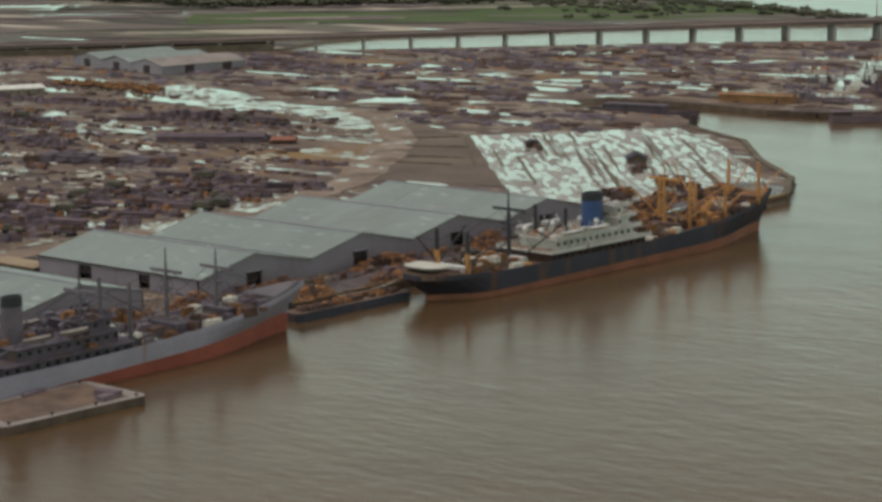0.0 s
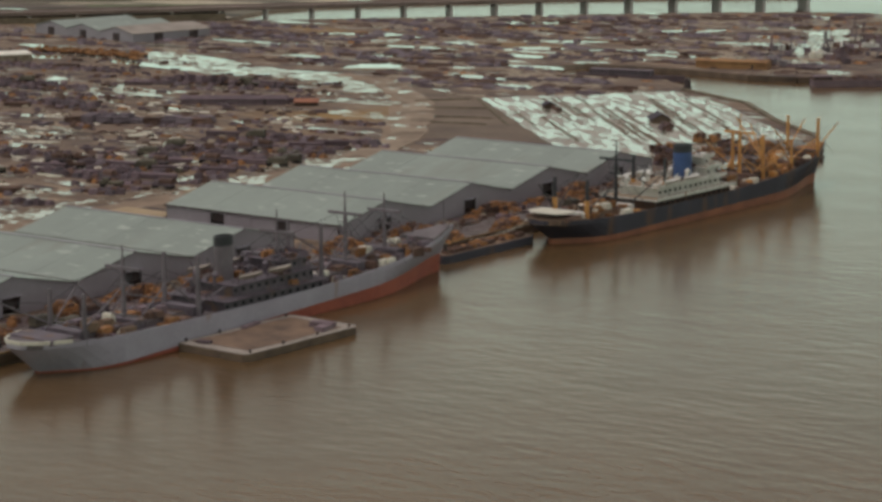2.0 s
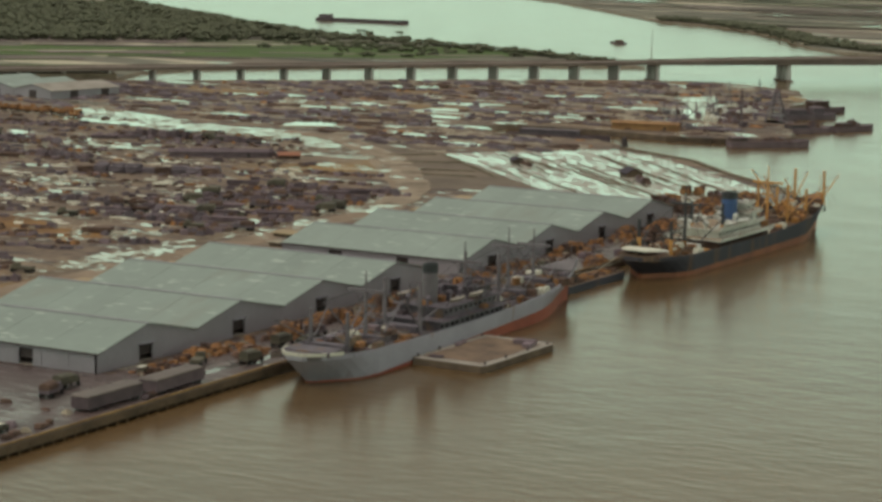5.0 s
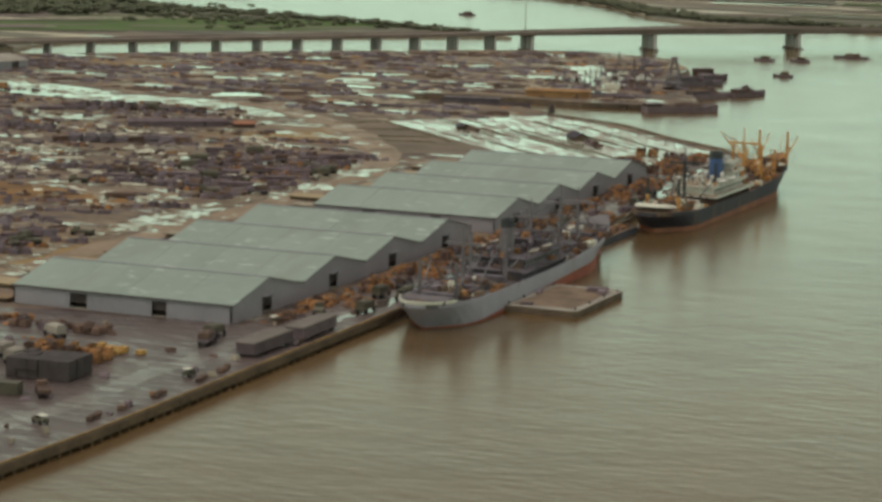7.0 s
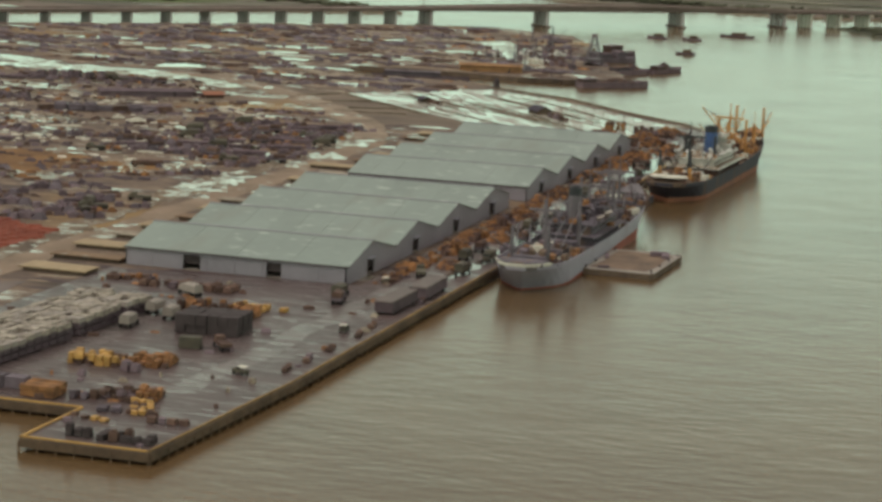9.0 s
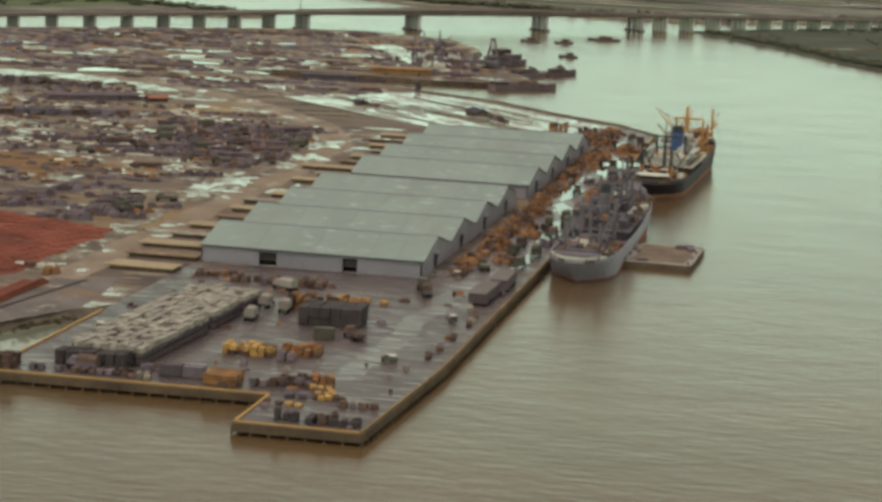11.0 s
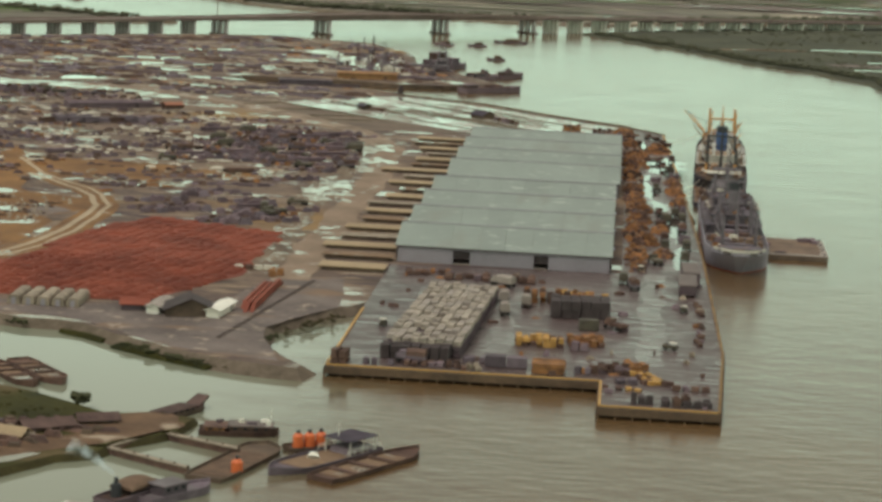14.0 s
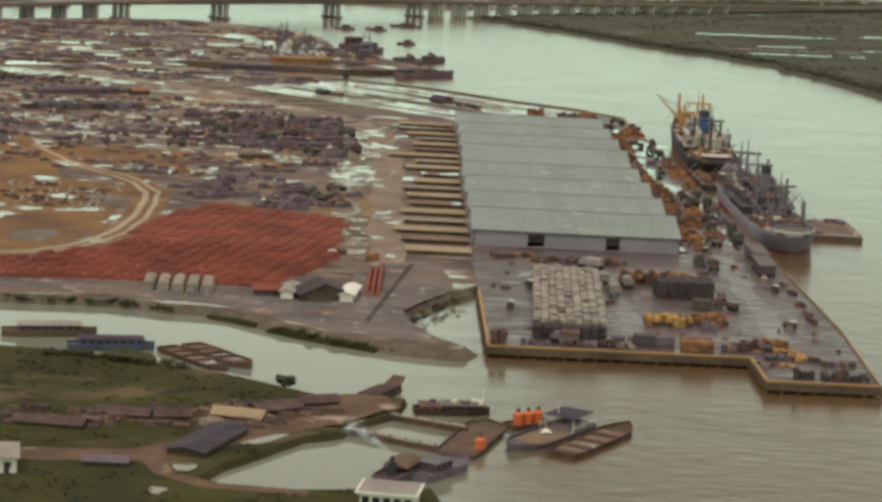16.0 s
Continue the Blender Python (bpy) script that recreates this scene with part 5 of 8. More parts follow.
# ---- vehicles and cargo ----
def truck_model(body, cover, label, group):
    """A three-axle lorry, 6.6 m long, nose on +y."""
    ob = base("lorry", label, "truck", pose(0, 0, -50), group)
    bm = bmesh.new()
    box(bm, (0, 0, 0.85), (0.9, 6.4, 0.28))
    part("chassis", bm, "dark", ob)
    bm = bmesh.new()
    box(bm, (0, 1.75, 1.75), (2.1, 1.5, 1.5), 0, 0.92)
    box(bm, (0, 2.75, 1.35), (1.7, 1.0, 0.85), 0, 0.95)
    part("cab", bm, body, ob)
    bm = bmesh.new()
    box(bm, (0, 2.46, 2.0), (1.7, 0.08, 0.55))
    part("windscreen", bm, "glass", ob)
    bm = bmesh.new()
    box(bm, (0, -1.1, 1.3), (2.3, 4.0, 0.7))
    part("cargo_bed", bm, body, ob)
    if cover:
        bm = bmesh.new()
        rows = []
        for y in (-3.1, -1.1, 0.9):
            rows.append([(x, y, z) for x, z in ((-1.12, 1.6), (-1.12, 2.5), (-0.7, 2.95), (0.7, 2.95), (1.12, 2.5), (1.12, 1.6))])
        v = loft(bm, rows)
        bm.faces.new(v[0])
        bm.faces.new(v[-1][::-1])
        part("canvas_cover", bm, cover, ob)
    bm = bmesh.new()
    tube(bm, (-0.15, 0, 0), (0.15, 0, 0), 0.5, 0.5, 10)
    wheel = mesh_of(bm, "rubber")
    for x in (-0.95, 0.95):
        for y in (2.6, -1.5, -2.6):
            w = new("wheel", wheel)
            w.location = (x, y, 0.5)
            w.parent = ob
    return ob


def jeep_model():
    ob = base("jeep", "small olive open jeep parked on the ground", "car", pose(0, 0, -50), "jeeps in the port")
    bm = bmesh.new()
    box(bm, (0, 0, 0.75), (1.5, 3.2, 0.55))
    box(bm, (0, 1.1, 1.1), (1.3, 1.0, 0.2))
    part("body", bm, "olive", ob)
    bm = bmesh.new()
    box(bm, (0, 0.5, 1.35), (1.4, 0.06, 0.5))
    part("windscreen", bm, "glass", ob)
    bm = bmesh.new()
    box(bm, (0, -0.6, 1.65), (1.45, 1.7, 0.12))
    part("top", bm, "canvas", ob, "pale canvas top")
    bm = bmesh.new()
    tube(bm, (-0.1, 0, 0), (0.1, 0, 0), 0.36, 0.36, 10)
    wheel = mesh_of(bm, "rubber")
    for x in (-0.7, 0.7):
        for y in (1.05, -1.05):
            w = new("wheel", wheel)
            w.location = (x, y, 0.36)
            w.parent = ob
    return ob


TRUCKS = [truck_model("olive", "olive", "olive lorry with a canvas-covered bed", "lorries in the port"), truck_model("olive", None, "olive lorry with an open cargo bed", "lorries in the port"),
          truck_model("crate_slate", "crate_brown", "slate-grey lorry with a brown canvas cover", "lorries in the port"), truck_model("crate_brown", None, "brown lorry with an open cargo bed", "lorries in the port")]
JEEP = jeep_model()


def park(model, x, y, rz, z=LAND + 0.02):
    return copy_thing(model, pose(x, y, z, 0, 0, rz))


def cargo(name, mat, x, y, z, n, size, spread, rz, label, layers=1, cat="crates", group="cargo on the quay", kids="crate", tight=False):
    """A block of stacked cases, each case a part."""
    ob = base(name, label, cat, pose(x, y, z, 0, 0, rz), group)
    meshes = []
    for k in range(5):
        bm = bmesh.new()
        s = [size[0] * random.uniform(0.95 if tight else 0.7, 1.05), size[1] * random.uniform(0.95 if tight else 0.7, 1.05), size[2] * random.uniform(0.9 if tight else 0.55, 1.1)]
        box(bm, (0, 0, s[2] / 2 + 0.12), s, 0, 0.97)
        if kids == "crate":
            for e in (-0.4, 0.4):
                box(bm, (0, e * s[1], 0.06), (s[0], 0.14, 0.12))
        if not tight and kids != "crate":
            bmesh.ops.subdivide_edges(bm, edges=bm.edges[:], cuts=2, use_grid_fill=True)
        if not tight and kids == "crate":
            box(bm, (random.uniform(-0.2, 0.2) * s[0], random.uniform(-0.2, 0.2) * s[1], s[2] * 0.8), (s[0] * random.uniform(0.4, 0.8), s[1] * random.uniform(0.4, 0.8), s[2] * random.uniform(0.4, 0.9)), random.uniform(-30, 30), random.uniform(0.5, 0.95))
        if not tight:
            for v in bm.verts:
                v.co.x *= random.uniform(0.84, 1.1)
                v.co.y *= random.uniform(0.84, 1.1)
                v.co.z *= random.uniform(0.86, 1.08) if v.co.z > 0.2 else 1.0
        meshes.append(mesh_of(bm, mat if k < 4 or tight else ("crate_brown" if mat != "crate_brown" else "crate_dark")))
    nx, ny = n
    for iz in range(layers):
        for ix in range(nx):
            for iy in range(ny):
                if not tight and ix + iy and random.random() < (0.4 if iz else 0.1):
                    continue
                c = new(kids, random.choice(meshes))
                c.location = ((ix - (nx - 1) / 2) * spread[0] + random.uniform(-0.12, 0.12), (iy - (ny - 1) / 2) * spread[1] + random.uniform(-0.25, 0.25), iz * size[2] * 0.8)
                c.rotation_euler = (0, 0, radians(random.uniform(-14, 14) * (0.1 if tight else 1)))
                c.parent = ob
    return ob


Z = DECK + 0.01
# the large block of palletised sacks on the pier
stack = base("pallet_stack", "large block of pale sacks on pallets with dark gaps", "cargo stack", pose(-36.5, -105, Z, 0, 0, -3))
cell = []
for k in range(4):
    bm = bmesh.new()
    h = random.uniform(1.0, 1.15)
    box(bm, (0, 0, 0.16 + h / 2), (1.66, 2.65, h), 0, 0.96)
    cell.append(mesh_of(bm, ("sack", "sack", "concrete", "sack")[k]))
# dark boxes and core below the pallets make the sides and gaps dark
rest = bmesh.new()
for ix in range(9):
    for iy in range(25):
        if (ix * 7 + iy * 3) % 29 == 0 or random.random() < 0.10:
            continue
        c = new("sack_pallet", random.choice(cell))
        c.location = ((ix - 4) * 1.82 + random.uniform(-0.08, 0.08), (iy - 12) * 2.95 + random.uniform(-0.1, 0.1), 2.5 + random.uniform(-0.3, 0.2))
        c.rotation_euler = (0, 0, radians(random.uniform(-1.5, 1.5)))
        c.parent = stack
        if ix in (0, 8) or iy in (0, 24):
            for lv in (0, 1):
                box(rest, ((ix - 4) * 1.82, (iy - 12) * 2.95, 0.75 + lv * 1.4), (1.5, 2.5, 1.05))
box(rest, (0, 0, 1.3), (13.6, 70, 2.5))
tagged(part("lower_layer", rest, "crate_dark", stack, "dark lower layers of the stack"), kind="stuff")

cargo("crate_block", "dark", -39.5, -144.5, Z, (7, 2), (1.9, 2.2, 1.6), (2.1, 2.6), -3, "dark cases stacked before the pallet block", 2, "crates", tight=True)
cargo("crate_block", "dark", -6.5, -82, Z, (6, 3), (2.2, 3.2, 2.1), (2.3, 3.4), 4, "dark block of stacked steel boxes on the pier", 2, "crates", tight=True)
cargo("crate_block", "crate_yellow", -14.5, -121, Z, (7, 4), (1.5, 1.5, 1.1), (1.5, 1.5), 3, "yellow painted crates stacked on the wet pier", 2)
cargo("crate_block", "crate_orange", -4.5, -117, Z, (5, 5), (1.5, 1.5, 0.9), (1.6, 1.6), 5, "orange crates stacked on the wet pier", 2)
cargo("crate_block", "olive", -4.0, -100, Z, (1, 1), (4.4, 2.6, 2.4), (4.6, 2.8), 8, "green tarpaulin-covered cases on the pier", 1, tight=True)
cargo("crate_block", "crate_dark", -5.5, -125, Z, (2, 1), (2.0, 2.0, 2.2), (2.1, 2.2), 0, "dark machine cases before the yellow crates", 1)
cargo("crate_block", "crate_orange", -12.0, -66, Z, (9, 3), (1.7, 2.2, 1.6), (1.95, 2.6), 2, "orange-brown crates in a long stack by the shed", 2)
cargo("crate_block", "crate_yellow", -6.0, -57, Z, (6, 2), (1.7, 2.2, 1.2), (2.0, 2.8), -4, "yellow crates in a low row by the shed", 1)
cargo("crate_block", "crate_brown", -30.0, -40, Z, (10, 2), (2.0, 2.4, 1.4), (2.3, 3.4), 1, "brown crates before the shed wall", 1)
cargo("crate_block", "crate_orange", -46.0, -36, Z, (6, 2), (1.6, 2.0, 1.2), (2.0, 2.8), 6, "orange-brown crates before the shed wall", 1)
cargo("crate_block", "crate_brown", -54.5, -152, Z, (2, 3), (1.7, 2.0, 1.6), (1.9, 2.3), 0, "brown crates on the pier corner", 2)
cargo("crate_block", "crate_slate", -46.5, -152, Z, (4, 1), (1.6, 2.2, 1.3), (1.7, 2.3), 0, "slate-grey boxes on the pier edge", 1)
cargo("crate_block", "crate_brown", -35.5, -150.5, Z, (7, 2), (1.5, 1.9, 0.9), (1.7, 2.2), 2, "low brown timber stacks on the pier edge", 1)
cargo("crate_block", "crate_pale", -27.5, -152.5, Z, (3, 2), (1.3, 1.6, 1.1), (1.5, 1.8), 18, "pale wrapped cases on the pier edge", 1)
cargo("crate_block", "crate_slate", -20.5, -147, Z, (2, 1), (4.4, 2.8, 2.2), (4.5, 3.0), 2, "long dark slate-blue container boxes on the pier", 1, tight=True)
cargo("timber_stack", "crate_orange", -11.5, -150, Z, (1, 4), (6.8, 1.4, 0.8), (7.0, 1.5), 0, "orange-brown lumber stacked on the pier", 3, "timber", kids="plank_pack", tight=True)
cargo("crate_block", "crate_slate", -4.5, -149.5, Z, (2, 1), (1.7, 2.0, 1.5), (1.8, 2.2), 4, "slate-blue machine cases on the pier", 1)
cargo("crate_block", "crate_brown", 1.0, -146, Z, (5, 4), (1.6, 1.5, 1.1), (1.65, 1.6), 8, "dark brown machine crates on the pier", 2)
cargo("crate_block", "crate_orange", 6.5, -143, Z, (3, 5), (1.4, 1.4, 1.0), (1.5, 1.5), 12, "orange machine crates on the pier", 2)
cargo("crate_block", "crate_yellow", 9.0, -152, Z, (3, 7), (1.3, 1.4, 1.0), (1.4, 1.5), 24, "bright yellow machine crates on the pier", 1)
cargo("crate_block", "crate_slate", 4.5, -156, Z, (2, 1), (2.4, 2.2, 0.9), (2.5, 2.3), 10, "pale slate covered pallets on the pier end", 1)
cargo("crate_block", "crate_yellow", 5.0, -163, Z, (3, 1), (1.6, 1.8, 0.6), (1.9, 2.4), -10, "low yellow planks near the pier end", 1)
cargo("crate_block", "dark", 7.5, -174.5, Z, (3, 1), (1.5, 1.9, 2.0), (1.6, 2.0), 3, "dark machine crates on the pier end", 1)
cargo("crate_block", "dark", 16.2, -174, Z, (5, 2), (1.9, 1.9, 1.6), (2.0, 2.1), 1, "row of dark covered machines on the pier end", 1)
cargo("crate_block", "crate_brown", 17.5, -160, Z, (4, 1), (1.6, 1.9, 1.3), (1.9, 2.2), 6, "brown crates near the pier end", 1)
for x, y in ((20.5, -110), (21, -100), (21.5, -88), (22, -72), (21.5, -62), (22.5, -30)):
    cargo("crate_block", "crate_brown", x, y, Z, (1, 3), (1.4, 1.6, 0.8), (1.6, 1.9), 10, "small brown crates along the quay edge", 1)
for x, y, rz, k in ((2, -98, 40, 3), (3.5, -32, 0, 0), (6, -40, 10, 2), (-40, -149, 84, 2)):
    park(TRUCKS[k], x, y, rz, Z)
for x, y, rz in ((14, -118, 70), (18, -70, 5), (-30, -70, 0), (-44, -80, 20), (-50, -110, 0), (8, -12, 0)):
    park(JEEP, x, y, rz, Z)


def wagon(x, y, rz, top, label):
    """A long covered trailer."""
    ob = base("covered_trailer", label, "trailer", pose(x, y, Z, 0, 0, rz))
    bm = bmesh.new()
    box(bm, (0, 0, 1.75), (4.2, 17, 2.3))
    part("body", bm, "crate_dark", ob)
    bm = bmesh.new()
    box(bm, (0, 0, 3.05), (4.5, 17.4, 0.3), 0, 0.97)
    part("roof", bm, top, ob)
    bm = bmesh.new()
    tube(bm, (-0.2, 0, 0), (0.2, 0, 0), 0.5, 0.5, 10)
    wheel = mesh_of(bm, "rubber")
    for sx in (-1.8, 1.8):
        for sy in (-7, -5.8, 5.8, 7):
            w = new("wheel", wheel)
            w.location, w.parent = (sx, sy, 0.5), ob
    return ob


PALE = truck_model("concrete", "concrete", "pale grey lorry with a pale canvas load", "lorries in the port")
PALE.matrix_basis = pose(-24, -86, Z, 0, 0, 5)
for x, y, rz in ((-25, -70, 0), (-19.5, -74, 4), (-26.5, -48, 60)):
    park(PALE, x, y, rz, Z)
cargo("crate_block", "crate_slate", -26.5, -145, Z, (2, 1), (3.4, 2.4, 1.9), (3.5, 2.6), 12, "violet-grey covered machine on the pier", 1)
wagon(19.6, -40, -1, "wet_roof", "long covered trailer with a wet dark roof on the quay")
wagon(20.8, -20, 1, "wet_roof", "long covered trailer with a dark roof near the ship")

# heaped cargo and vehicles on the apron between sheds and ships
def heap(x, y, rx, ry, h, mats, label, z=Z, group="heaped cargo on the apron"):
    """A loose heap of small cases and bales."""
    ob = base("cargo_heap", label, "cargo stack", pose(x, y, z, 0, 0, random.uniform(-12, 12)), group)
    for k, mt in enumerate(mats):
        bm = bmesh.new()
        for j in range(int(5 + rx * ry * 0.9)):
            a, d = random.uniform(0, 6.28), random.random() ** 0.6
            px, py = rx * d * math.cos(a), ry * d * math.sin(a)
            top = max(0.5, h * (1.05 - d * d) * random.uniform(0.6, 1.15))
            box(bm, (px, py, top / 2), (random.uniform(0.8, 2.2), random.uniform(0.8, 2.4), top), random.uniform(-35, 35), random.uniform(0.55, 1.0))
        tagged(part("load", bm, mt, ob), kind="stuff")
    return ob


OB = ("crate_orange", "crate_orange", "crate_brown")
for x, y, rx, ry, h in ((7, 233, 4, 10, 3.2), (15.5, 284, 5.0, 9, 3.0), (20, 156, 2.4, 9, 2.4), (8.6, 109, 3.6, 7, 3.0), (9.5, 40, 3.6, 6, 2.8), (7, 12, 3, 7, 2.2), (7, 64, 3, 8, 2.6), (8, 84, 3.6, 6, 2.8), (6.6, 133, 3, 8, 2.6), (6, 160, 2.6, 9, 2.2), (6, 196, 3, 10, 2.6), (7.5, 262, 4, 9, 2.8), (4.5, 304, 4, 9, 2.6), (20.4, 128, 2.2, 7, 2.0), (20, 182, 2.2, 8, 2.2), (-3, 322, 5, 8, 2.6), (2, 344, 6, 7, 2.4), (14, 64, 2.4, 6, 2.0), (14.5, 18, 2.6, 6, 2.0)):
    heap(x, y, rx, ry, h, OB, "heap of orange-brown cases and bales on the apron")
for x, y, rz in ((19, 213, 10), (17, 226, 0), (19, 100, 0), (16, 86, 8), (15, 44, 0), (20.5, 66, 4), (20, 10, 0), (21, 30, 180), (14, 160, 5), (13.5, 244, 90), (20.6, 250, 0), (12, 2, 20), (15, 30, 0), (21, 88, 0), (14.4, 98, 10), (19, 306, 30), (14, 328, 60)):
    park(random.choice(TRUCKS), x, y, rz, Z)
for x, y in ((20.8, 48), (21, 114), (14, 190), (20.6, 200), (14.6, 78), (5.5, 100), (5, 50), (5.2, 150)):
    cargo("crate_block", random.choice(("crate_dark", "crate_brown", "crate_slate")), x, y, Z, (2, 2), (1.6, 2.0, 1.6), (1.8, 2.2), random.uniform(-10, 10), "dark covered cargo on the apron beside the shed", 1, "crates", "cargo on the apron")
for i in range(8):
    cargo("crate_block", random.choice(("crate_orange", "crate_brown", "crate_brown")), -6 + random.uniform(-14, 14), 296 + i * 7 + random.uniform(-3, 3), Z, (4, 2), (1.8, 2.2, 1.5), (2.0, 2.5), random.uniform(-15, 15), "brown crates at the far end of the quay", 2, "crates", "cargo on the apron")

# dark lighter with crates on deck, between the two ships
lighter = base("cargo_lighter", "dark low lighter alongside the quay with a worn deck", "barge", pose(29.2, 159, 0, 0, 0, -1))
bm = bmesh.new()
prism(bm, [(-2.8, -18), (2.0, -18), (2.8, -16.5), (2.8, 16.5), (2.0, 18), (-2.8, 18)], -0.8, 1.9)
part("hull", bm, "hull_black", lighter)
bm = bmesh.new()
prism(bm, [(-2.6, -17.4), (1.8, -17.4), (2.5, -16.2), (2.5, 16.2), (1.8, 17.4), (-2.6, 17.4)], 1.9, 1.98)
part("deck", bm, "deck_steel", lighter)
for k in range(8):
    cargo("crate_block", random.choice(("crate_orange", "crate_orange", "crate_brown")), 29.2, 145 + k * 4, 1.99, (2, 2), (1.6, 1.6, 1.0), (1.8, 1.8), random.uniform(-10, 10), "orange-brown crates on the lighter's deck", 1, "crates", "crates on the lighter")

# mooring ropes
for a, b in (((31.5, 178, 5.5), (24.6, 160, 2.5)), ((29, 178, 5.5), (24, 172, 2.5)), ((33, 302, 9.0), (20.5, 318, 2.5)), ((36, 306, 9.0), (20.2, 332, 2.5)), ((31, 138, 8.5), (24.2, 152, 2.5))):
    bm = bmesh.new()
    p, q = Vector(a), Vector(b)
    line = [p.lerp(q, k / 5) - Vector((0, 0, 3.2 * (k / 5) * (1 - k / 5))) for k in range(6)]
    for u, v in zip(line, line[1:]):
        tube(bm, u, v, 0.06, 0.06, 5)
    thing("mooring_rope", bm, "canvas", "pale slack mooring rope from ship to quay", "rope", group="mooring ropes")

# ---- storage yard west of the sheds ----
def inside(p, poly):
    x, y, ok = p[0], p[1], False
    for i in range(len(poly)):
        (xa, ya), (xb, yb) = poly[i], poly[i - 1]
        if (ya > y) != (yb > y) and x < (xb - xa) * (y - ya) / (yb - ya) + xa:
            ok = not ok
    return ok


def clear_of_line(p, line, d):
    q = Vector(p)
    for a, b in zip(line, line[1:]):
        a, b = Vector(a), Vector(b)
        t = max(0, min(1, (q - a).dot(b - a) / (b - a).length_squared))
        if (q - a.lerp(b, t)).length < d:
            return False
    return True


REDS = [(-178, -75), (-162, -65), (-150, -46), (-144.5, -10), (-141, 16), (-129, 36), (-92, 18), (-92, -53), (-107, -97), (-165, -100), (-230, -99), (-215, -90)]
YARD = [(-106, 62), (-118, 215), (-140, 300), (-185, 365), (-225, 420), (-420, 470), (-600, 440), (-600, 60), (-235, 60), (-200, 115), (-160, 70)]
NORTH = [(-195, 420), (-150, 408), (-118, 450), (-116, 484), (-132, 496), (-180, 494), (-206, 516), (-240, 545), (-160, 556), (-100, 549), (-80, 560), (-96, 640), (-122, 670), (-132, 750), (-160, 812), (-220, 840), (-330, 750), (-460, 620), (-560, 480), (-420, 480), (-260, 470)]


def open_ground(p):
    if inside(p, SLIP):
        return False
    if not clear_of_line(p, TRACK, 9) or not clear_of_line(p, LOOP, 5):
        return False
    for x, y, rx, ry, rz in POOLS:
        if abs(p[0] - x) < rx * 0.8 and abs(p[1] - y) < ry * 0.9:
            return False
    return not inside(p, REDS)


def crate_lot(mats, label, n, size):
    ob = base("cargo_lot", label, "cargo stack", pose(0, 0, -50), "cargo lots in the storage yard")
    x = 0.0
    for k in range(n):
        bm = bmesh.new()
        s = (size[0] * random.uniform(0.5, 1.3), size[1] * random.uniform(0.6, 1.2), size[2] * random.uniform(0.3, 1.0))
        y = random.uniform(-1.3, 1.3)
        box(bm, (x + s[0] / 2, y, s[2] / 2), s, random.uniform(-14, 14), random.uniform(0.6, 1.0))
        box(bm, (x + s[0] * random.uniform(0.2, 0.8), y + random.uniform(-0.8, 0.8), s[2] * 0.6), (s[0] * random.uniform(0.3, 0.7), s[1] * random.uniform(0.3, 0.7), s[2] * random.uniform(0.9, 1.5)), random.uniform(-25, 25), random.uniform(0.6, 1.0))
        x += s[0] + random.uniform(-0.2, 0.6)
        part("crate", bm, random.choice(mats), ob)
    return ob


def timber_lot():
    ob = base("timber_stack", "stack of brown sawn timber on bearers", "timber", pose(0, 0, -50), "timber stacks in the storage yard")
    for k in range(3):
        bm = bmesh.new()
        for j in range(5):
            box(bm, (random.uniform(-0.5, 0.5), (j - 2) * 0.85, 0.35 + k * 0.5), (9.0 * random.uniform(0.85, 1.08), 0.75, 0.42))
        part("layer", bm, "crate_brown", ob)
    return ob


def drum_lot():
    ob = base("pipe_bundle", "bundle of dark steel pipes lying on the ground", "pipes", pose(0, 0, -50), "pipe bundles in the storage yard")
    for k in range(5):
        bm = bmesh.new()
        tube(bm, (-5.5, (k % 3) * 0.95 - 0.95, 0.45 + (k // 3) * 0.8), (5.5 + random.uniform(-0.9, 0.9), (k % 3) * 0.95 - 0.95, 0.45 + (k // 3) * 0.8), 0.45, 0.45, 8)
        part("pipe", bm, "crate_dark", ob)
    return ob


DARKS = ("crate_dark", "crate_dark", "crate_slate", "crate_brown")
LOTS = [crate_lot(DARKS, "row of dark tarpaulin-covered machines and cases", 4, (2.6, 3.0, 1.7)), crate_lot(DARKS, "row of dark tarpaulin-covered machines", 3, (3.4, 3.4, 2.0)), crate_lot(("crate_dark", "crate_brown"), "jumbled dark brown cases and covered machines", 4, (2.4, 3.2, 1.5)),
        crate_lot(("crate_orange", "crate_brown", "crate_brown"), "row of orange-brown crates", 4, (2.2, 2.4, 1.1)), crate_lot(("crate_slate", "crate_brown", "crate_pale"), "mixed grey, brown and pale cases", 4, (2.4, 2.4, 1.2)),
        crate_lot(("crate_brown", "crate_brown", "crate_dark"), "low brown timber cases", 4, (2.6, 3.2, 0.9)), timber_lot(), drum_lot()]
rng = random.Random(11)
ANG = 20.0
CLUSTERS = [[(-165, 217), (-145, 283), (-104, 285), (-99, 219), (-96, 170), (-110, 153), (-132, 178), (-160, 172)], [(-122, 38), (-112, 85), (-97, 92), (-94, 40), (-119, 28)], [(-146, 40), (-150, 67), (-141, 80), (-124, 50)],
            [(-300, 372), (-232, 380), (-232, 402), (-300, 405)], [(-330, 220), (-262, 232), (-255, 262), (-320, 262)], [(-390, 330), (-300, 330), (-296, 352), (-390, 356)], [(-250, 150), (-205, 165), (-212, 182), (-262, 176)]]


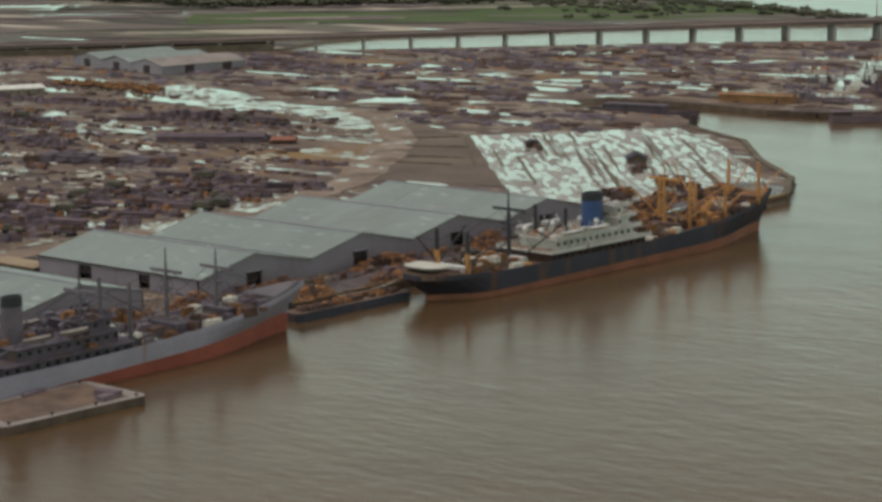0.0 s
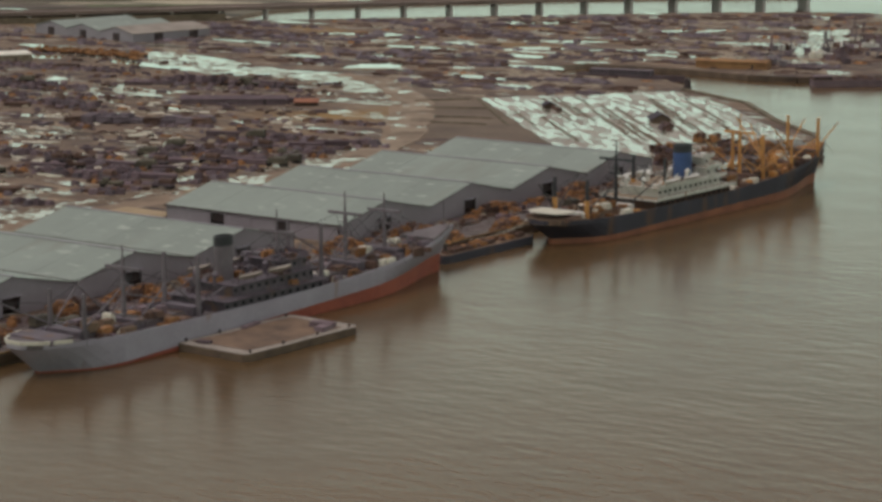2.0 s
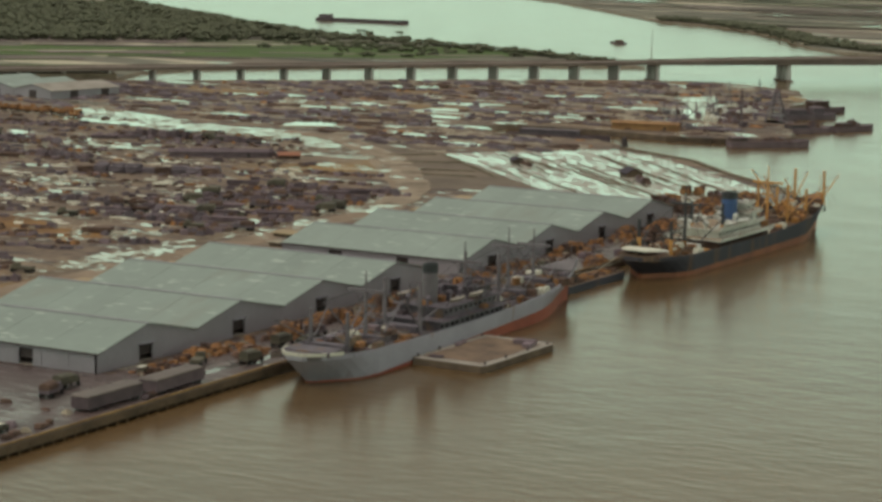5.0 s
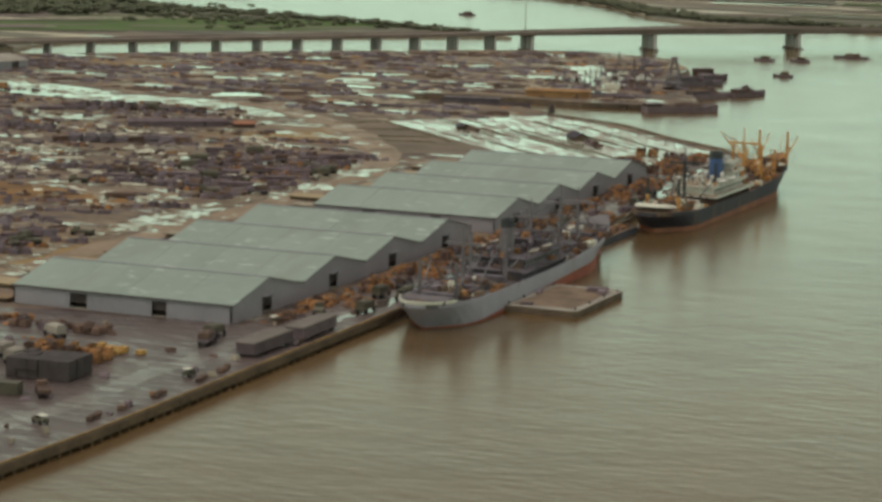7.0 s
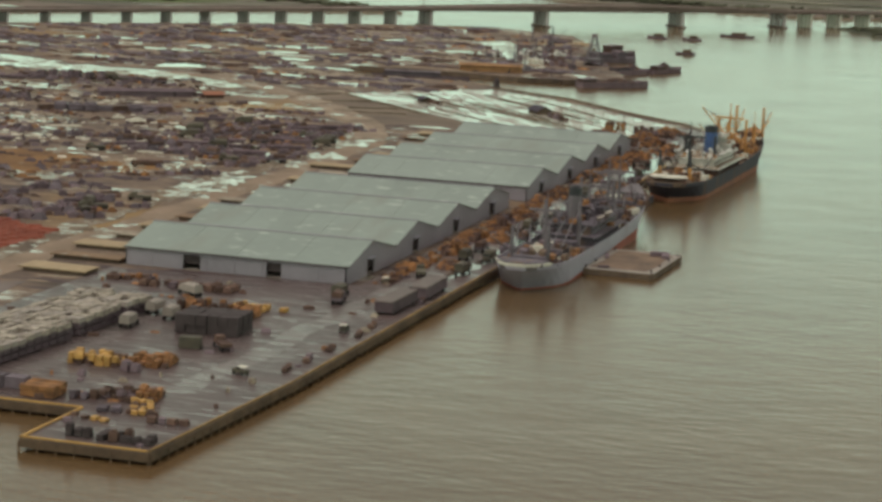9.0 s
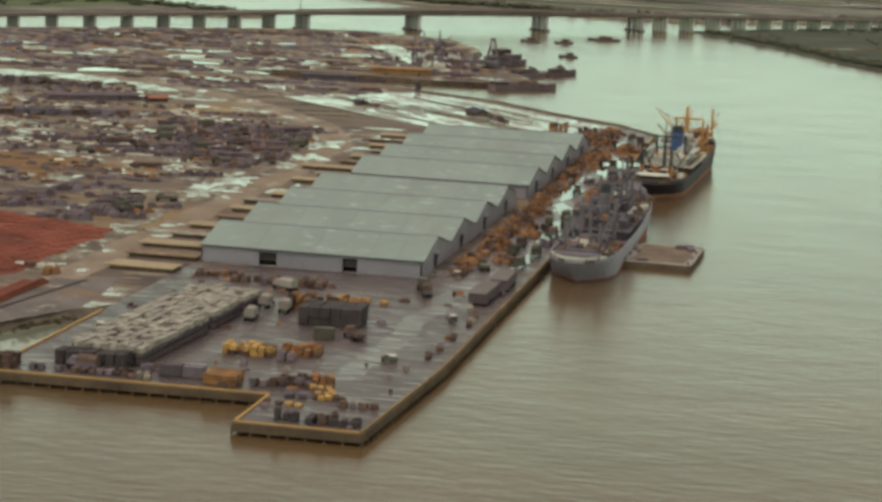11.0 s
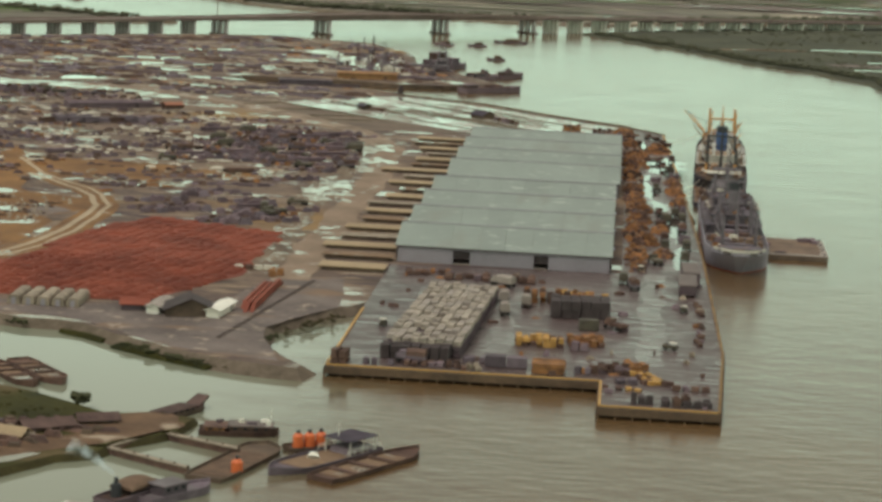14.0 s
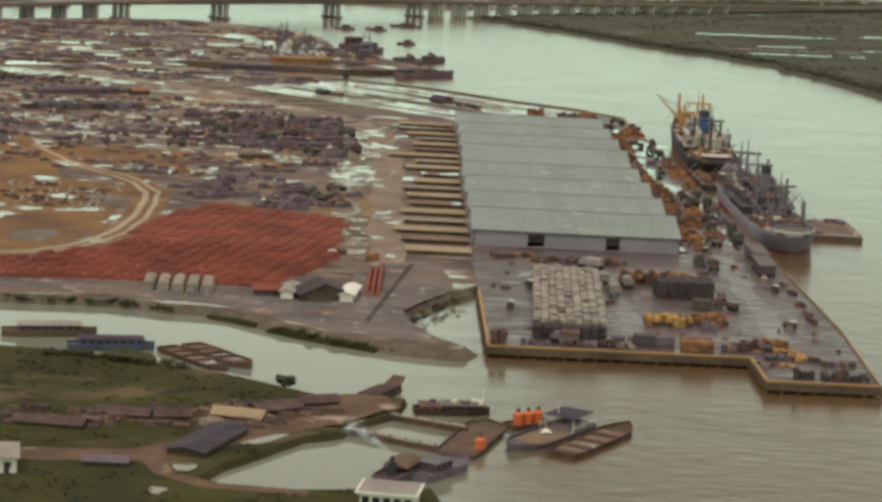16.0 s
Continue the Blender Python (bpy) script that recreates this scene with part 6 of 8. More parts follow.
def lot(x, y, turn, table):
    if open_ground((x, y)):
        copy_thing(LOTS[table[rng.randrange(len(table))]], pose(x, y, LAND + 0.01, 0, 0, turn))


for poly in CLUSTERS:
    for iy in range(64):
        for ix in range(40):
            x, y = -400 + ix * 9.3 + rng.uniform(-2.2, 2.2) + (iy % 2) * 4.0, 20 + iy * 6.4 + rng.uniform(-1.3, 1.3)
            if not inside((x, y), poly) or rng.random() < 0.10:
                continue
            if rng.random() < 0.16:
                park(rng.choice(TRUCKS), x + 3, y, ANG + 90 + rng.uniform(-12, 12))
            else:
                lot(x, y, ANG + rng.uniform(-12, 12), (0, 0, 1, 2, 2, 2, 3, 4, 5, 7))
for xa, ya, xb, yb, deep, table in ((-232, 224, -200, 206, 2, (0, 1, 2)), (-186, 203, -164, 210, 2, (0, 2)), (-136, 112, -124, 117, 1, (2,)), (-130, 90, -117, 96, 2, (0, 2)), (-110, 139, -98, 138, 2, (0, 2)),
                                    (-425, 454, -364, 453, 3, (3,)), (-160, 318, -122, 322, 2, (2, 5)), (-140, 298, -118, 300, 1, (3, 5)), (-172, 96, -152, 99, 2, (2, 5)), (-320, 300, -250, 306, 2, (0, 1, 2)), (-290, 200, -240, 196, 1, (2, 3)), (-420, 395, -330, 400, 2, (0, 2, 4)), (-205, 130, -190, 136, 1, (5,))):
    d = Vector((xb - xa, yb - ya))
    n, turn = max(1, int(d.length / 8.6)), math.degrees(math.atan2(d.y, d.x))
    for j in range(deep):
        for k in range(n):
            p = Vector((xa, ya)) + d * ((k + 0.05 * rng.random()) / n) + Vector((-d.y, d.x)).normalized() * (j * 3.6)
            lot(p.x, p.y, turn + rng.uniform(-3, 3), table)
for k in range(240):
    x, y = rng.uniform(-380, -96), rng.uniform(62, 420)
    if inside((x, y), YARD) and open_ground((x, y)) and noise.noise((x / 40, y / 22, 4.4)) > 0.12 and not any(inside((x, y), p) for p in CLUSTERS):
        lot(x, y, ANG + rng.uniform(-20, 20), (2, 2, 3, 4, 5, 5, 6, 7))


cargo("tarpaulin_row", "crate_slate", -204, 284, LAND + 0.02, (9, 2), (6.4, 5.0, 2.6), (5.6, 4.6), 27, "long dark row of tarpaulin-covered stores in the yard", 1, "cargo stack", "covered rows in the yard", "covered_machine")
cargo("tarpaulin_row", "crate_dark", -270, 390, LAND + 0.02, (6, 1), (3.4, 4.0, 3.0), (5.6, 4.2), 2, "row of dark covered machines in the yard", 1, "cargo stack", "covered rows in the yard", "covered_machine")


def litter(name, mat, label, region, n, size, seed, z=LAND, rot=ANG, box_of=(-650, -90, 20, 860), clump=(26, 11), cut=0.05):
    """Loose goods too many to count, in clumps over a region."""
    r = random.Random(seed)
    verts, faces = [], []
    made, tries = 0, 0
    while made < n and tries < n * 30:
        tries += 1
        x, y = r.uniform(box_of[0], box_of[1]), r.uniform(box_of[2], box_of[3])
        if not inside((x, y), region) or not open_ground((x, y)):
            continue
        if noise.noise((x / clump[0], y / clump[1], seed * 1.37)) < cut:
            continue
        made += 1
        sx, sy, sz = size[0] * r.uniform(0.3, 1.6), size[1] * r.uniform(0.4, 1.5), size[2] * r.uniform(0.3, 1.5)
        a, k, b0 = radians(rot + r.gauss(0, 14)), r.uniform(0.35, 1.0), len(verts)
        for zz, q in ((0, 1.0), (sz, k)):
            for px, py in ((-0.5, -0.5), (0.5, -0.5), (0.5, 0.5), (-0.5, 0.5)):
                px, py = px * sx * q * r.uniform(0.8, 1.2), py * sy * q * r.uniform(0.8, 1.2)
                verts.append((x + px * math.cos(a) - py * math.sin(a), y + px * math.sin(a) + py * math.cos(a), z + zz))
        faces += [(b0 + 4, b0 + 5, b0 + 6, b0 + 7), (b0, b0 + 1, b0 + 5, b0 + 4), (b0 + 1, b0 + 2, b0 + 6, b0 + 5), (b0 + 2, b0 + 3, b0 + 7, b0 + 6), (b0 + 3, b0, b0 + 4, b0 + 7)]
    me = bpy.data.meshes.new("mesh")
    me.from_pydata(verts, [], faces)
    me.materials.append(M[mat])
    return tagged(new(name, me), label, "goods", kind="stuff")


litter("yard_goods", "crate_brown", "scattered brown crates and scrap over the yard", YARD, 900, (3.0, 1.7, 0.6), 1, cut=0.1)
litter("yard_goods", "crate_dark", "scattered dark machines and tarpaulins over the yard", YARD, 800, (3.2, 1.8, 0.8), 2, cut=0.15)
litter("yard_goods", "crate_orange", "scattered orange-brown crates over the yard", YARD, 260, (2.6, 1.6, 0.6), 3, cut=0.2)
litter("yard_goods", "crate_slate", "scattered slate-grey cases over the yard", YARD, 300, (2.8, 1.8, 0.8), 4, cut=0.15)
litter("yard_goods", "crate_pale", "scattered pale boards and sacks over the yard", YARD, 600, (1.8, 1.5, 0.6), 5, cut=0.2)
litter("far_goods", "crate_brown", "far rows of brown stores beyond the mud flat", NORTH, 600, (7.0, 3.0, 0.7), 6, rot=8, clump=(70, 16))
litter("far_goods", "crate_dark", "far rows of dark stores beyond the mud flat", NORTH, 440, (7.0, 3.0, 0.8), 7, rot=8, clump=(70, 16), cut=0.12)
litter("far_goods", "crate_slate", "far slate-grey stores beyond the mud flat", NORTH, 400, (5.0, 3.0, 1.2), 27, rot=8, clump=(60, 16), cut=0.12)
litter("far_goods", "crate_orange", "far orange-brown stores beyond the mud flat", NORTH, 70, (4.0, 2.4, 0.7), 8, rot=8, clump=(50, 14), cut=0.2)
litter("far_goods", "crate_pale", "far pale heaps beyond the mud flat", NORTH, 800, (6.0, 3.0, 0.4), 9, rot=8, clump=(60, 14), cut=0.2)
litter("yard_goods", "canvas", "long pale boards and dunnage between the cargo rows", YARD, 260, (3.4, 0.8, 0.4), 15, box_of=(-250, -100, 150, 330), clump=(24, 9), cut=0.0)
DOTS = [(-192, 8), (-164, 12), (-160, 60), (-195, 66)]
tent_rng = random.Random(21)
bm = bmesh.new()
for iy in range(7):
    for ix in range(13):
        x, y = -197 + ix * 2.9 + tent_rng.uniform(-0.9, 0.9) + iy, 60 - iy * 7 + tent_rng.uniform(-1.2, 1.2)
        if inside((x, y), DOTS) and tent_rng.random() < 0.62:
            box(bm, (x, y, LAND + 0.4), (tent_rng.uniform(0.6, 1.5), tent_rng.uniform(0.8, 1.6), 0.9), tent_rng.uniform(-20, 20), 0.5)
tagged(thing("sand_heaps", bm, "crate_pale", "rows of small pale tents on the bare sandy ground", "goods"), kind="stuff")
litter("sand_heaps", "crate_brown", "small heaps on the bare sandy ground", DOTS, 70, (2.0, 1.4, 0.5), 22, box_of=(-200, -155, 0, 70), clump=(30, 5))
APRON = [(4, -14), (9.5, -14), (9.5, 300), (3, 284)]
PIER = [(-55, -154), (0, -154), (1, -177), (21, -177), (23, -20), (-55, -27)]
for k, (mt, n) in enumerate((("crate_orange", 160), ("crate_brown", 110), ("crate_dark", 40), ("crate_pale", 60))):
    litter("quay_goods", mt, "small loose crates and dunnage on the apron", APRON, n, (1.5, 1.2, 0.9), 61 + k, DECK + 0.01, 80, (3, 23, -20, 345), (8, 10), 0.0)
for k, (mt, n) in enumerate((("crate_orange", 14), ("crate_brown", 26), ("crate_dark", 18), ("crate_pale", 8))):
    litter("quay_goods", mt, "small loose crates and dunnage on the pier", PIER, n, (1.6, 1.1, 0.7), 71 + k, DECK + 0.01, 10, (-56, 24, -180, -20), (12, 8), 0.1)

# rows of rusty red steel
patch("red_ground", uneven(REDS, 6, 1.5, 33), LAND + 0.09, "red", "rust-red stained ground under the steel rows", "ground", 0.12)
steel = base("steel_stockpile", "long rows of rusty red steel bundles on the ground", "steel", pose(0, 0, 0))
bmm = []
for k in range(4):
    bm = bmesh.new()
    box(bm, (0, 0, 0.3), (3.8 + 0.4 * k, 1.9, 0.5 + 0.1 * k), 0, 0.8)
    box(bm, (0.3, 0.1, 0.6 + 0.1 * k), (2.8, 0.9, 0.25), 3 * k, 0.8)
    bmm.append(mesh_of(bm, "red"))
rest = bmesh.new()
made = 0
r2 = random.Random(5)
for row in range(48):
    for col in range(36):
        x, y = -232 + col * 4.1 + row * 0.6 + r2.uniform(-0.6, 0.6), -100 + row * 2.95 + r2.uniform(-0.3, 0.3)
        if not inside((x, y), REDS) or r2.random() < 0.10:
            continue
        if made < 300 and y < -40 and x > -170:
            o = new("steel_billet", r2.choice(bmm))
            o.location, o.rotation_euler, o.parent = (x, y, LAND + 0.1), (0, 0, radians(14 + r2.uniform(-8, 8))), steel
            made += 1
        else:
            box(rest, (x, y, LAND + 0.35), (4.0, 1.8, 0.55), 14 + r2.uniform(-8, 8), 0.8)
tagged(part("far_steel", rest, "red", steel), kind="stuff")

# arched huts, sheds and steelwork beside the creek
for k in range(5):
    ob = base("arched_hut", "pale round-shouldered sheet metal hut", "hut", pose(-134.5 + k * 3.4, -104, LAND + 0.06, 0, 0, 2), "arched huts beside the creek")
    bm = bmesh.new()
    rows = []
    for y in (-6.5, 0, 6.5):
        rows.append([(1.45 * math.copysign(abs(math.cos(math.pi * a / 8)) ** 0.5, math.cos(math.pi * a / 8)), y, 2.1 * math.sin(math.pi * a / 8) ** 0.6 if 0 < a < 8 else 0.0) for a in range(9)])
    v = loft(bm, rows)
    bm.faces.new(v[0])
    bm.faces.new(v[-1][::-1])
    part("shell", bm, "crate_pale", ob)
    bm = bmesh.new()
    box(bm, (0, -6.55, 0.75), (1.0, 0.12, 1.5))
    part("door", bm, "shed_wall", ob)


def gabled(name, x, y, rz, w, d, h, rise, wall, roof, label, z, cat="house", win=0):
    """A small gabled building, ridge along its length."""
    ob = base(name, label, cat, pose(x, y, z, 0, 0, rz))
    bm = bmesh.new()
    box(bm, (0, 0, h / 2), (w, d, h))
    for sx in (-1, 1):
        a = [bm.verts.new(p) for p in ((sx * w / 2, -d / 2, h), (sx * w / 2, d / 2, h), (sx * w / 2, 0, h + rise))]
        bm.faces.new(a)
    body = part("wall", bm, wall, ob)
    for s in (-1, 1):
        bm = bmesh.new()
        cs = [(-w / 2 - 0.5, s * (d / 2 + 0.6), h - 0.15), (w / 2 + 0.5, s * (d / 2 + 0.6), h - 0.15), (w / 2 + 0.5, 0, h + rise + 0.1), (-w / 2 - 0.5, 0, h + rise + 0.1)]
        slab(bm, cs, 0.15)
        part("roof_slope", bm, roof, ob)
    for k in range(win):
        bm = bmesh.new()
        box(bm, (-w / 2 + w * (k + 0.5) / win, -d / 2 - 0.02, h * 0.5), (0.9, 0.12, 0.9))
        part("window", bm, "glass", body)
    bm = bmesh.new()
    dh = min(1.9, h * 0.88)
    box(bm, (w * 0.3, -d / 2 - 0.03, dh / 2), (0.9, 0.12, dh))
    part("door", bm, "dark", ob)
    return ob


gabled("store_hut", -94, -109, 104, 8.5, 11.5, 1.7, 2.4, "timber", "dark", "dark gabled barn-like hut on the gravel beside the creek", LAND + 0.05, "hut")
gabled("store_hut", -107, -107, 8, 6, 4.5, 1.6, 0.8, "crate_dark", "red", "low hut with rust-red roof beside the creek", LAND + 0.05, "hut")
gabled("store_hut", -101.6, -106, 86, 12, 2.8, 1.8, 0.4, "plaster", "concrete", "long narrow white hut beside the creek", LAND + 0.05, "hut")
gabled("store_hut", -87.6, -106, 84, 13, 3.0, 1.9, 0.4, "plaster", "plaster", "long narrow white hut beside the creek", LAND + 0.05, "hut")
cargo("crate_block", "crate_orange", -83, -52, LAND + 0.07, (2, 2), (1.8, 1.8, 1.6), (2.0, 2.0), 10, "orange drums and cases on the gravel", 1, "crates", "cargo on the gravel")
cargo("crate_block", "canvas", -90, -44, LAND + 0.07, (4, 1), (2.2, 1.8, 1.0), (2.5, 2.0), 20, "pale covered cases on the gravel", 1, "crates", "cargo on the gravel")
pipe = base("red_girder_row", "row of long rusty red girders on the gravel", "girders", pose(-82, -83, LAND + 0.06, 0, 0, -1))
for k in range(3):
    bm = bmesh.new()
    box(bm, ((k - 1) * 1.3, random.uniform(-2, 2), 0.8), (1.0, 34 + 4 * k, 1.6), 0, 0.8)
    part("girder", bm, "red", pipe)
rail = base("rail_track", "narrow rails on sleepers across the gravel", "rails", pose(0, 0, 0))
for k in range(46):
    p = Vector((-83, -135)).lerp(Vector((-73, -56)), k / 45)
    bm = bmesh.new()
    box(bm, (p.x, p.y, LAND + 0.10), (1.3, 0.22, 0.1), 82.8 - 90)
    part("sleeper", bm, "timber", rail)
for s in (-0.38, 0.38):
    bm = bmesh.new()
    tube(bm, (-83 + s, -135 - s * 0.13, LAND + 0.2), (-73 + s, -56 - s * 0.13, LAND + 0.2), 0.07, 0.07, 6)
    part("rail", bm, "dark", rail)

# long warehouse and stores at the back of the yard
for k, roof in enumerate(("roof", "roof", "concrete")):
    wh = gabled("back_warehouse", -458 + (k - 1) * 26.4, 535 - (k - 1) * 4.3, 81, 46, 26.4, 4.2, 2.6, "shed_wall", roof, "long low grey warehouse at the back of the yard", LAND, "warehouse")
    # solid dark panels mark the doorways; the walls have no openings
    for px, py, sx, sy in ((-23.1, 0, 0.3, 5.0),) + (((-8, -13.3, 5.0, 0.3), (13, -13.3, 5.0, 0.3)) if k == 2 else ()):
        bm = bmesh.new()
        box(bm, (px, py, 1.9), (sx, sy, 3.8))
        part("door", bm, "dark", wh, "dark panel in place of a doorway")
gabled("pale_store", -412.6, 404.6, 64, 36, 19, 3.2, 0.7, "crate_pale", "plaster", "low store with a pale flat roof in the yard", LAND, "store")
gabled("long_store", -214.5, 344, 35, 38, 6.5, 2.3, 0.8, "crate_dark", "crate_dark", "long low dark store shed in the yard", LAND, "store")
gabled("yard_hut", -189.5, 355, 35, 8, 5, 1.7, 0.8, "crate_brown", "boot_rust", "small hut with a rust-red roof in the yard", LAND, "hut")
digger = truck_model("crate_orange", None, "orange-yellow works lorry with an open bed", "works lorries in the yard")
for k in range(20):
    park(digger, -424 + (k % 10) * 6.2 + rng.uniform(-1.6, 1.6), 447 + (k // 10) * 8 + rng.uniform(-2.5, 2.5), 90 + rng.uniform(-40, 40))
gabled("yard_store", -129, 557, 14, 30, 7, 3.2, 0.6, "store_ochre", "store_ochre", "long orange-brown store on the far wharf", LAND, "store")
gabled("field_shelter", -112, 396, -45, 5, 4, 1.6, 0.8, "timber", "slate_roof", "small dark shelter on the mud flat", LAND + 0.1, "shelter")
gabled("field_shelter", -59, 384, -50, 9, 6, 1.6, 1.6, "timber", "slate_roof", "small dark open shelter on the mud flat", LAND + 0.1, "shelter")
for x, y in ((-106, 392), (-50, 374), (-46, 366)):
    cargo("crate_block", "crate_brown", x, y, LAND + 0.12, (4, 1), (1.8, 2.0, 1.3), (2.1, 2.2), -40, "brown machines on the mud flat", 1, "crates", "machines on the mud flat")
bm = bmesh.new()
for k in range(24):
    p = Vector((19, 351)).lerp(Vector((-104, 475)), k / 23)
    tube(bm, (p.x - 2.4, p.y - 2.0, LAND), (p.x - 2.4, p.y - 2.0, LAND + 0.9 + 0.4 * (k % 3)), 0.14, 0.12, 5)
tagged(thing("bund_posts", bm, "timber", "short timber posts along the bund", "posts"), kind="stuff")
bm = bmesh.new()
tube(bm, (-104, 478, LAND), (-104, 478, LAND + 3.6), 1.6, 1.2, 10)
tube(bm, (-104, 478, LAND + 3.6), (-104, 478, LAND + 4.6), 1.2, 0.3, 10)
thing("water_tank", bm, "dark", "small dark round tank at the corner of the bund", "tank")


# ---- boats ----
def boat(name, x, y, rz, L, W, h, mat, deck, label, cabin=None, bow=0.28, cat="boat", z=0.0):
    """A simple boat or barge, bow on +y, with optional cabins (y, length, width, height, wall, roof)."""
    ob = base(name, label, cat, pose(x, y, z, 0, 0, rz))
    rings, n = [], 14
    for i in range(n + 1):
        s = i / n
        hb = W / 2 * (1 if s < 1 - bow else max(0.06, 1 - ((s - 1 + bow) / bow) ** 2.0))
        hb *= 0.86 + 0.14 * min(1, s / 0.12)
        zz = h + 0.5 * max(0, (s - 0.7) / 0.3) ** 2
        rings.append([(-hb, (s - 0.5) * L, zz), (-hb * 0.9, (s - 0.5) * L, -0.5), (hb * 0.9, (s - 0.5) * L, -0.5), (hb, (s - 0.5) * L, zz), (hb - 0.25, (s - 0.5) * L, zz), (hb - 0.25, (s - 0.5) * L, zz - 0.5), (-hb + 0.25, (s - 0.5) * L, zz - 0.5), (-hb + 0.25, (s - 0.5) * L, zz), (-hb, (s - 0.5) * L, zz)])
    bm = bmesh.new()
    v = loft(bm, rings)
    for e in (v[0], v[-1]):
        bm.faces.new((e[0], e[1], e[2], e[3]))
    part("hull", bm, mat, ob)
    bm = bmesh.new()
    box(bm, (0, -0.06 * L, h - 0.42), (W * 0.80, L * 0.66, 0.12))
    part("deck", bm, deck, ob)
    if "rust" in name:
        for q in (-0.27, -0.08, 0.11):
            bm = bmesh.new()
            box(bm, (0, q * L, h - 0.2), (W * 0.84, 1.0, 0.4))
            part("cross_beam", bm, mat, ob)
    for (cy, cl, cw, ch, wall, roof) in cabin or ():
        bm = bmesh.new()
        box(bm, (0, cy, h - 0.3 + ch / 2), (cw, cl, ch))
        cb = part("cabin", bm, wall, ob)
        bm = bmesh.new()
        box(bm, (0, cy, h - 0.2 + ch), (cw + 0.7, cl + 0.8, 0.22), 0, 0.96)
        part("cabin_roof", bm, roof, ob)
        for k in range(max(2, int(cl / 1.6))):
            for sx in (-1, 1):
                bm = bmesh.new()
                box(bm, (sx * (cw / 2 + 0.02), cy - cl / 2 + cl * (k + 0.5) / max(2, int(cl / 1.6)), h - 0.3 + ch * 0.6), (0.08, 0.7, min(0.55, ch * 0.35)))
                part("cabin_window", bm, "glass", cb)
    return ob


boat("moored_barge", -64.5, 541, -50.8, 36, 9, 2.8, "crate_dark", "crate_brown", "long dark barge moored at the wharf tip", [(-14, 7, 6, 1.6, "crate_brown", "crate_dark")], cat="barge")
boat("moored_barge", -73, 616, -32, 24, 8, 2.4, "crate_dark", "crate_brown", "dark barge moored off the far wharf", [(-8, 9, 6, 1.8, "crate_slate", "crate_brown")], cat="barge")
boat("moored_barge", -60, 638, -28, 25, 8, 2.4, "crate_dark", "crate_brown", "dark barge moored off the far wharf", [(-6, 6, 5, 1.6, "crate_brown", "crate_dark")], cat="barge")
boat("moored_barge", -99, 682, -40, 34, 10, 2.6, "crate_slate", "crate_dark", "slate-grey dredging barge off the far wharf", [(-6, 10, 7, 2.4, "crate_slate", "crate_dark"), (6, 6, 5, 3.4, "crate_slate", "crate_dark")], cat="barge")
boat("moored_barge", -104, 722, -30, 28, 9, 2.4, "crate_dark", "crate_brown", "dark barge beside the far wharf", [(-4, 10, 6, 4, "crate_brown", "crate_dark")], cat="barge")
boat("moored_barge", -150, 511, -79, 46, 7, 2.2, "crate_dark", "crate_slate", "long dark lighter moored in the narrow basin", [(-4, 26, 5, 2.2, "crate_slate", "crate_slate")], cat="barge")
for x, y, rz, L in ((-115, 879, 80, 13), (-94, 882, 100, 12), (-75, 933, 85, 22), (-75, 767, 95, 11), (-319, 1333, 80, 14), (-434, 1200, 80, 14)):
    boat("river_boat", x, y, rz, L, 4.2, 1.2, "crate_dark", "timber", "small dark wooden boat on the river", [(-1, L * 0.4, 3, 1.8, "thatch", "thatch")])
crane_mat = ("mast_grey", "crate_dark", "crate_slate")
for k in range(16):
    x, y = rng.uniform(-165, -98), rng.uniform(572, 745)
    if not inside((x, y), NORTH):
        continue
    ob = base("derrick_crane", "tall dark derrick crane on the far wharf", "crane", pose(x, y, LAND, 0, 0, rng.uniform(0, 360)), "cranes on the far wharf")
    h = rng.uniform(7, 13)
    bm = bmesh.new()
    for sx in (-1, 1):
        tube(bm, (sx * 1.6, 0, 0), (0, 0, h), 0.3, 0.2, 6)
    part("a_frame", bm, rng.choice(crane_mat), ob)
    bm = bmesh.new()
    tube(bm, (0, 0, 1.5), (0, h * 0.8, h * 0.85), 0.25, 0.15, 6)
    part("jib", bm, rng.choice(crane_mat), ob)
    bm = bmesh.new()
    box(bm, (0, -1.2, 1.2), (2.6, 3.0, 2.4))
    part("cab", bm, rng.choice(crane_mat), ob)
for k in range(14):
    x, y = rng.uniform(-160, -105), rng.uniform(575, 700)
    if inside((x, y), NORTH):
        cargo("crate_block", "white" if k % 2 else "canvas", x, y, LAND, (3, 1), (2.6, 2.4, 2.2), (2.9, 2.6), rng.uniform(0, 90), "pale stores on the far wharf", 1, "crates", "pale stores on the far wharf")

rig = base("pile_rig", "tall dark pile-driving rig on a barge at the far wharf", "rig", pose(-97, 636, 0))
bm = bmesh.new()
box(bm, (0, 0, 0.8), (12, 16, 2.6))
part("pontoon", bm, "crate_dark", rig)
for sx, sy in ((-1, -1), (1, -1), (1, 1), (-1, 1)):
    bm = bmesh.new()
    tube(bm, (sx * 4, sy * 4, 2), (sx * 0.8, sy * 0.8, 16), 0.5, 0.35, 6)
    part("leg", bm, "mast_grey", rig)
for zz in (5, 8.5, 12):
    bm = bmesh.new()
    w = 8 - (zz - 2) * 0.46
    box(bm, (0, 0, zz), (w, w, 0.5))
    part("platform", bm, "mast_grey", rig)
bm = bmesh.new()
box(bm, (0, 0, 16.8), (2.4, 2.4, 1.6))
part("head", bm, "crate_dark", rig)

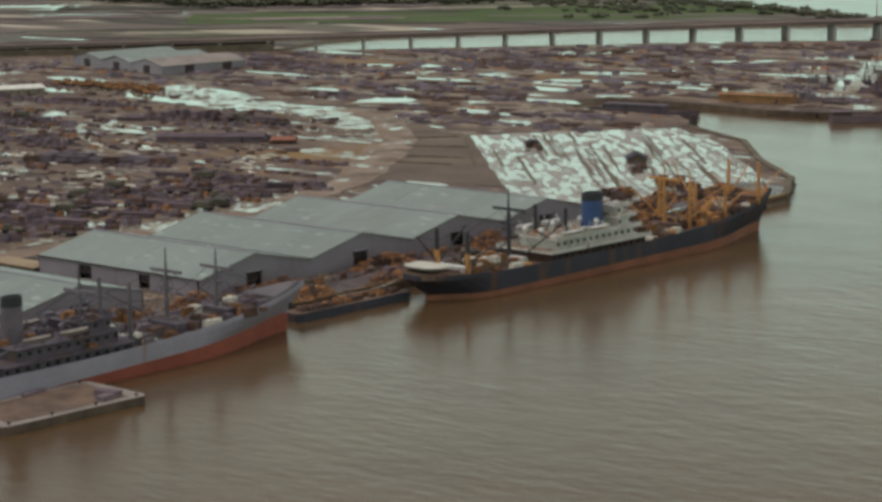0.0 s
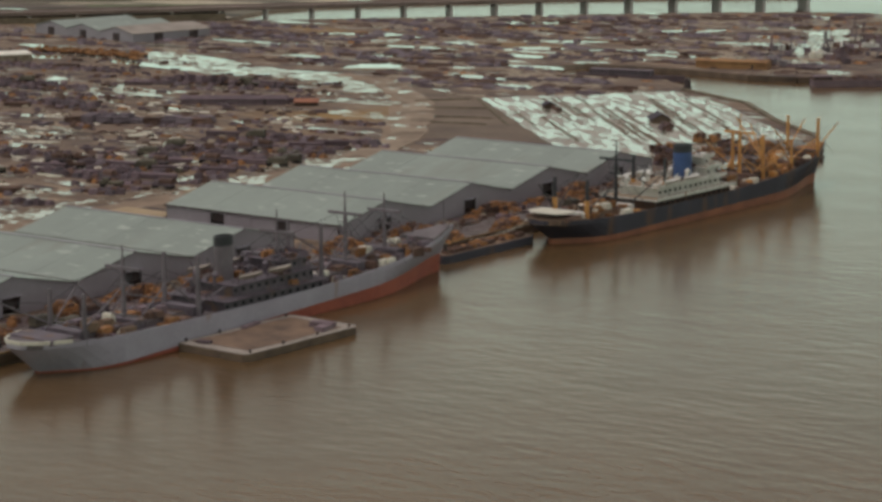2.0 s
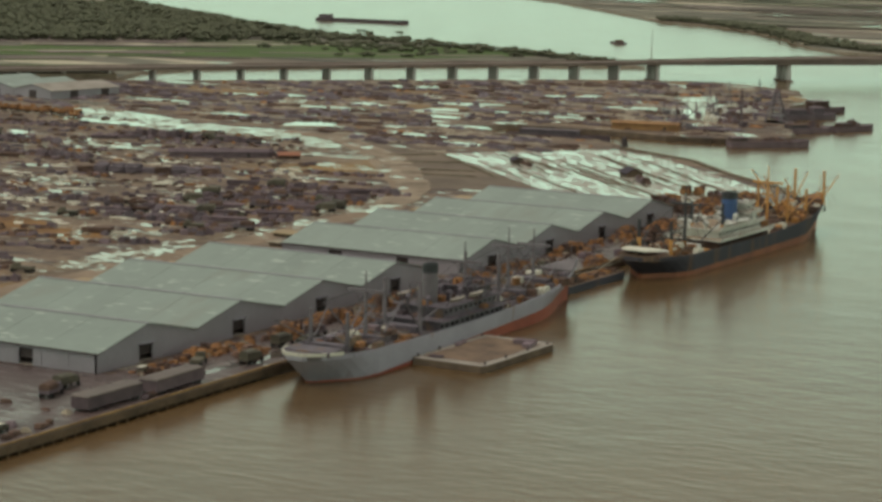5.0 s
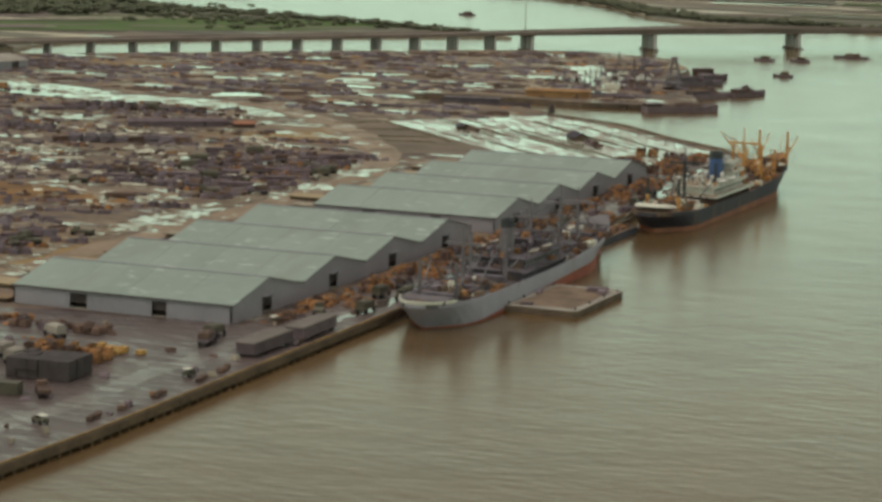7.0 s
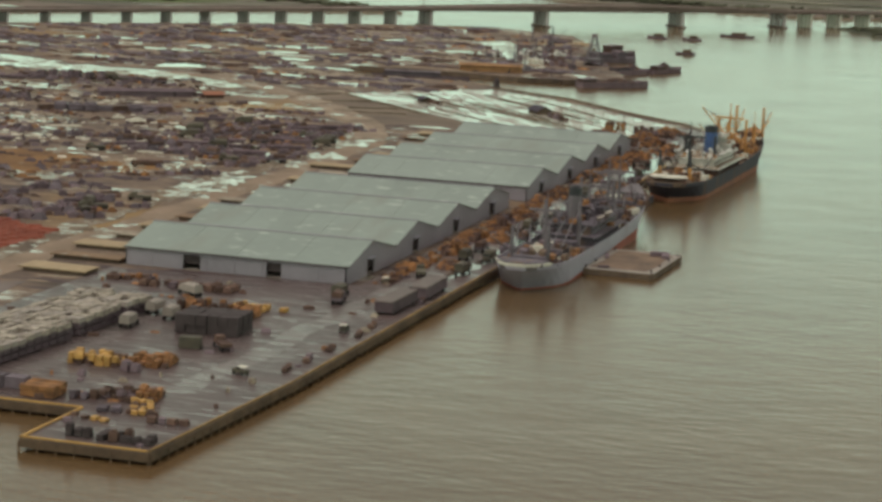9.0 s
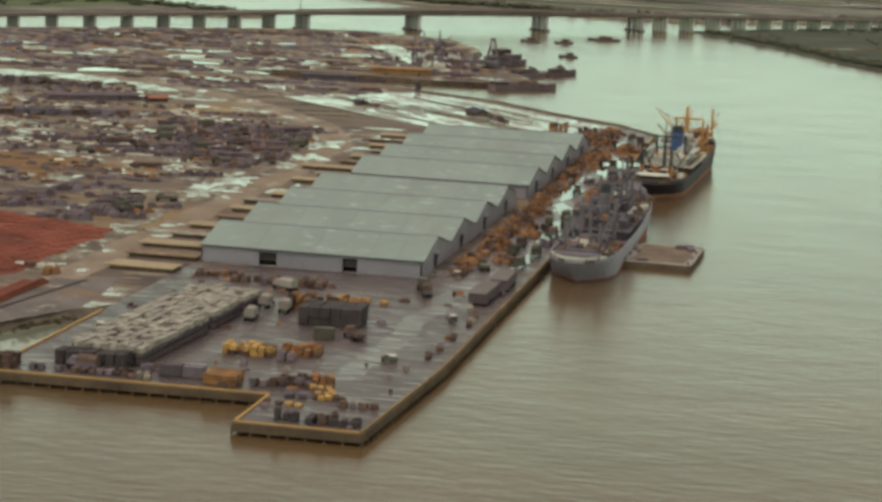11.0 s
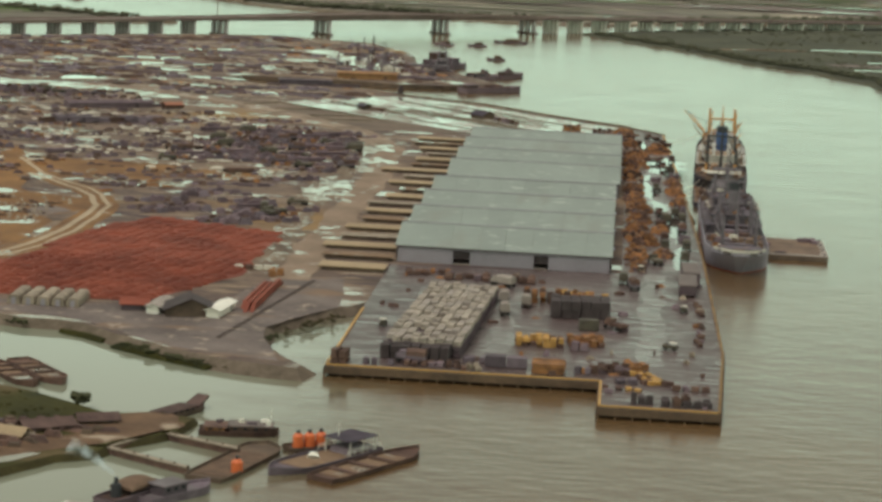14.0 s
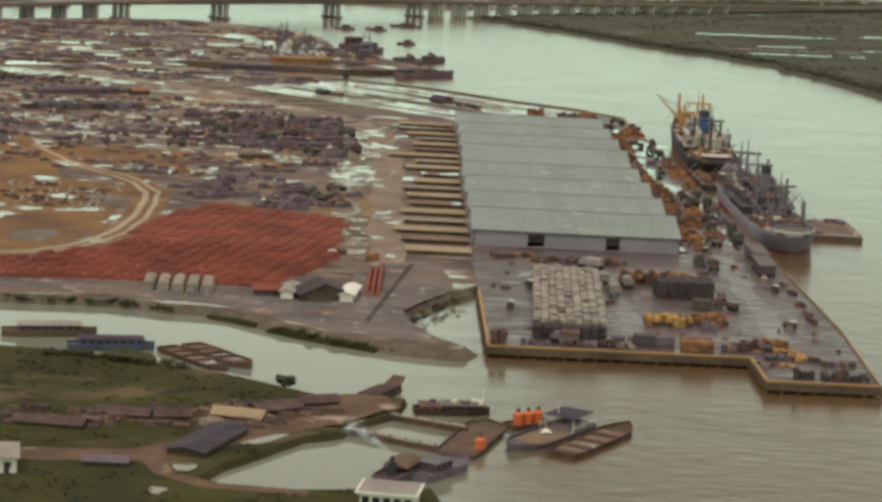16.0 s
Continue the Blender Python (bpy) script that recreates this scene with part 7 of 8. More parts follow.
for x, y, z, rx, ry, h in ((-73, 619, 2.0, 3, 7, 3.4), (-61, 640, 2.0, 3, 7, 3.2), (-98, 690, 2.2, 4, 8, 3.6), (-104, 722, 2.0, 3.5, 8, 3.4), (-62, 543, 2.3, 8, 3, 1.8), (-120, 640, LAND, 7, 9, 3.0), (-130, 690, LAND, 7, 10, 3.2), (-110, 612, LAND, 6, 8, 2.6)):
    heap(x, y, rx, ry, h, ("crate_dark", "crate_brown"), "dark heap of spoil and timber at the far wharf", z, "spoil heaps at the far wharf")
boat("long_barge", -729, 1323, -88, 88, 11, 2.4, "crate_slate", "crate_brown", "long slate-grey barge on the far river", [(-36, 10, 7, 3, "crate_slate", "crate_dark")], 0.12, "barge")

# south bank craft and landing
boat("houseboat", -150, -156, -78, 20, 5.5, 1.3, "timber", "timber", "brown wooden houseboat with a pale roof", [(0, 13, 4.2, 1.4, "crate_brown", "concrete")])
boat("houseboat", -135.5, -167.5, -80, 18, 5, 1.3, "blue_paint", "timber", "faded blue covered boat beside the bank", [(0, 13, 4.0, 1.3, "blue_paint", "slate_roof")])
boat("rust_barge", -112.6, -171.6, -143, 23, 5.6, 1.1, "crate_brown", "path", "rusty open barge moored at the bank", None, 0.2, "barge")
boat("rust_barge", -117.3, -175.2, -143, 23, 5.4, 1.0, "crate_brown", "path", "rusty open barge moored at the bank", None, 0.2, "barge")
def smoke_material():
    m = bpy.data.materials.new("thin_blue_smoke")
    m.use_nodes = True
    n, l = m.node_tree.nodes, m.node_tree.links
    n.clear()
    out, mx, clear, veil = n.new("ShaderNodeOutputMaterial"), n.new("ShaderNodeMixShader"), n.new("ShaderNodeBsdfTransparent"), n.new("ShaderNodeBsdfDiffuse")
    geo, no, mr = n.new("ShaderNodeNewGeometry"), n.new("ShaderNodeTexNoise"), n.new("ShaderNodeMapRange")
    veil.inputs[0].default_value = (0.72, 0.82, 0.85, 1)
    no.inputs["Scale"].default_value, no.inputs["Detail"].default_value = 0.9, 3
    mr.inputs[1].default_value, mr.inputs[2].default_value, mr.inputs[3].default_value, mr.inputs[4].default_value = 0.35, 0.7, 0.0, 0.13
    l.new(geo.outputs["Position"], no.inputs[0])
    l.new(no.outputs[0], mr.inputs[0])
    l.new(mr.outputs[0], mx.inputs[0])
    l.new(clear.outputs[0], mx.inputs[1])
    l.new(veil.outputs[0], mx.inputs[2])
    l.new(mx.outputs[0], out.inputs[0])
    return m


M["smoke"] = smoke_material()
bm = bmesh.new()
for q in range(3):
    rows = []
    for j in range(12):
        u = j / 11
        c = Vector((-76.6 - 8.0 * u, -263.9 + 0.8 * u, 4.4 + 4.6 * math.sin(u * 1.45)))
        w = (0.3 + 0.9 * u) * (1 - 0.28 * q)
        rows.append([(c.x + w * 0.5 * math.cos(a * math.pi / 5), c.y + w * math.sin(a * math.pi / 5), c.z + w * math.cos(a * math.pi / 5 - 0.6)) for a in range(11)])
    loft(bm, rows)
thing("smoke_plume", bm, "smoke", "thin blue-white wisp of smoke over the tug's funnel", "smoke", kind="stuff")
junk = boat("thatched_boat", -79.2, -199.5, -25, 17, 4.8, 0.8, "timber", "timber", "dark wooden boat with a brown thatched roof and high stern", [(-1, 9, 3.4, 0.8, "timber", "dark_thatch")])
bm = bmesh.new()
slab(bm, [(-1.7, 4.5, 1.1), (1.7, 4.5, 1.1), (1.3, 8.4, 2.6), (-1.3, 8.4, 2.6)], 0.5)
part("raised_end", bm, "dark_thatch", junk, "high upswept matted end")
ferry = boat("houseboat", -65.5, -211.5, -84, 14.5, 5.2, 1.0, "crate_brown", "timber", "brown covered ferry with ochre stern and white roof gear", [(2.2, 7.5, 4.0, 1.2, "crate_brown", "wet_roof"), (-4.2, 3.6, 4.2, 0.9, "crate_orange", "crate_brown")])
for q, (u, v, sx, sy, sz, mt) in enumerate(((-1.2, 4.6, 0.9, 1.6, 0.5, "plaster"), (0.9, 2.4, 0.7, 1.9, 0.4, "crate_slate"), (-0.4, 0.4, 1.2, 0.8, 0.5, "canvas"), (1.3, 5.4, 0.5, 0.9, 0.8, "plaster"), (-1.4, -3.6, 0.8, 1.4, 0.5, "crate_dark"))):
    bm = bmesh.new()
    box(bm, (u, v, (2.12 if v > -1 else 1.82) + sz / 2), (sx, sy, sz), 15 * q, 0.85)
    part("roof_gear", bm, mt, ferry)
bm = bmesh.new()
tube(bm, (0.2, 5.8, 2.0), (0.2, 5.8, 5.0), 0.09, 0.05, 6)
part("mast", bm, "plaster", ferry)
boat("work_barge", -62.2, -233.5, -15.4, 27, 8, 0.9, "timber", "thatch", "flat work barge with a brown deck", None, 0.12, "barge")
work = boat("work_boat", -48.5, -228, 148, 27, 8, 1.0, "crate_slate", "path", "work boat with a brown deck and dark open canopy")
bm = bmesh.new()
box(bm, (0, -8.5, 3.3), (6.4, 8.0, 0.2), 0, 0.98)
part("canopy", bm, "slate_roof", work, "flat grey-violet canopy")
for sx in (-2.8, 2.8):
    for yy in (-12.0, -8.5, -5.0):
        bm = bmesh.new()
        tube(bm, (sx, yy, 0.5), (sx, yy, 3.25), 0.09, 0.09, 6)
        part("canopy_post", bm, "plaster", work)
bm = bmesh.new()
box(bm, (0, -8.3, 1.2), (4.4, 6.0, 1.3), 0, 0.94)
part("engine_house", bm, "crate_slate", work)
for sx in (-3.4, 3.4):
    bm = bmesh.new()
    for zz in (1.5, 1.95):
        tube(bm, (sx, -12.6, zz), (sx, -3.6, zz), 0.06, 0.06, 5)
    for q in range(6):
        tube(bm, (sx, -12.6 + q * 1.8, 0.8), (sx, -12.6 + q * 1.8, 1.95), 0.05, 0.05, 5)
    part("railing", bm, "plaster", work)
bm = bmesh.new()
tube(bm, (1.2, -6.5, 3.3), (1.2, -6.5, 5.6), 0.1, 0.06, 6)
part("mast", bm, "plaster", work)
boat("rust_barge", -39.5, -229, -30, 29, 6.5, 0.9, "crate_brown", "path", "rusty open barge beside the work boat", None, 0.25, "barge")
boat("grey_lighter", -68, -257, -34, 15, 5, 1.4, "crate_slate", "deck_grey", "grey lighter moored below the landing", [(-2, 5, 3.4, 1.6, "crate_slate", "deck_grey")])
tug = boat("dark_tug", -75, -260.5, -25, 14, 5, 1.6, "crate_dark", "crate_brown", "dark steam tug with a rounded brown canopy and a smoking funnel")
bm = bmesh.new()
rows = []
for q in range(7):
    u, e = -2.6 + q * 1.25, math.sqrt(max(0.12, 1 - ((q - 3) / 3.2) ** 2))
    rows.append([(2.4 * math.cos(math.pi * a / 8), u, 2.2 + 1.5 * e * math.sin(math.pi * a / 8)) for a in range(9)])
v = loft(bm, rows)
bm.faces.new(v[0])
bm.faces.new(v[-1][::-1])
part("canopy", bm, "thatch", tug, "rounded brown canopy")
for sx in (-2.1, 2.1):
    for yy in (-2.2, 1.0, 4.2):
        bm = bmesh.new()
        tube(bm, (sx, yy, 1.0), (sx, yy, 2.4), 0.08, 0.08, 6)
        part("canopy_post", bm, "dark", tug)
bm = bmesh.new()
tube(bm, (0, -3.8, 1.0), (0, -3.8, 3.4), 0.9, 0.8, 12)
part("boiler", bm, "soot", tug, "black upright boiler")
bm = bmesh.new()
tube(bm, (0, -3.8, 3.3), (0, -3.8, 4.4), 0.35, 0.35, 10)
part("funnel", bm, "soot", tug)
bm = bmesh.new()
for q in range(5):
    box(bm, (random.uniform(-1.5, 1.5), 5.5 - q * 0.5, 1.5), (1.2, 0.7, 0.8), random.uniform(-30, 30), 0.8)
part("deck_gear", bm, "crate_slate", tug)
boat("tank_pontoon", -51.5, -219.5, -60, 9, 4.4, 0.9, "timber", "crate_brown", "small dark pontoon carrying orange tanks", None, 0.12, "barge")
for x, y, r, h, n in ((-53.4, -220.6, 1.0, 2.0, 3), (-61.0, -240.5, 1.0, 1.7, 1)):
    for k in range(n):
        ob = base("orange_tank", "bright orange upright tank on a barge deck", "tank", pose(x + k * 1.9, y + k * 1.1, 0.58 if n > 1 else 0.55), "orange tanks on the barge")
        bm = bmesh.new()
        tube(bm, (0, 0, 0), (0, 0, h), r, r, 14)
        tube(bm, (0, 0, h), (0, 0, h + 0.5), r, r * 0.5, 14)
        part("shell", bm, "orange_paint", ob)
        bm = bmesh.new()
        tube(bm, (0, 0, h + 0.4), (0, 0, h + 1.1), 0.35, 0.35, 8)
        part("vent", bm, "soot", ob)
bm = bmesh.new()
tube(bm, (-49, -233, 2.0), (-49, -232.6, 2.7), 1.1, 0.7, 12)
thing("white_dinghy", bm, "plaster", "small white dinghy on the work boat deck", "dinghy")
landing = base("landing_stage", "grey timber landing stage round a pool", "jetty", pose(0, 0, 0))
for a, b, w in (((-85, -232), (-69, -242.5), 2.2), ((-85, -231), (-78.5, -218.5), 2.0), ((-78.5, -218.5), (-63, -227), 2.2), ((-89, -232), (-85, -232), 2.4)):
    a, b, d, out, ang = edge_run(a, b)
    c, ln = (a + b) / 2, (b - a).length
    bm = bmesh.new()
    box(bm, (c.x, c.y, 1.2), (ln, w * 0.6, 0.2), ang)
    part("walkway", bm, "crate_pale", landing, "pale weathered planks")
    bm = bmesh.new()
    box(bm, (c.x, c.y, 0.3), (ln, w * 0.42, 1.58), ang)
    part("sheet_wall", bm, "crate_brown", landing, "brown sheet wall under the walkway")
    for k in range(int(ln / 3) + 1):
        p = a.lerp(b, k / max(1, int(ln / 3)))
        bm = bmesh.new()
        tube(bm, (p.x, p.y, -0.8), (p.x, p.y, 1.6), 0.2, 0.18, 6)
        part("jetty_post", bm, "timber", landing)
G = 1.3
path_pts = [(-175, -262), (-150, -263), (-136, -262), (-118, -259), (-108, -248), (-98, -236), (-90, -228), (-80, -214)]
patch("footpath", ribbon(uneven(path_pts, 4, 0.8, 41, closed=False) + [path_pts[-1]], 8.0), G + 0.06, "bank_path", "trodden laterite path along the bank", "path", 0.1)
for k, (x, y, rx, ry, rz) in enumerate(((-99, -244.5, 1.5, 5.5, -38), (-111, -266, 2.0, 2.4, 0), (-114, -281, 1.4, 2.2, 0))):
    patch("rain_pool", blob(x, y, rx, ry, rz, 300 + k), G + 0.09, "pond", "pale rain pool on the trodden path", "water", 0.1)
for k, (x, y, rx, ry, rz) in enumerate(((-121, -231, 8, 4.5, 0), (-88, -217, 8, 8, 30), (-106, -229, 9, 4, 10))):
    patch("bare_ground", blob(x, y, rx, ry, rz, 310 + k), G + 0.045, "bank_path", "bare brown earth round the bank houses", "ground", 0.1)
patch("footpath", ribbon(uneven([(-118, -259), (-114, -270), (-106, -277), (-90, -279)], 4, 0.6, 42, closed=False) + [(-90, -279)], 3.6), G + 0.065, "bank_path", "trodden laterite path round the pool", "path", 0.1)
patch("landing_ground", blob(-84, -213, 10, 7, 30, 4.4), G + 0.08, "bank_path", "bare brown ground at the landing", "ground", 0.1)
gabled("thatched_house", -104.5, -229, -14, 9, 3.2, 0.9, 1.0, "crate_brown", "tan", "low house with a tan roof on the grass", G, "house")
gabled("thatched_house", -98.5, -222, 35, 9, 4, 1.0, 0.9, "timber", "dark_thatch", "low dark-roofed house at the landing", G, "house")
gabled("thatched_house", -91, -214.5, 25, 7, 3.5, 0.9, 0.8, "timber", "dark_thatch", "low brown thatched house at the landing", G, "house")
gabled("long_shed", -108.5, -249, 72, 20, 6.4, 1.2, 0.35, "timber", "slate_roof", "long shed with a flat grey-violet roof on the grass", G, "shed")
gabled("thatched_house", -125, -231, -8, 9, 3.4, 0.8, 0.7, "timber", "dark_thatch", "low dark thatched house in the grass", G, "house")
gabled("thatched_house", -116.5, -231, 12, 6, 3, 0.8, 0.6, "timber", "dark_thatch", "small thatched house in the grass", G, "house")
gabled("thatched_house", -137, -240, -8, 12, 4, 0.8, 0.6, "timber", "dark_thatch", "low brown thatched house in the grass", G, "house")
for k in range(14):
    x, y = rng.uniform(-108, -84), rng.uniform(-226, -210)
    if x + y > -322:
        continue
    cargo("crate_block", rng.choice(("crate_brown", "crate_dark", "crate_brown")), x, y, G + 0.05, (2, 1), (1.6, 1.4, 0.7), (1.8, 1.6), rng.uniform(0, 90), "brown boxes and boards round the houses", 1, "crates", "clutter at the landing")
gabled("white_house", -142, -271, 10, 8, 9, 2.8, 1.2, "plaster", "concrete", "whitewashed house beside the path", G, "house", 3)
gabled("thatched_house", -124, -266, 0, 7, 2.4, 0.9, 0.5, "crate_slate", "crate_slate", "low grey sheet-roofed lean-to in the grass", G, "shed")
HAMLET = [(-146, -244), (-146, -230), (-120, -222), (-92, -212), (-86, -222), (-100, -236), (-118, -240)]
for mt, n in (("crate_brown", 60), ("dark_thatch", 70), ("crate_pale", 8), ("timber", 40)):
    litter("bank_clutter", mt, "boards, bins and low sheds round the bank houses", HAMLET, n, (2.6, 1.3, 0.8), 600 + n, G, -12, (-150, -84, -246, -210), (9, 5), 0.0)
# harbour office
off = base("harbour_office", "white flat-roofed harbour office with dark windows", "house", pose(-76.8, -283, -0.5, 0, 0, -8))
bm = bmesh.new()
box(bm, (0, 0, 2.0), (8.6, 7, 4.6))
body = part("wall", bm, "plaster", off)
bm = bmesh.new()
box(bm, (0, 0, 4.45), (10.0, 8.4, 0.3))
part("roof", bm, "plaster", off)
bm = bmesh.new()
box(bm, (0, 0, 4.66), (9.2, 7.6, 0.14))
part("roof_covering", bm, "concrete", off)
for k in range(5):
    bm = bmesh.new()
    box(bm, (-3.4 + 1.7 * k, -3.52, 3.0), (1.1, 0.12, 1.4))
    win = part("window", bm, "glass", body)
    bm = bmesh.new()
    box(bm, (-3.4 + 1.7 * k, -3.60, 2.25), (1.3, 0.2, 0.1))
    part("sill", bm, "plaster", win)


# ---- far plots ----
M["far_pale"] = material("pale_dry_plots", (0.46, 0.39, 0.31), (0.27, 0.215, 0.165), rough=0.9, scale=0.03, fine=0.3, contrast=0.6, bump=0.2, dist=0.3)
# brown and green plots lightened, so haze is part of their colour
M["far_brown"] = material("violet_brown_plots", (0.21, 0.16, 0.145), (0.125, 0.097, 0.092), rough=0.95, scale=0.03, fine=0.25, contrast=0.6, bump=0.4, dist=0.5)
M["far_green"] = material("dark_green_plots", (0.12, 0.14, 0.065), (0.07, 0.082, 0.045), rough=0.95, scale=0.03, fine=0.25, contrast=0.6, bump=0.4, dist=0.5)


def plots(region, x0, x1, y0, y1, n, slope, table, seed, long=(120, 520), deep=(10, 46), z=1.66):
    """Long narrow plots of farmland lying beside each other."""
    r = random.Random(seed)
    for k in range(n):
        x, y, ln, w = r.uniform(x0, x1), r.uniform(y0, y1), r.uniform(*long), r.uniform(*deep)
        mt, label, cat = table[r.randrange(len(table))]
        if mt in ("far_pale", "pond"):
            ln, w = ln * 0.6, w * 0.4
        a = slope + r.uniform(-0.12, 0.12)
        p, q = (x - math.cos(a) * ln / 2, y - math.sin(a) * ln / 2), (x + math.cos(a) * ln / 2, y + math.sin(a) * ln / 2)
        if inside(p, region) and inside(q, region) and inside((x, y + w), region) and inside((x, y - w), region):
            patch("field_plot", ribbon(uneven([p, q], 22, w * 0.5, seed + k, closed=False) + [q], w), z + 0.012 * k, mt, label, cat, 0.1)


TABLE = (("far_green", "dark green plot of farmland across the river", "field"), ("far_brown", "violet-brown plot of bare farmland", "field"), ("marsh", "dark scrubby plot of farmland", "field"), ("field", "bright green paddy plot", "field"), ("far_pale", "pale dry plot of farmland", "field"), ("far_pale", "pale dry plot of farmland", "field"), ("pond", "flooded pale plot of farmland", "water"))
plots(FAR, -1100, 900, 1250, 2700, 300, 0.10, TABLE[:3] + TABLE, 501, (60, 300), (8, 34))
plots(FAR, 200, 1500, 1600, 2600, 90, 0.25, TABLE[:3] + TABLE, 502, (60, 300), (8, 34), 1.664)
plots(GREEN, -1000, -480, 640, 1000, 46, 0.66, TABLE[1:3] + TABLE[:2] + TABLE[1:2] + TABLE[4:], 503, (50, 170), (8, 22), 1.72)
plots(RIGHT, 60, 700, 560, 1400, 12, 0.22, (("pond", "long narrow open pool in the marsh", "water"), ("far_green", "dark green reedy strip in the marsh", "ground"), ("far_brown", "brown reedy strip in the marsh", "ground")), 504, (50, 140), (8, 20), 1.4)

# ---- trees and shrubs ----
def greenery(name, spots, mat, label, seed, clumps=9):
    """Many tapered trunks with crowns of small uneven clumps, in one mesh."""
    r = random.Random(seed)
    verts, faces = [], []
    ico = [(0, 0, 1), (0.9, 0, 0.4), (0.28, 0.85, 0.4), (-0.72, 0.53, 0.4), (-0.72, -0.53, 0.4), (0.28, -0.85, 0.4), (0, 0, -0.8)]
    tri = [(0, 1, 2), (0, 2, 3), (0, 3, 4), (0, 4, 5), (0, 5, 1), (6, 2, 1), (6, 3, 2), (6, 4, 3), (6, 5, 4), (6, 1, 5)]
    for x, y, z, h, w in spots:
        b0 = len(verts)
        for q, zz in ((0.16, 0), (0.08, h * 0.6)):
            for i in range(4):
                verts.append((x + q * w * 0.5 * math.cos(i * 1.57), y + q * w * 0.5 * math.sin(i * 1.57), z + zz))
        for i in range(4):
            j = (i + 1) % 4
            faces.append((b0 + i, b0 + j, b0 + 4 + j, b0 + 4 + i))
        for c in range(clumps):
            a, d = r.uniform(0, 6.28), r.uniform(0, 0.5) ** 0.7 * w
            cx, cy, cz = x + d * math.cos(a), y + d * math.sin(a), z + h * r.uniform(0.3, 1.0)
            s = w * r.uniform(0.14, 0.30)
            b0 = len(verts)
            t = r.uniform(0, 6.28)
            for px, py, pz in ico:
                k = s * r.uniform(0.7, 1.3)
                verts.append((cx + k * (px * math.cos(t) - py * math.sin(t)), cy + k * (px * math.sin(t) + py * math.cos(t)), cz + 0.8 * k * pz))
            faces += [(b0 + i, b0 + j, b0 + k) for i, j, k in tri]
    me = bpy.data.meshes.new("mesh")
    me.from_pydata(verts, [], faces)
    me.materials.append(M[mat])
    return tagged(new(name, me), label, "trees", kind="stuff")


def along(line, n, spread, h, seed, z=1.4, wide=1.2):
    r, out = random.Random(seed), []
    segs = [((Vector(b) - Vector(a)).length, a, b) for a, b in zip(line, line[1:])]
    total = sum(s[0] for s in segs)
    for _ in range(n):
        d = r.uniform(0, total)
        for ln, a, b in segs:
            if d <= ln:
                p = Vector(a).lerp(Vector(b), d / ln)
                break
            d -= ln
        k = r.uniform(0.6, 1.35)
        out.append((p.x + r.gauss(0, spread), p.y + r.gauss(0, spread), z, h * k, h * k * wide * r.uniform(0.75, 1.25)))
    return out


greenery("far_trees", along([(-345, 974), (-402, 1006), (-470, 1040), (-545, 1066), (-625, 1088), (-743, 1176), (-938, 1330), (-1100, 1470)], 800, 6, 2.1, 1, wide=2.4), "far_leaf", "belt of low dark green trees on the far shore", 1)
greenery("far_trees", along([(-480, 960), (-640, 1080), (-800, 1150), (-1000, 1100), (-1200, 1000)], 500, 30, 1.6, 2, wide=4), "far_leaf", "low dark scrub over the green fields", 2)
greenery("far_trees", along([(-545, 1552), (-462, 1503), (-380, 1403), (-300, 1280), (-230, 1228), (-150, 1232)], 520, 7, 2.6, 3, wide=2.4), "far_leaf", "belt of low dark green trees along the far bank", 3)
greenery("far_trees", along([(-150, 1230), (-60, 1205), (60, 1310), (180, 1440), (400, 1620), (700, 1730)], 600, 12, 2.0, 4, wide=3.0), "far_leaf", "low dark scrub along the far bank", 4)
r = random.Random(303)
WOOD = [(-1500, 950), (-1100, 900), (-900, 870), (-762, 850), (-650, 960), (-600, 1035), (-640, 1082), (-750, 1172), (-830, 1224), (-950, 1328), (-1500, 1500)]
wood = [(r.uniform(-1500, -540), r.uniform(845, 1500)) for _ in range(7600)]
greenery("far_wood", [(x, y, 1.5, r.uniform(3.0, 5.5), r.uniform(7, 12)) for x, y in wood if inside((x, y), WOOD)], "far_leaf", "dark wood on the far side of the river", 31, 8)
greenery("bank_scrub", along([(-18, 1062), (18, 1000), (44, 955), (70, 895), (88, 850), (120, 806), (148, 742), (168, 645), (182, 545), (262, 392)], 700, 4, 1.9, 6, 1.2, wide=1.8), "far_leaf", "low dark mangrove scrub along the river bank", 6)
r = random.Random(77)
scrub = [(r.uniform(0, 600), r.uniform(420, 1500)) for _ in range(6000)]
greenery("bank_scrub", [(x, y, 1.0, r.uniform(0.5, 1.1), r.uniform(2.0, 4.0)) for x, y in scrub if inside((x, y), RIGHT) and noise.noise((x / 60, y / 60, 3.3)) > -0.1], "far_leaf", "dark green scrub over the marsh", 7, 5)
for k, (line, w, h) in enumerate((([(-103, -141), (-96, -147), (-88, -152), (-80, -157)], 4.5, 0.85), ([(-118, -129.5), (-112, -133), (-107, -137)], 2.5, 0.9))):
    bm = bmesh.new()
    outline = ribbon(uneven(line, 1.5, 1.2, 160 + k, closed=False) + [line[-1]], w)
    prism(bm, outline, -0.6, h * 0.7)
    prism(bm, ribbon(uneven(line, 1.5, 1.6, 170 + k, closed=False) + [line[-1]], w * 0.55), 0, h)
    fill_flat(bm)
    thing("grass_bank", bm, "grass", "low olive-green grassy bank at the creek's edge", "ground", kind="structure")
r = random.Random(88)
tufts = [(r.uniform(-165, -72), r.uniform(-300, -180)) for _ in range(2600)]
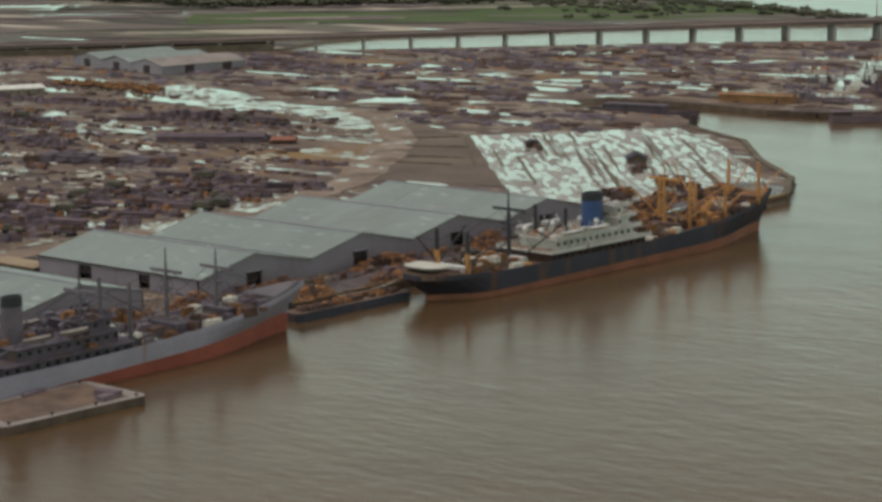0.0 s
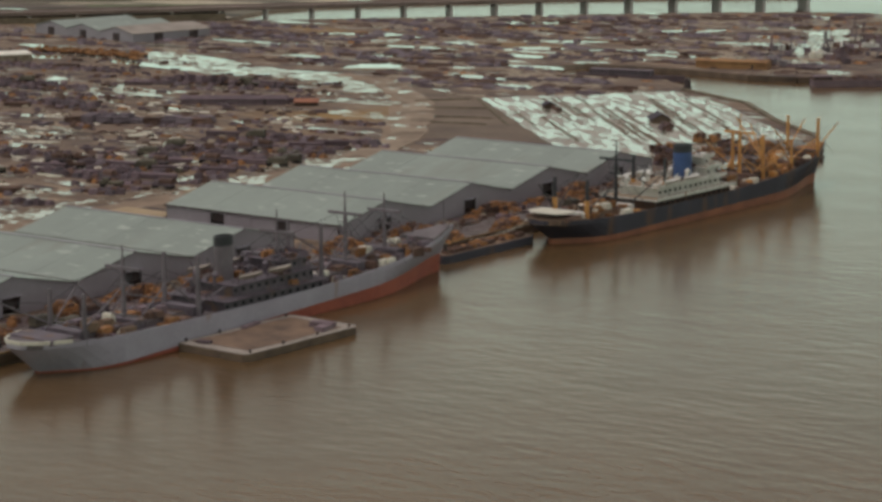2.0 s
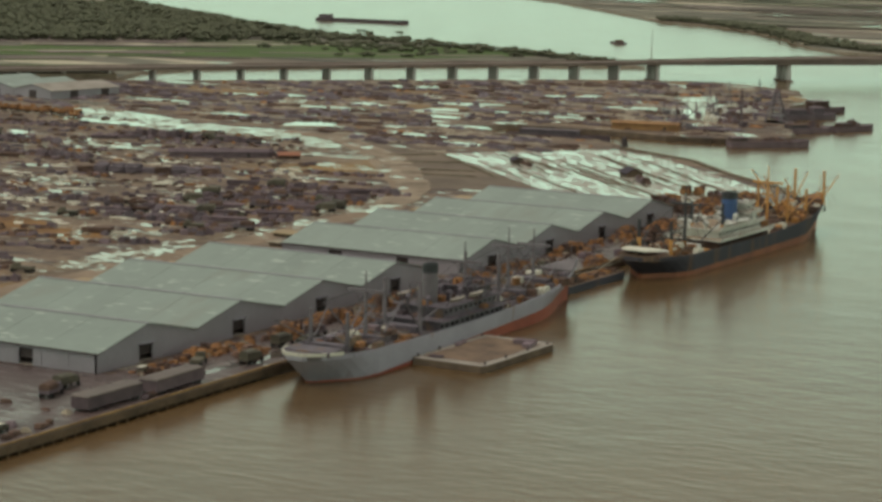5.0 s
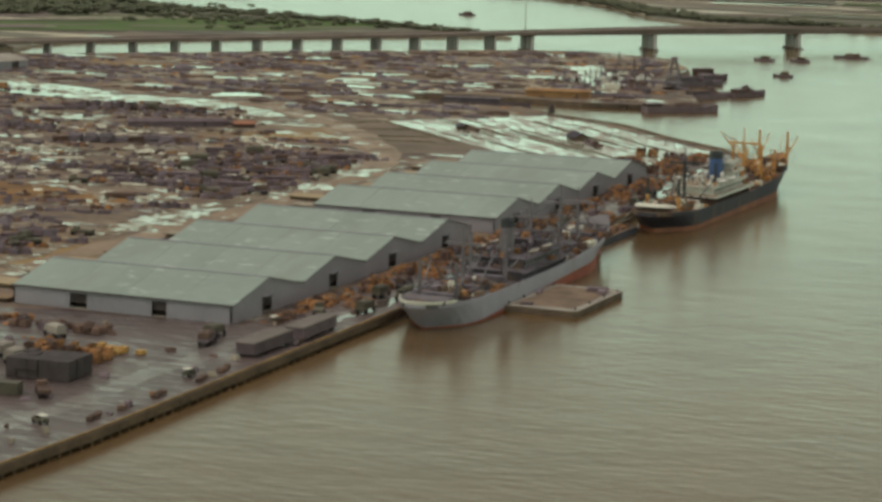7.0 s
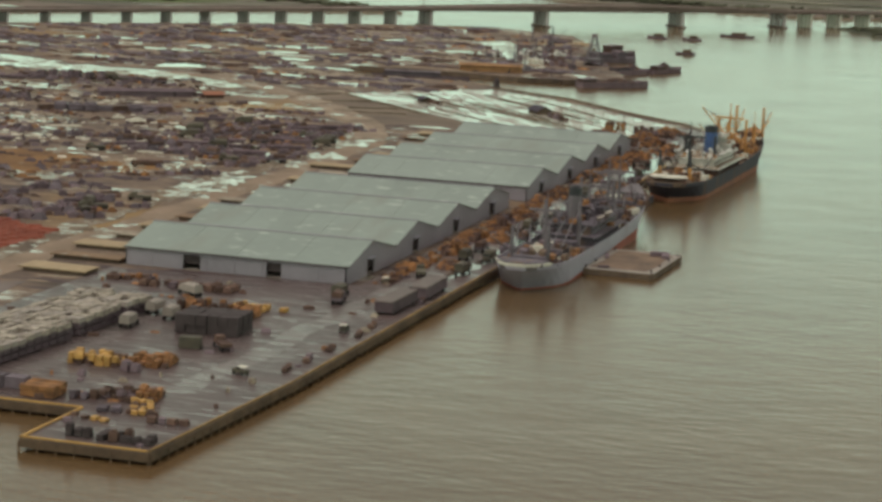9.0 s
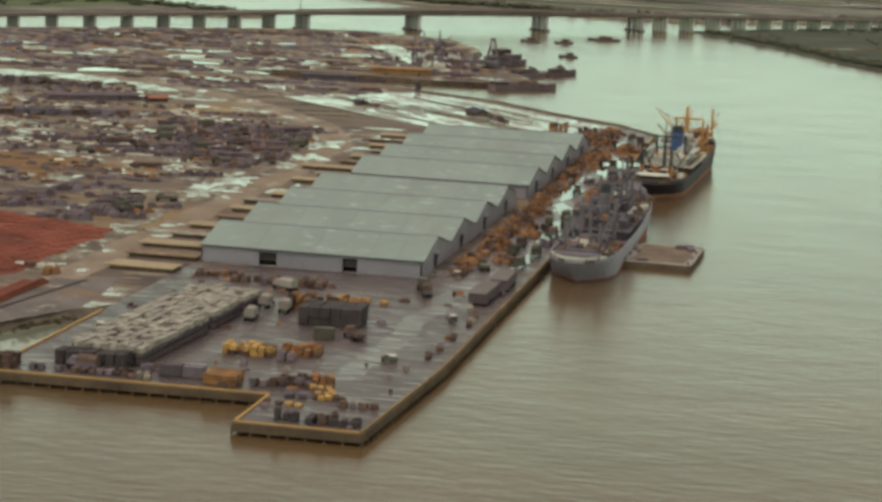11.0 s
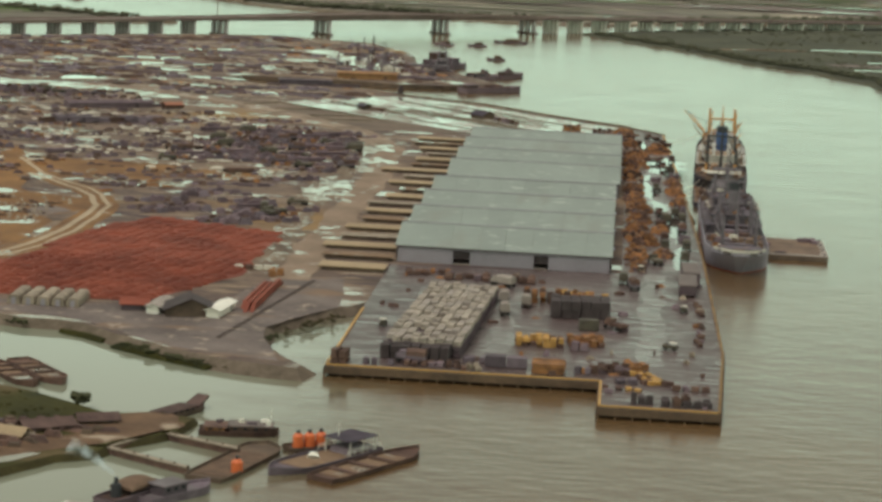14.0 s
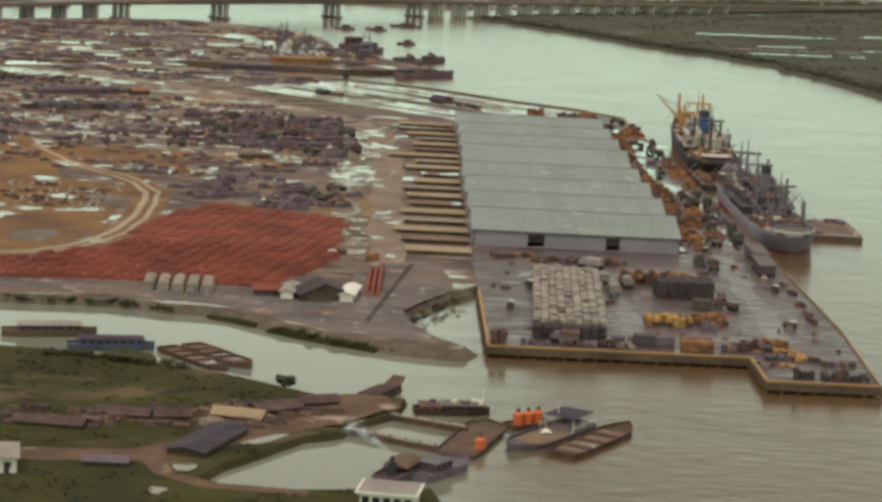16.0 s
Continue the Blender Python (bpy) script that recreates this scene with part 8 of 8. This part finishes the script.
greenery("grass_tufts", [(x, y, 1.25, r.uniform(0.1, 0.25), r.uniform(0.5, 1.2)) for x, y in tufts if inside((x, y), SOUTH) and clear_of_line((x, y), path_pts, 5) and noise.noise((x / 9, y / 5, 1.1)) > 0.1], "grass", "tufts of rough grass on the bank", 32, 5)
greenery("creek_scrub", along([(-102, -142), (-90, -151), (-81, -156)], 70, 1.0, 0.6, 8, 0.7, wide=1.9), "leaf", "low scrub along the creek bank", 8, 14)
greenery("creek_scrub", along([(-73, -133), (-72, -127)], 9, 0.8, 0.7, 28, 1.5, wide=1.9), "leaf", "low scrub along the inlet", 28, 14)
greenery("bank_scrub", along([(-71, -122), (-66, -108), (-61, -97)], 46, 1.1, 0.5, 33, 1.0, wide=1.7), "grass_edge", "low brown scrub along the inlet bank", 33, 12)
greenery("bank_scrub", along([(-82, -157), (-74, -158), (-66, -157)], 34, 0.8, 0.35, 34, 0.5, wide=1.6), "grass_edge", "low brown scrub at the tip of the spit", 34, 12)
greenery("creek_scrub", along([(-166, -121), (-150, -120.5), (-138, -122), (-127, -125.5)], 60, 0.9, 0.7, 29, 0.8, wide=2.0), "leaf", "low scrub along the creek bank", 29, 12)
greenery("creek_scrub", along([(-144, -180), (-130, -184.5), (-120, -188)], 60, 1.2, 0.8, 9, 1.2, wide=1.9), "leaf", "low scrub along the grassy bank", 9, 16)
greenery("creek_scrub", [(-97.5, -199.5, 1.0, 1.7, 2.8), (-131, -183.5, 1.0, 1.4, 4.6), (-127, -185, 1.0, 1.2, 3.6)], "leaf", "dark bushes at the water's edge", 10, 120)
# the models stand among their kind
for ob, (x, y, rz) in zip(TRUCKS + [JEEP, digger], ((-104, 62, 10), (-101, 52, 40), (-118, 182, 80), (-139, 238, 20), (-111, 204, 60), (-358, 440, 70))):
    ob.matrix_basis = pose(x, y, LAND + 0.07, 0, 0, rz)
for ob, (x, y) in zip(LOTS, ((-120, 75), (-134, 84), (-146, 130), (-122, 125), (-136, 132), (-150, 145), (-126, 150), (-150, 190))):
    ob.matrix_basis = pose(x, y, LAND + 0.01, 0, 0, ANG)

# ---- true size: the plan above is drawn 1 : 0.88 ----
TRUE = 0.88
for me in bpy.data.meshes:
    me.transform(Matrix.Scale(TRUE, 4))
for ob in scene.objects:
    if ob.type != "CAMERA":
        ob.location = ob.location * TRUE
        inv = ob.matrix_parent_inverse.copy()
        inv.translation = inv.translation * TRUE
        ob.matrix_parent_inverse = inv
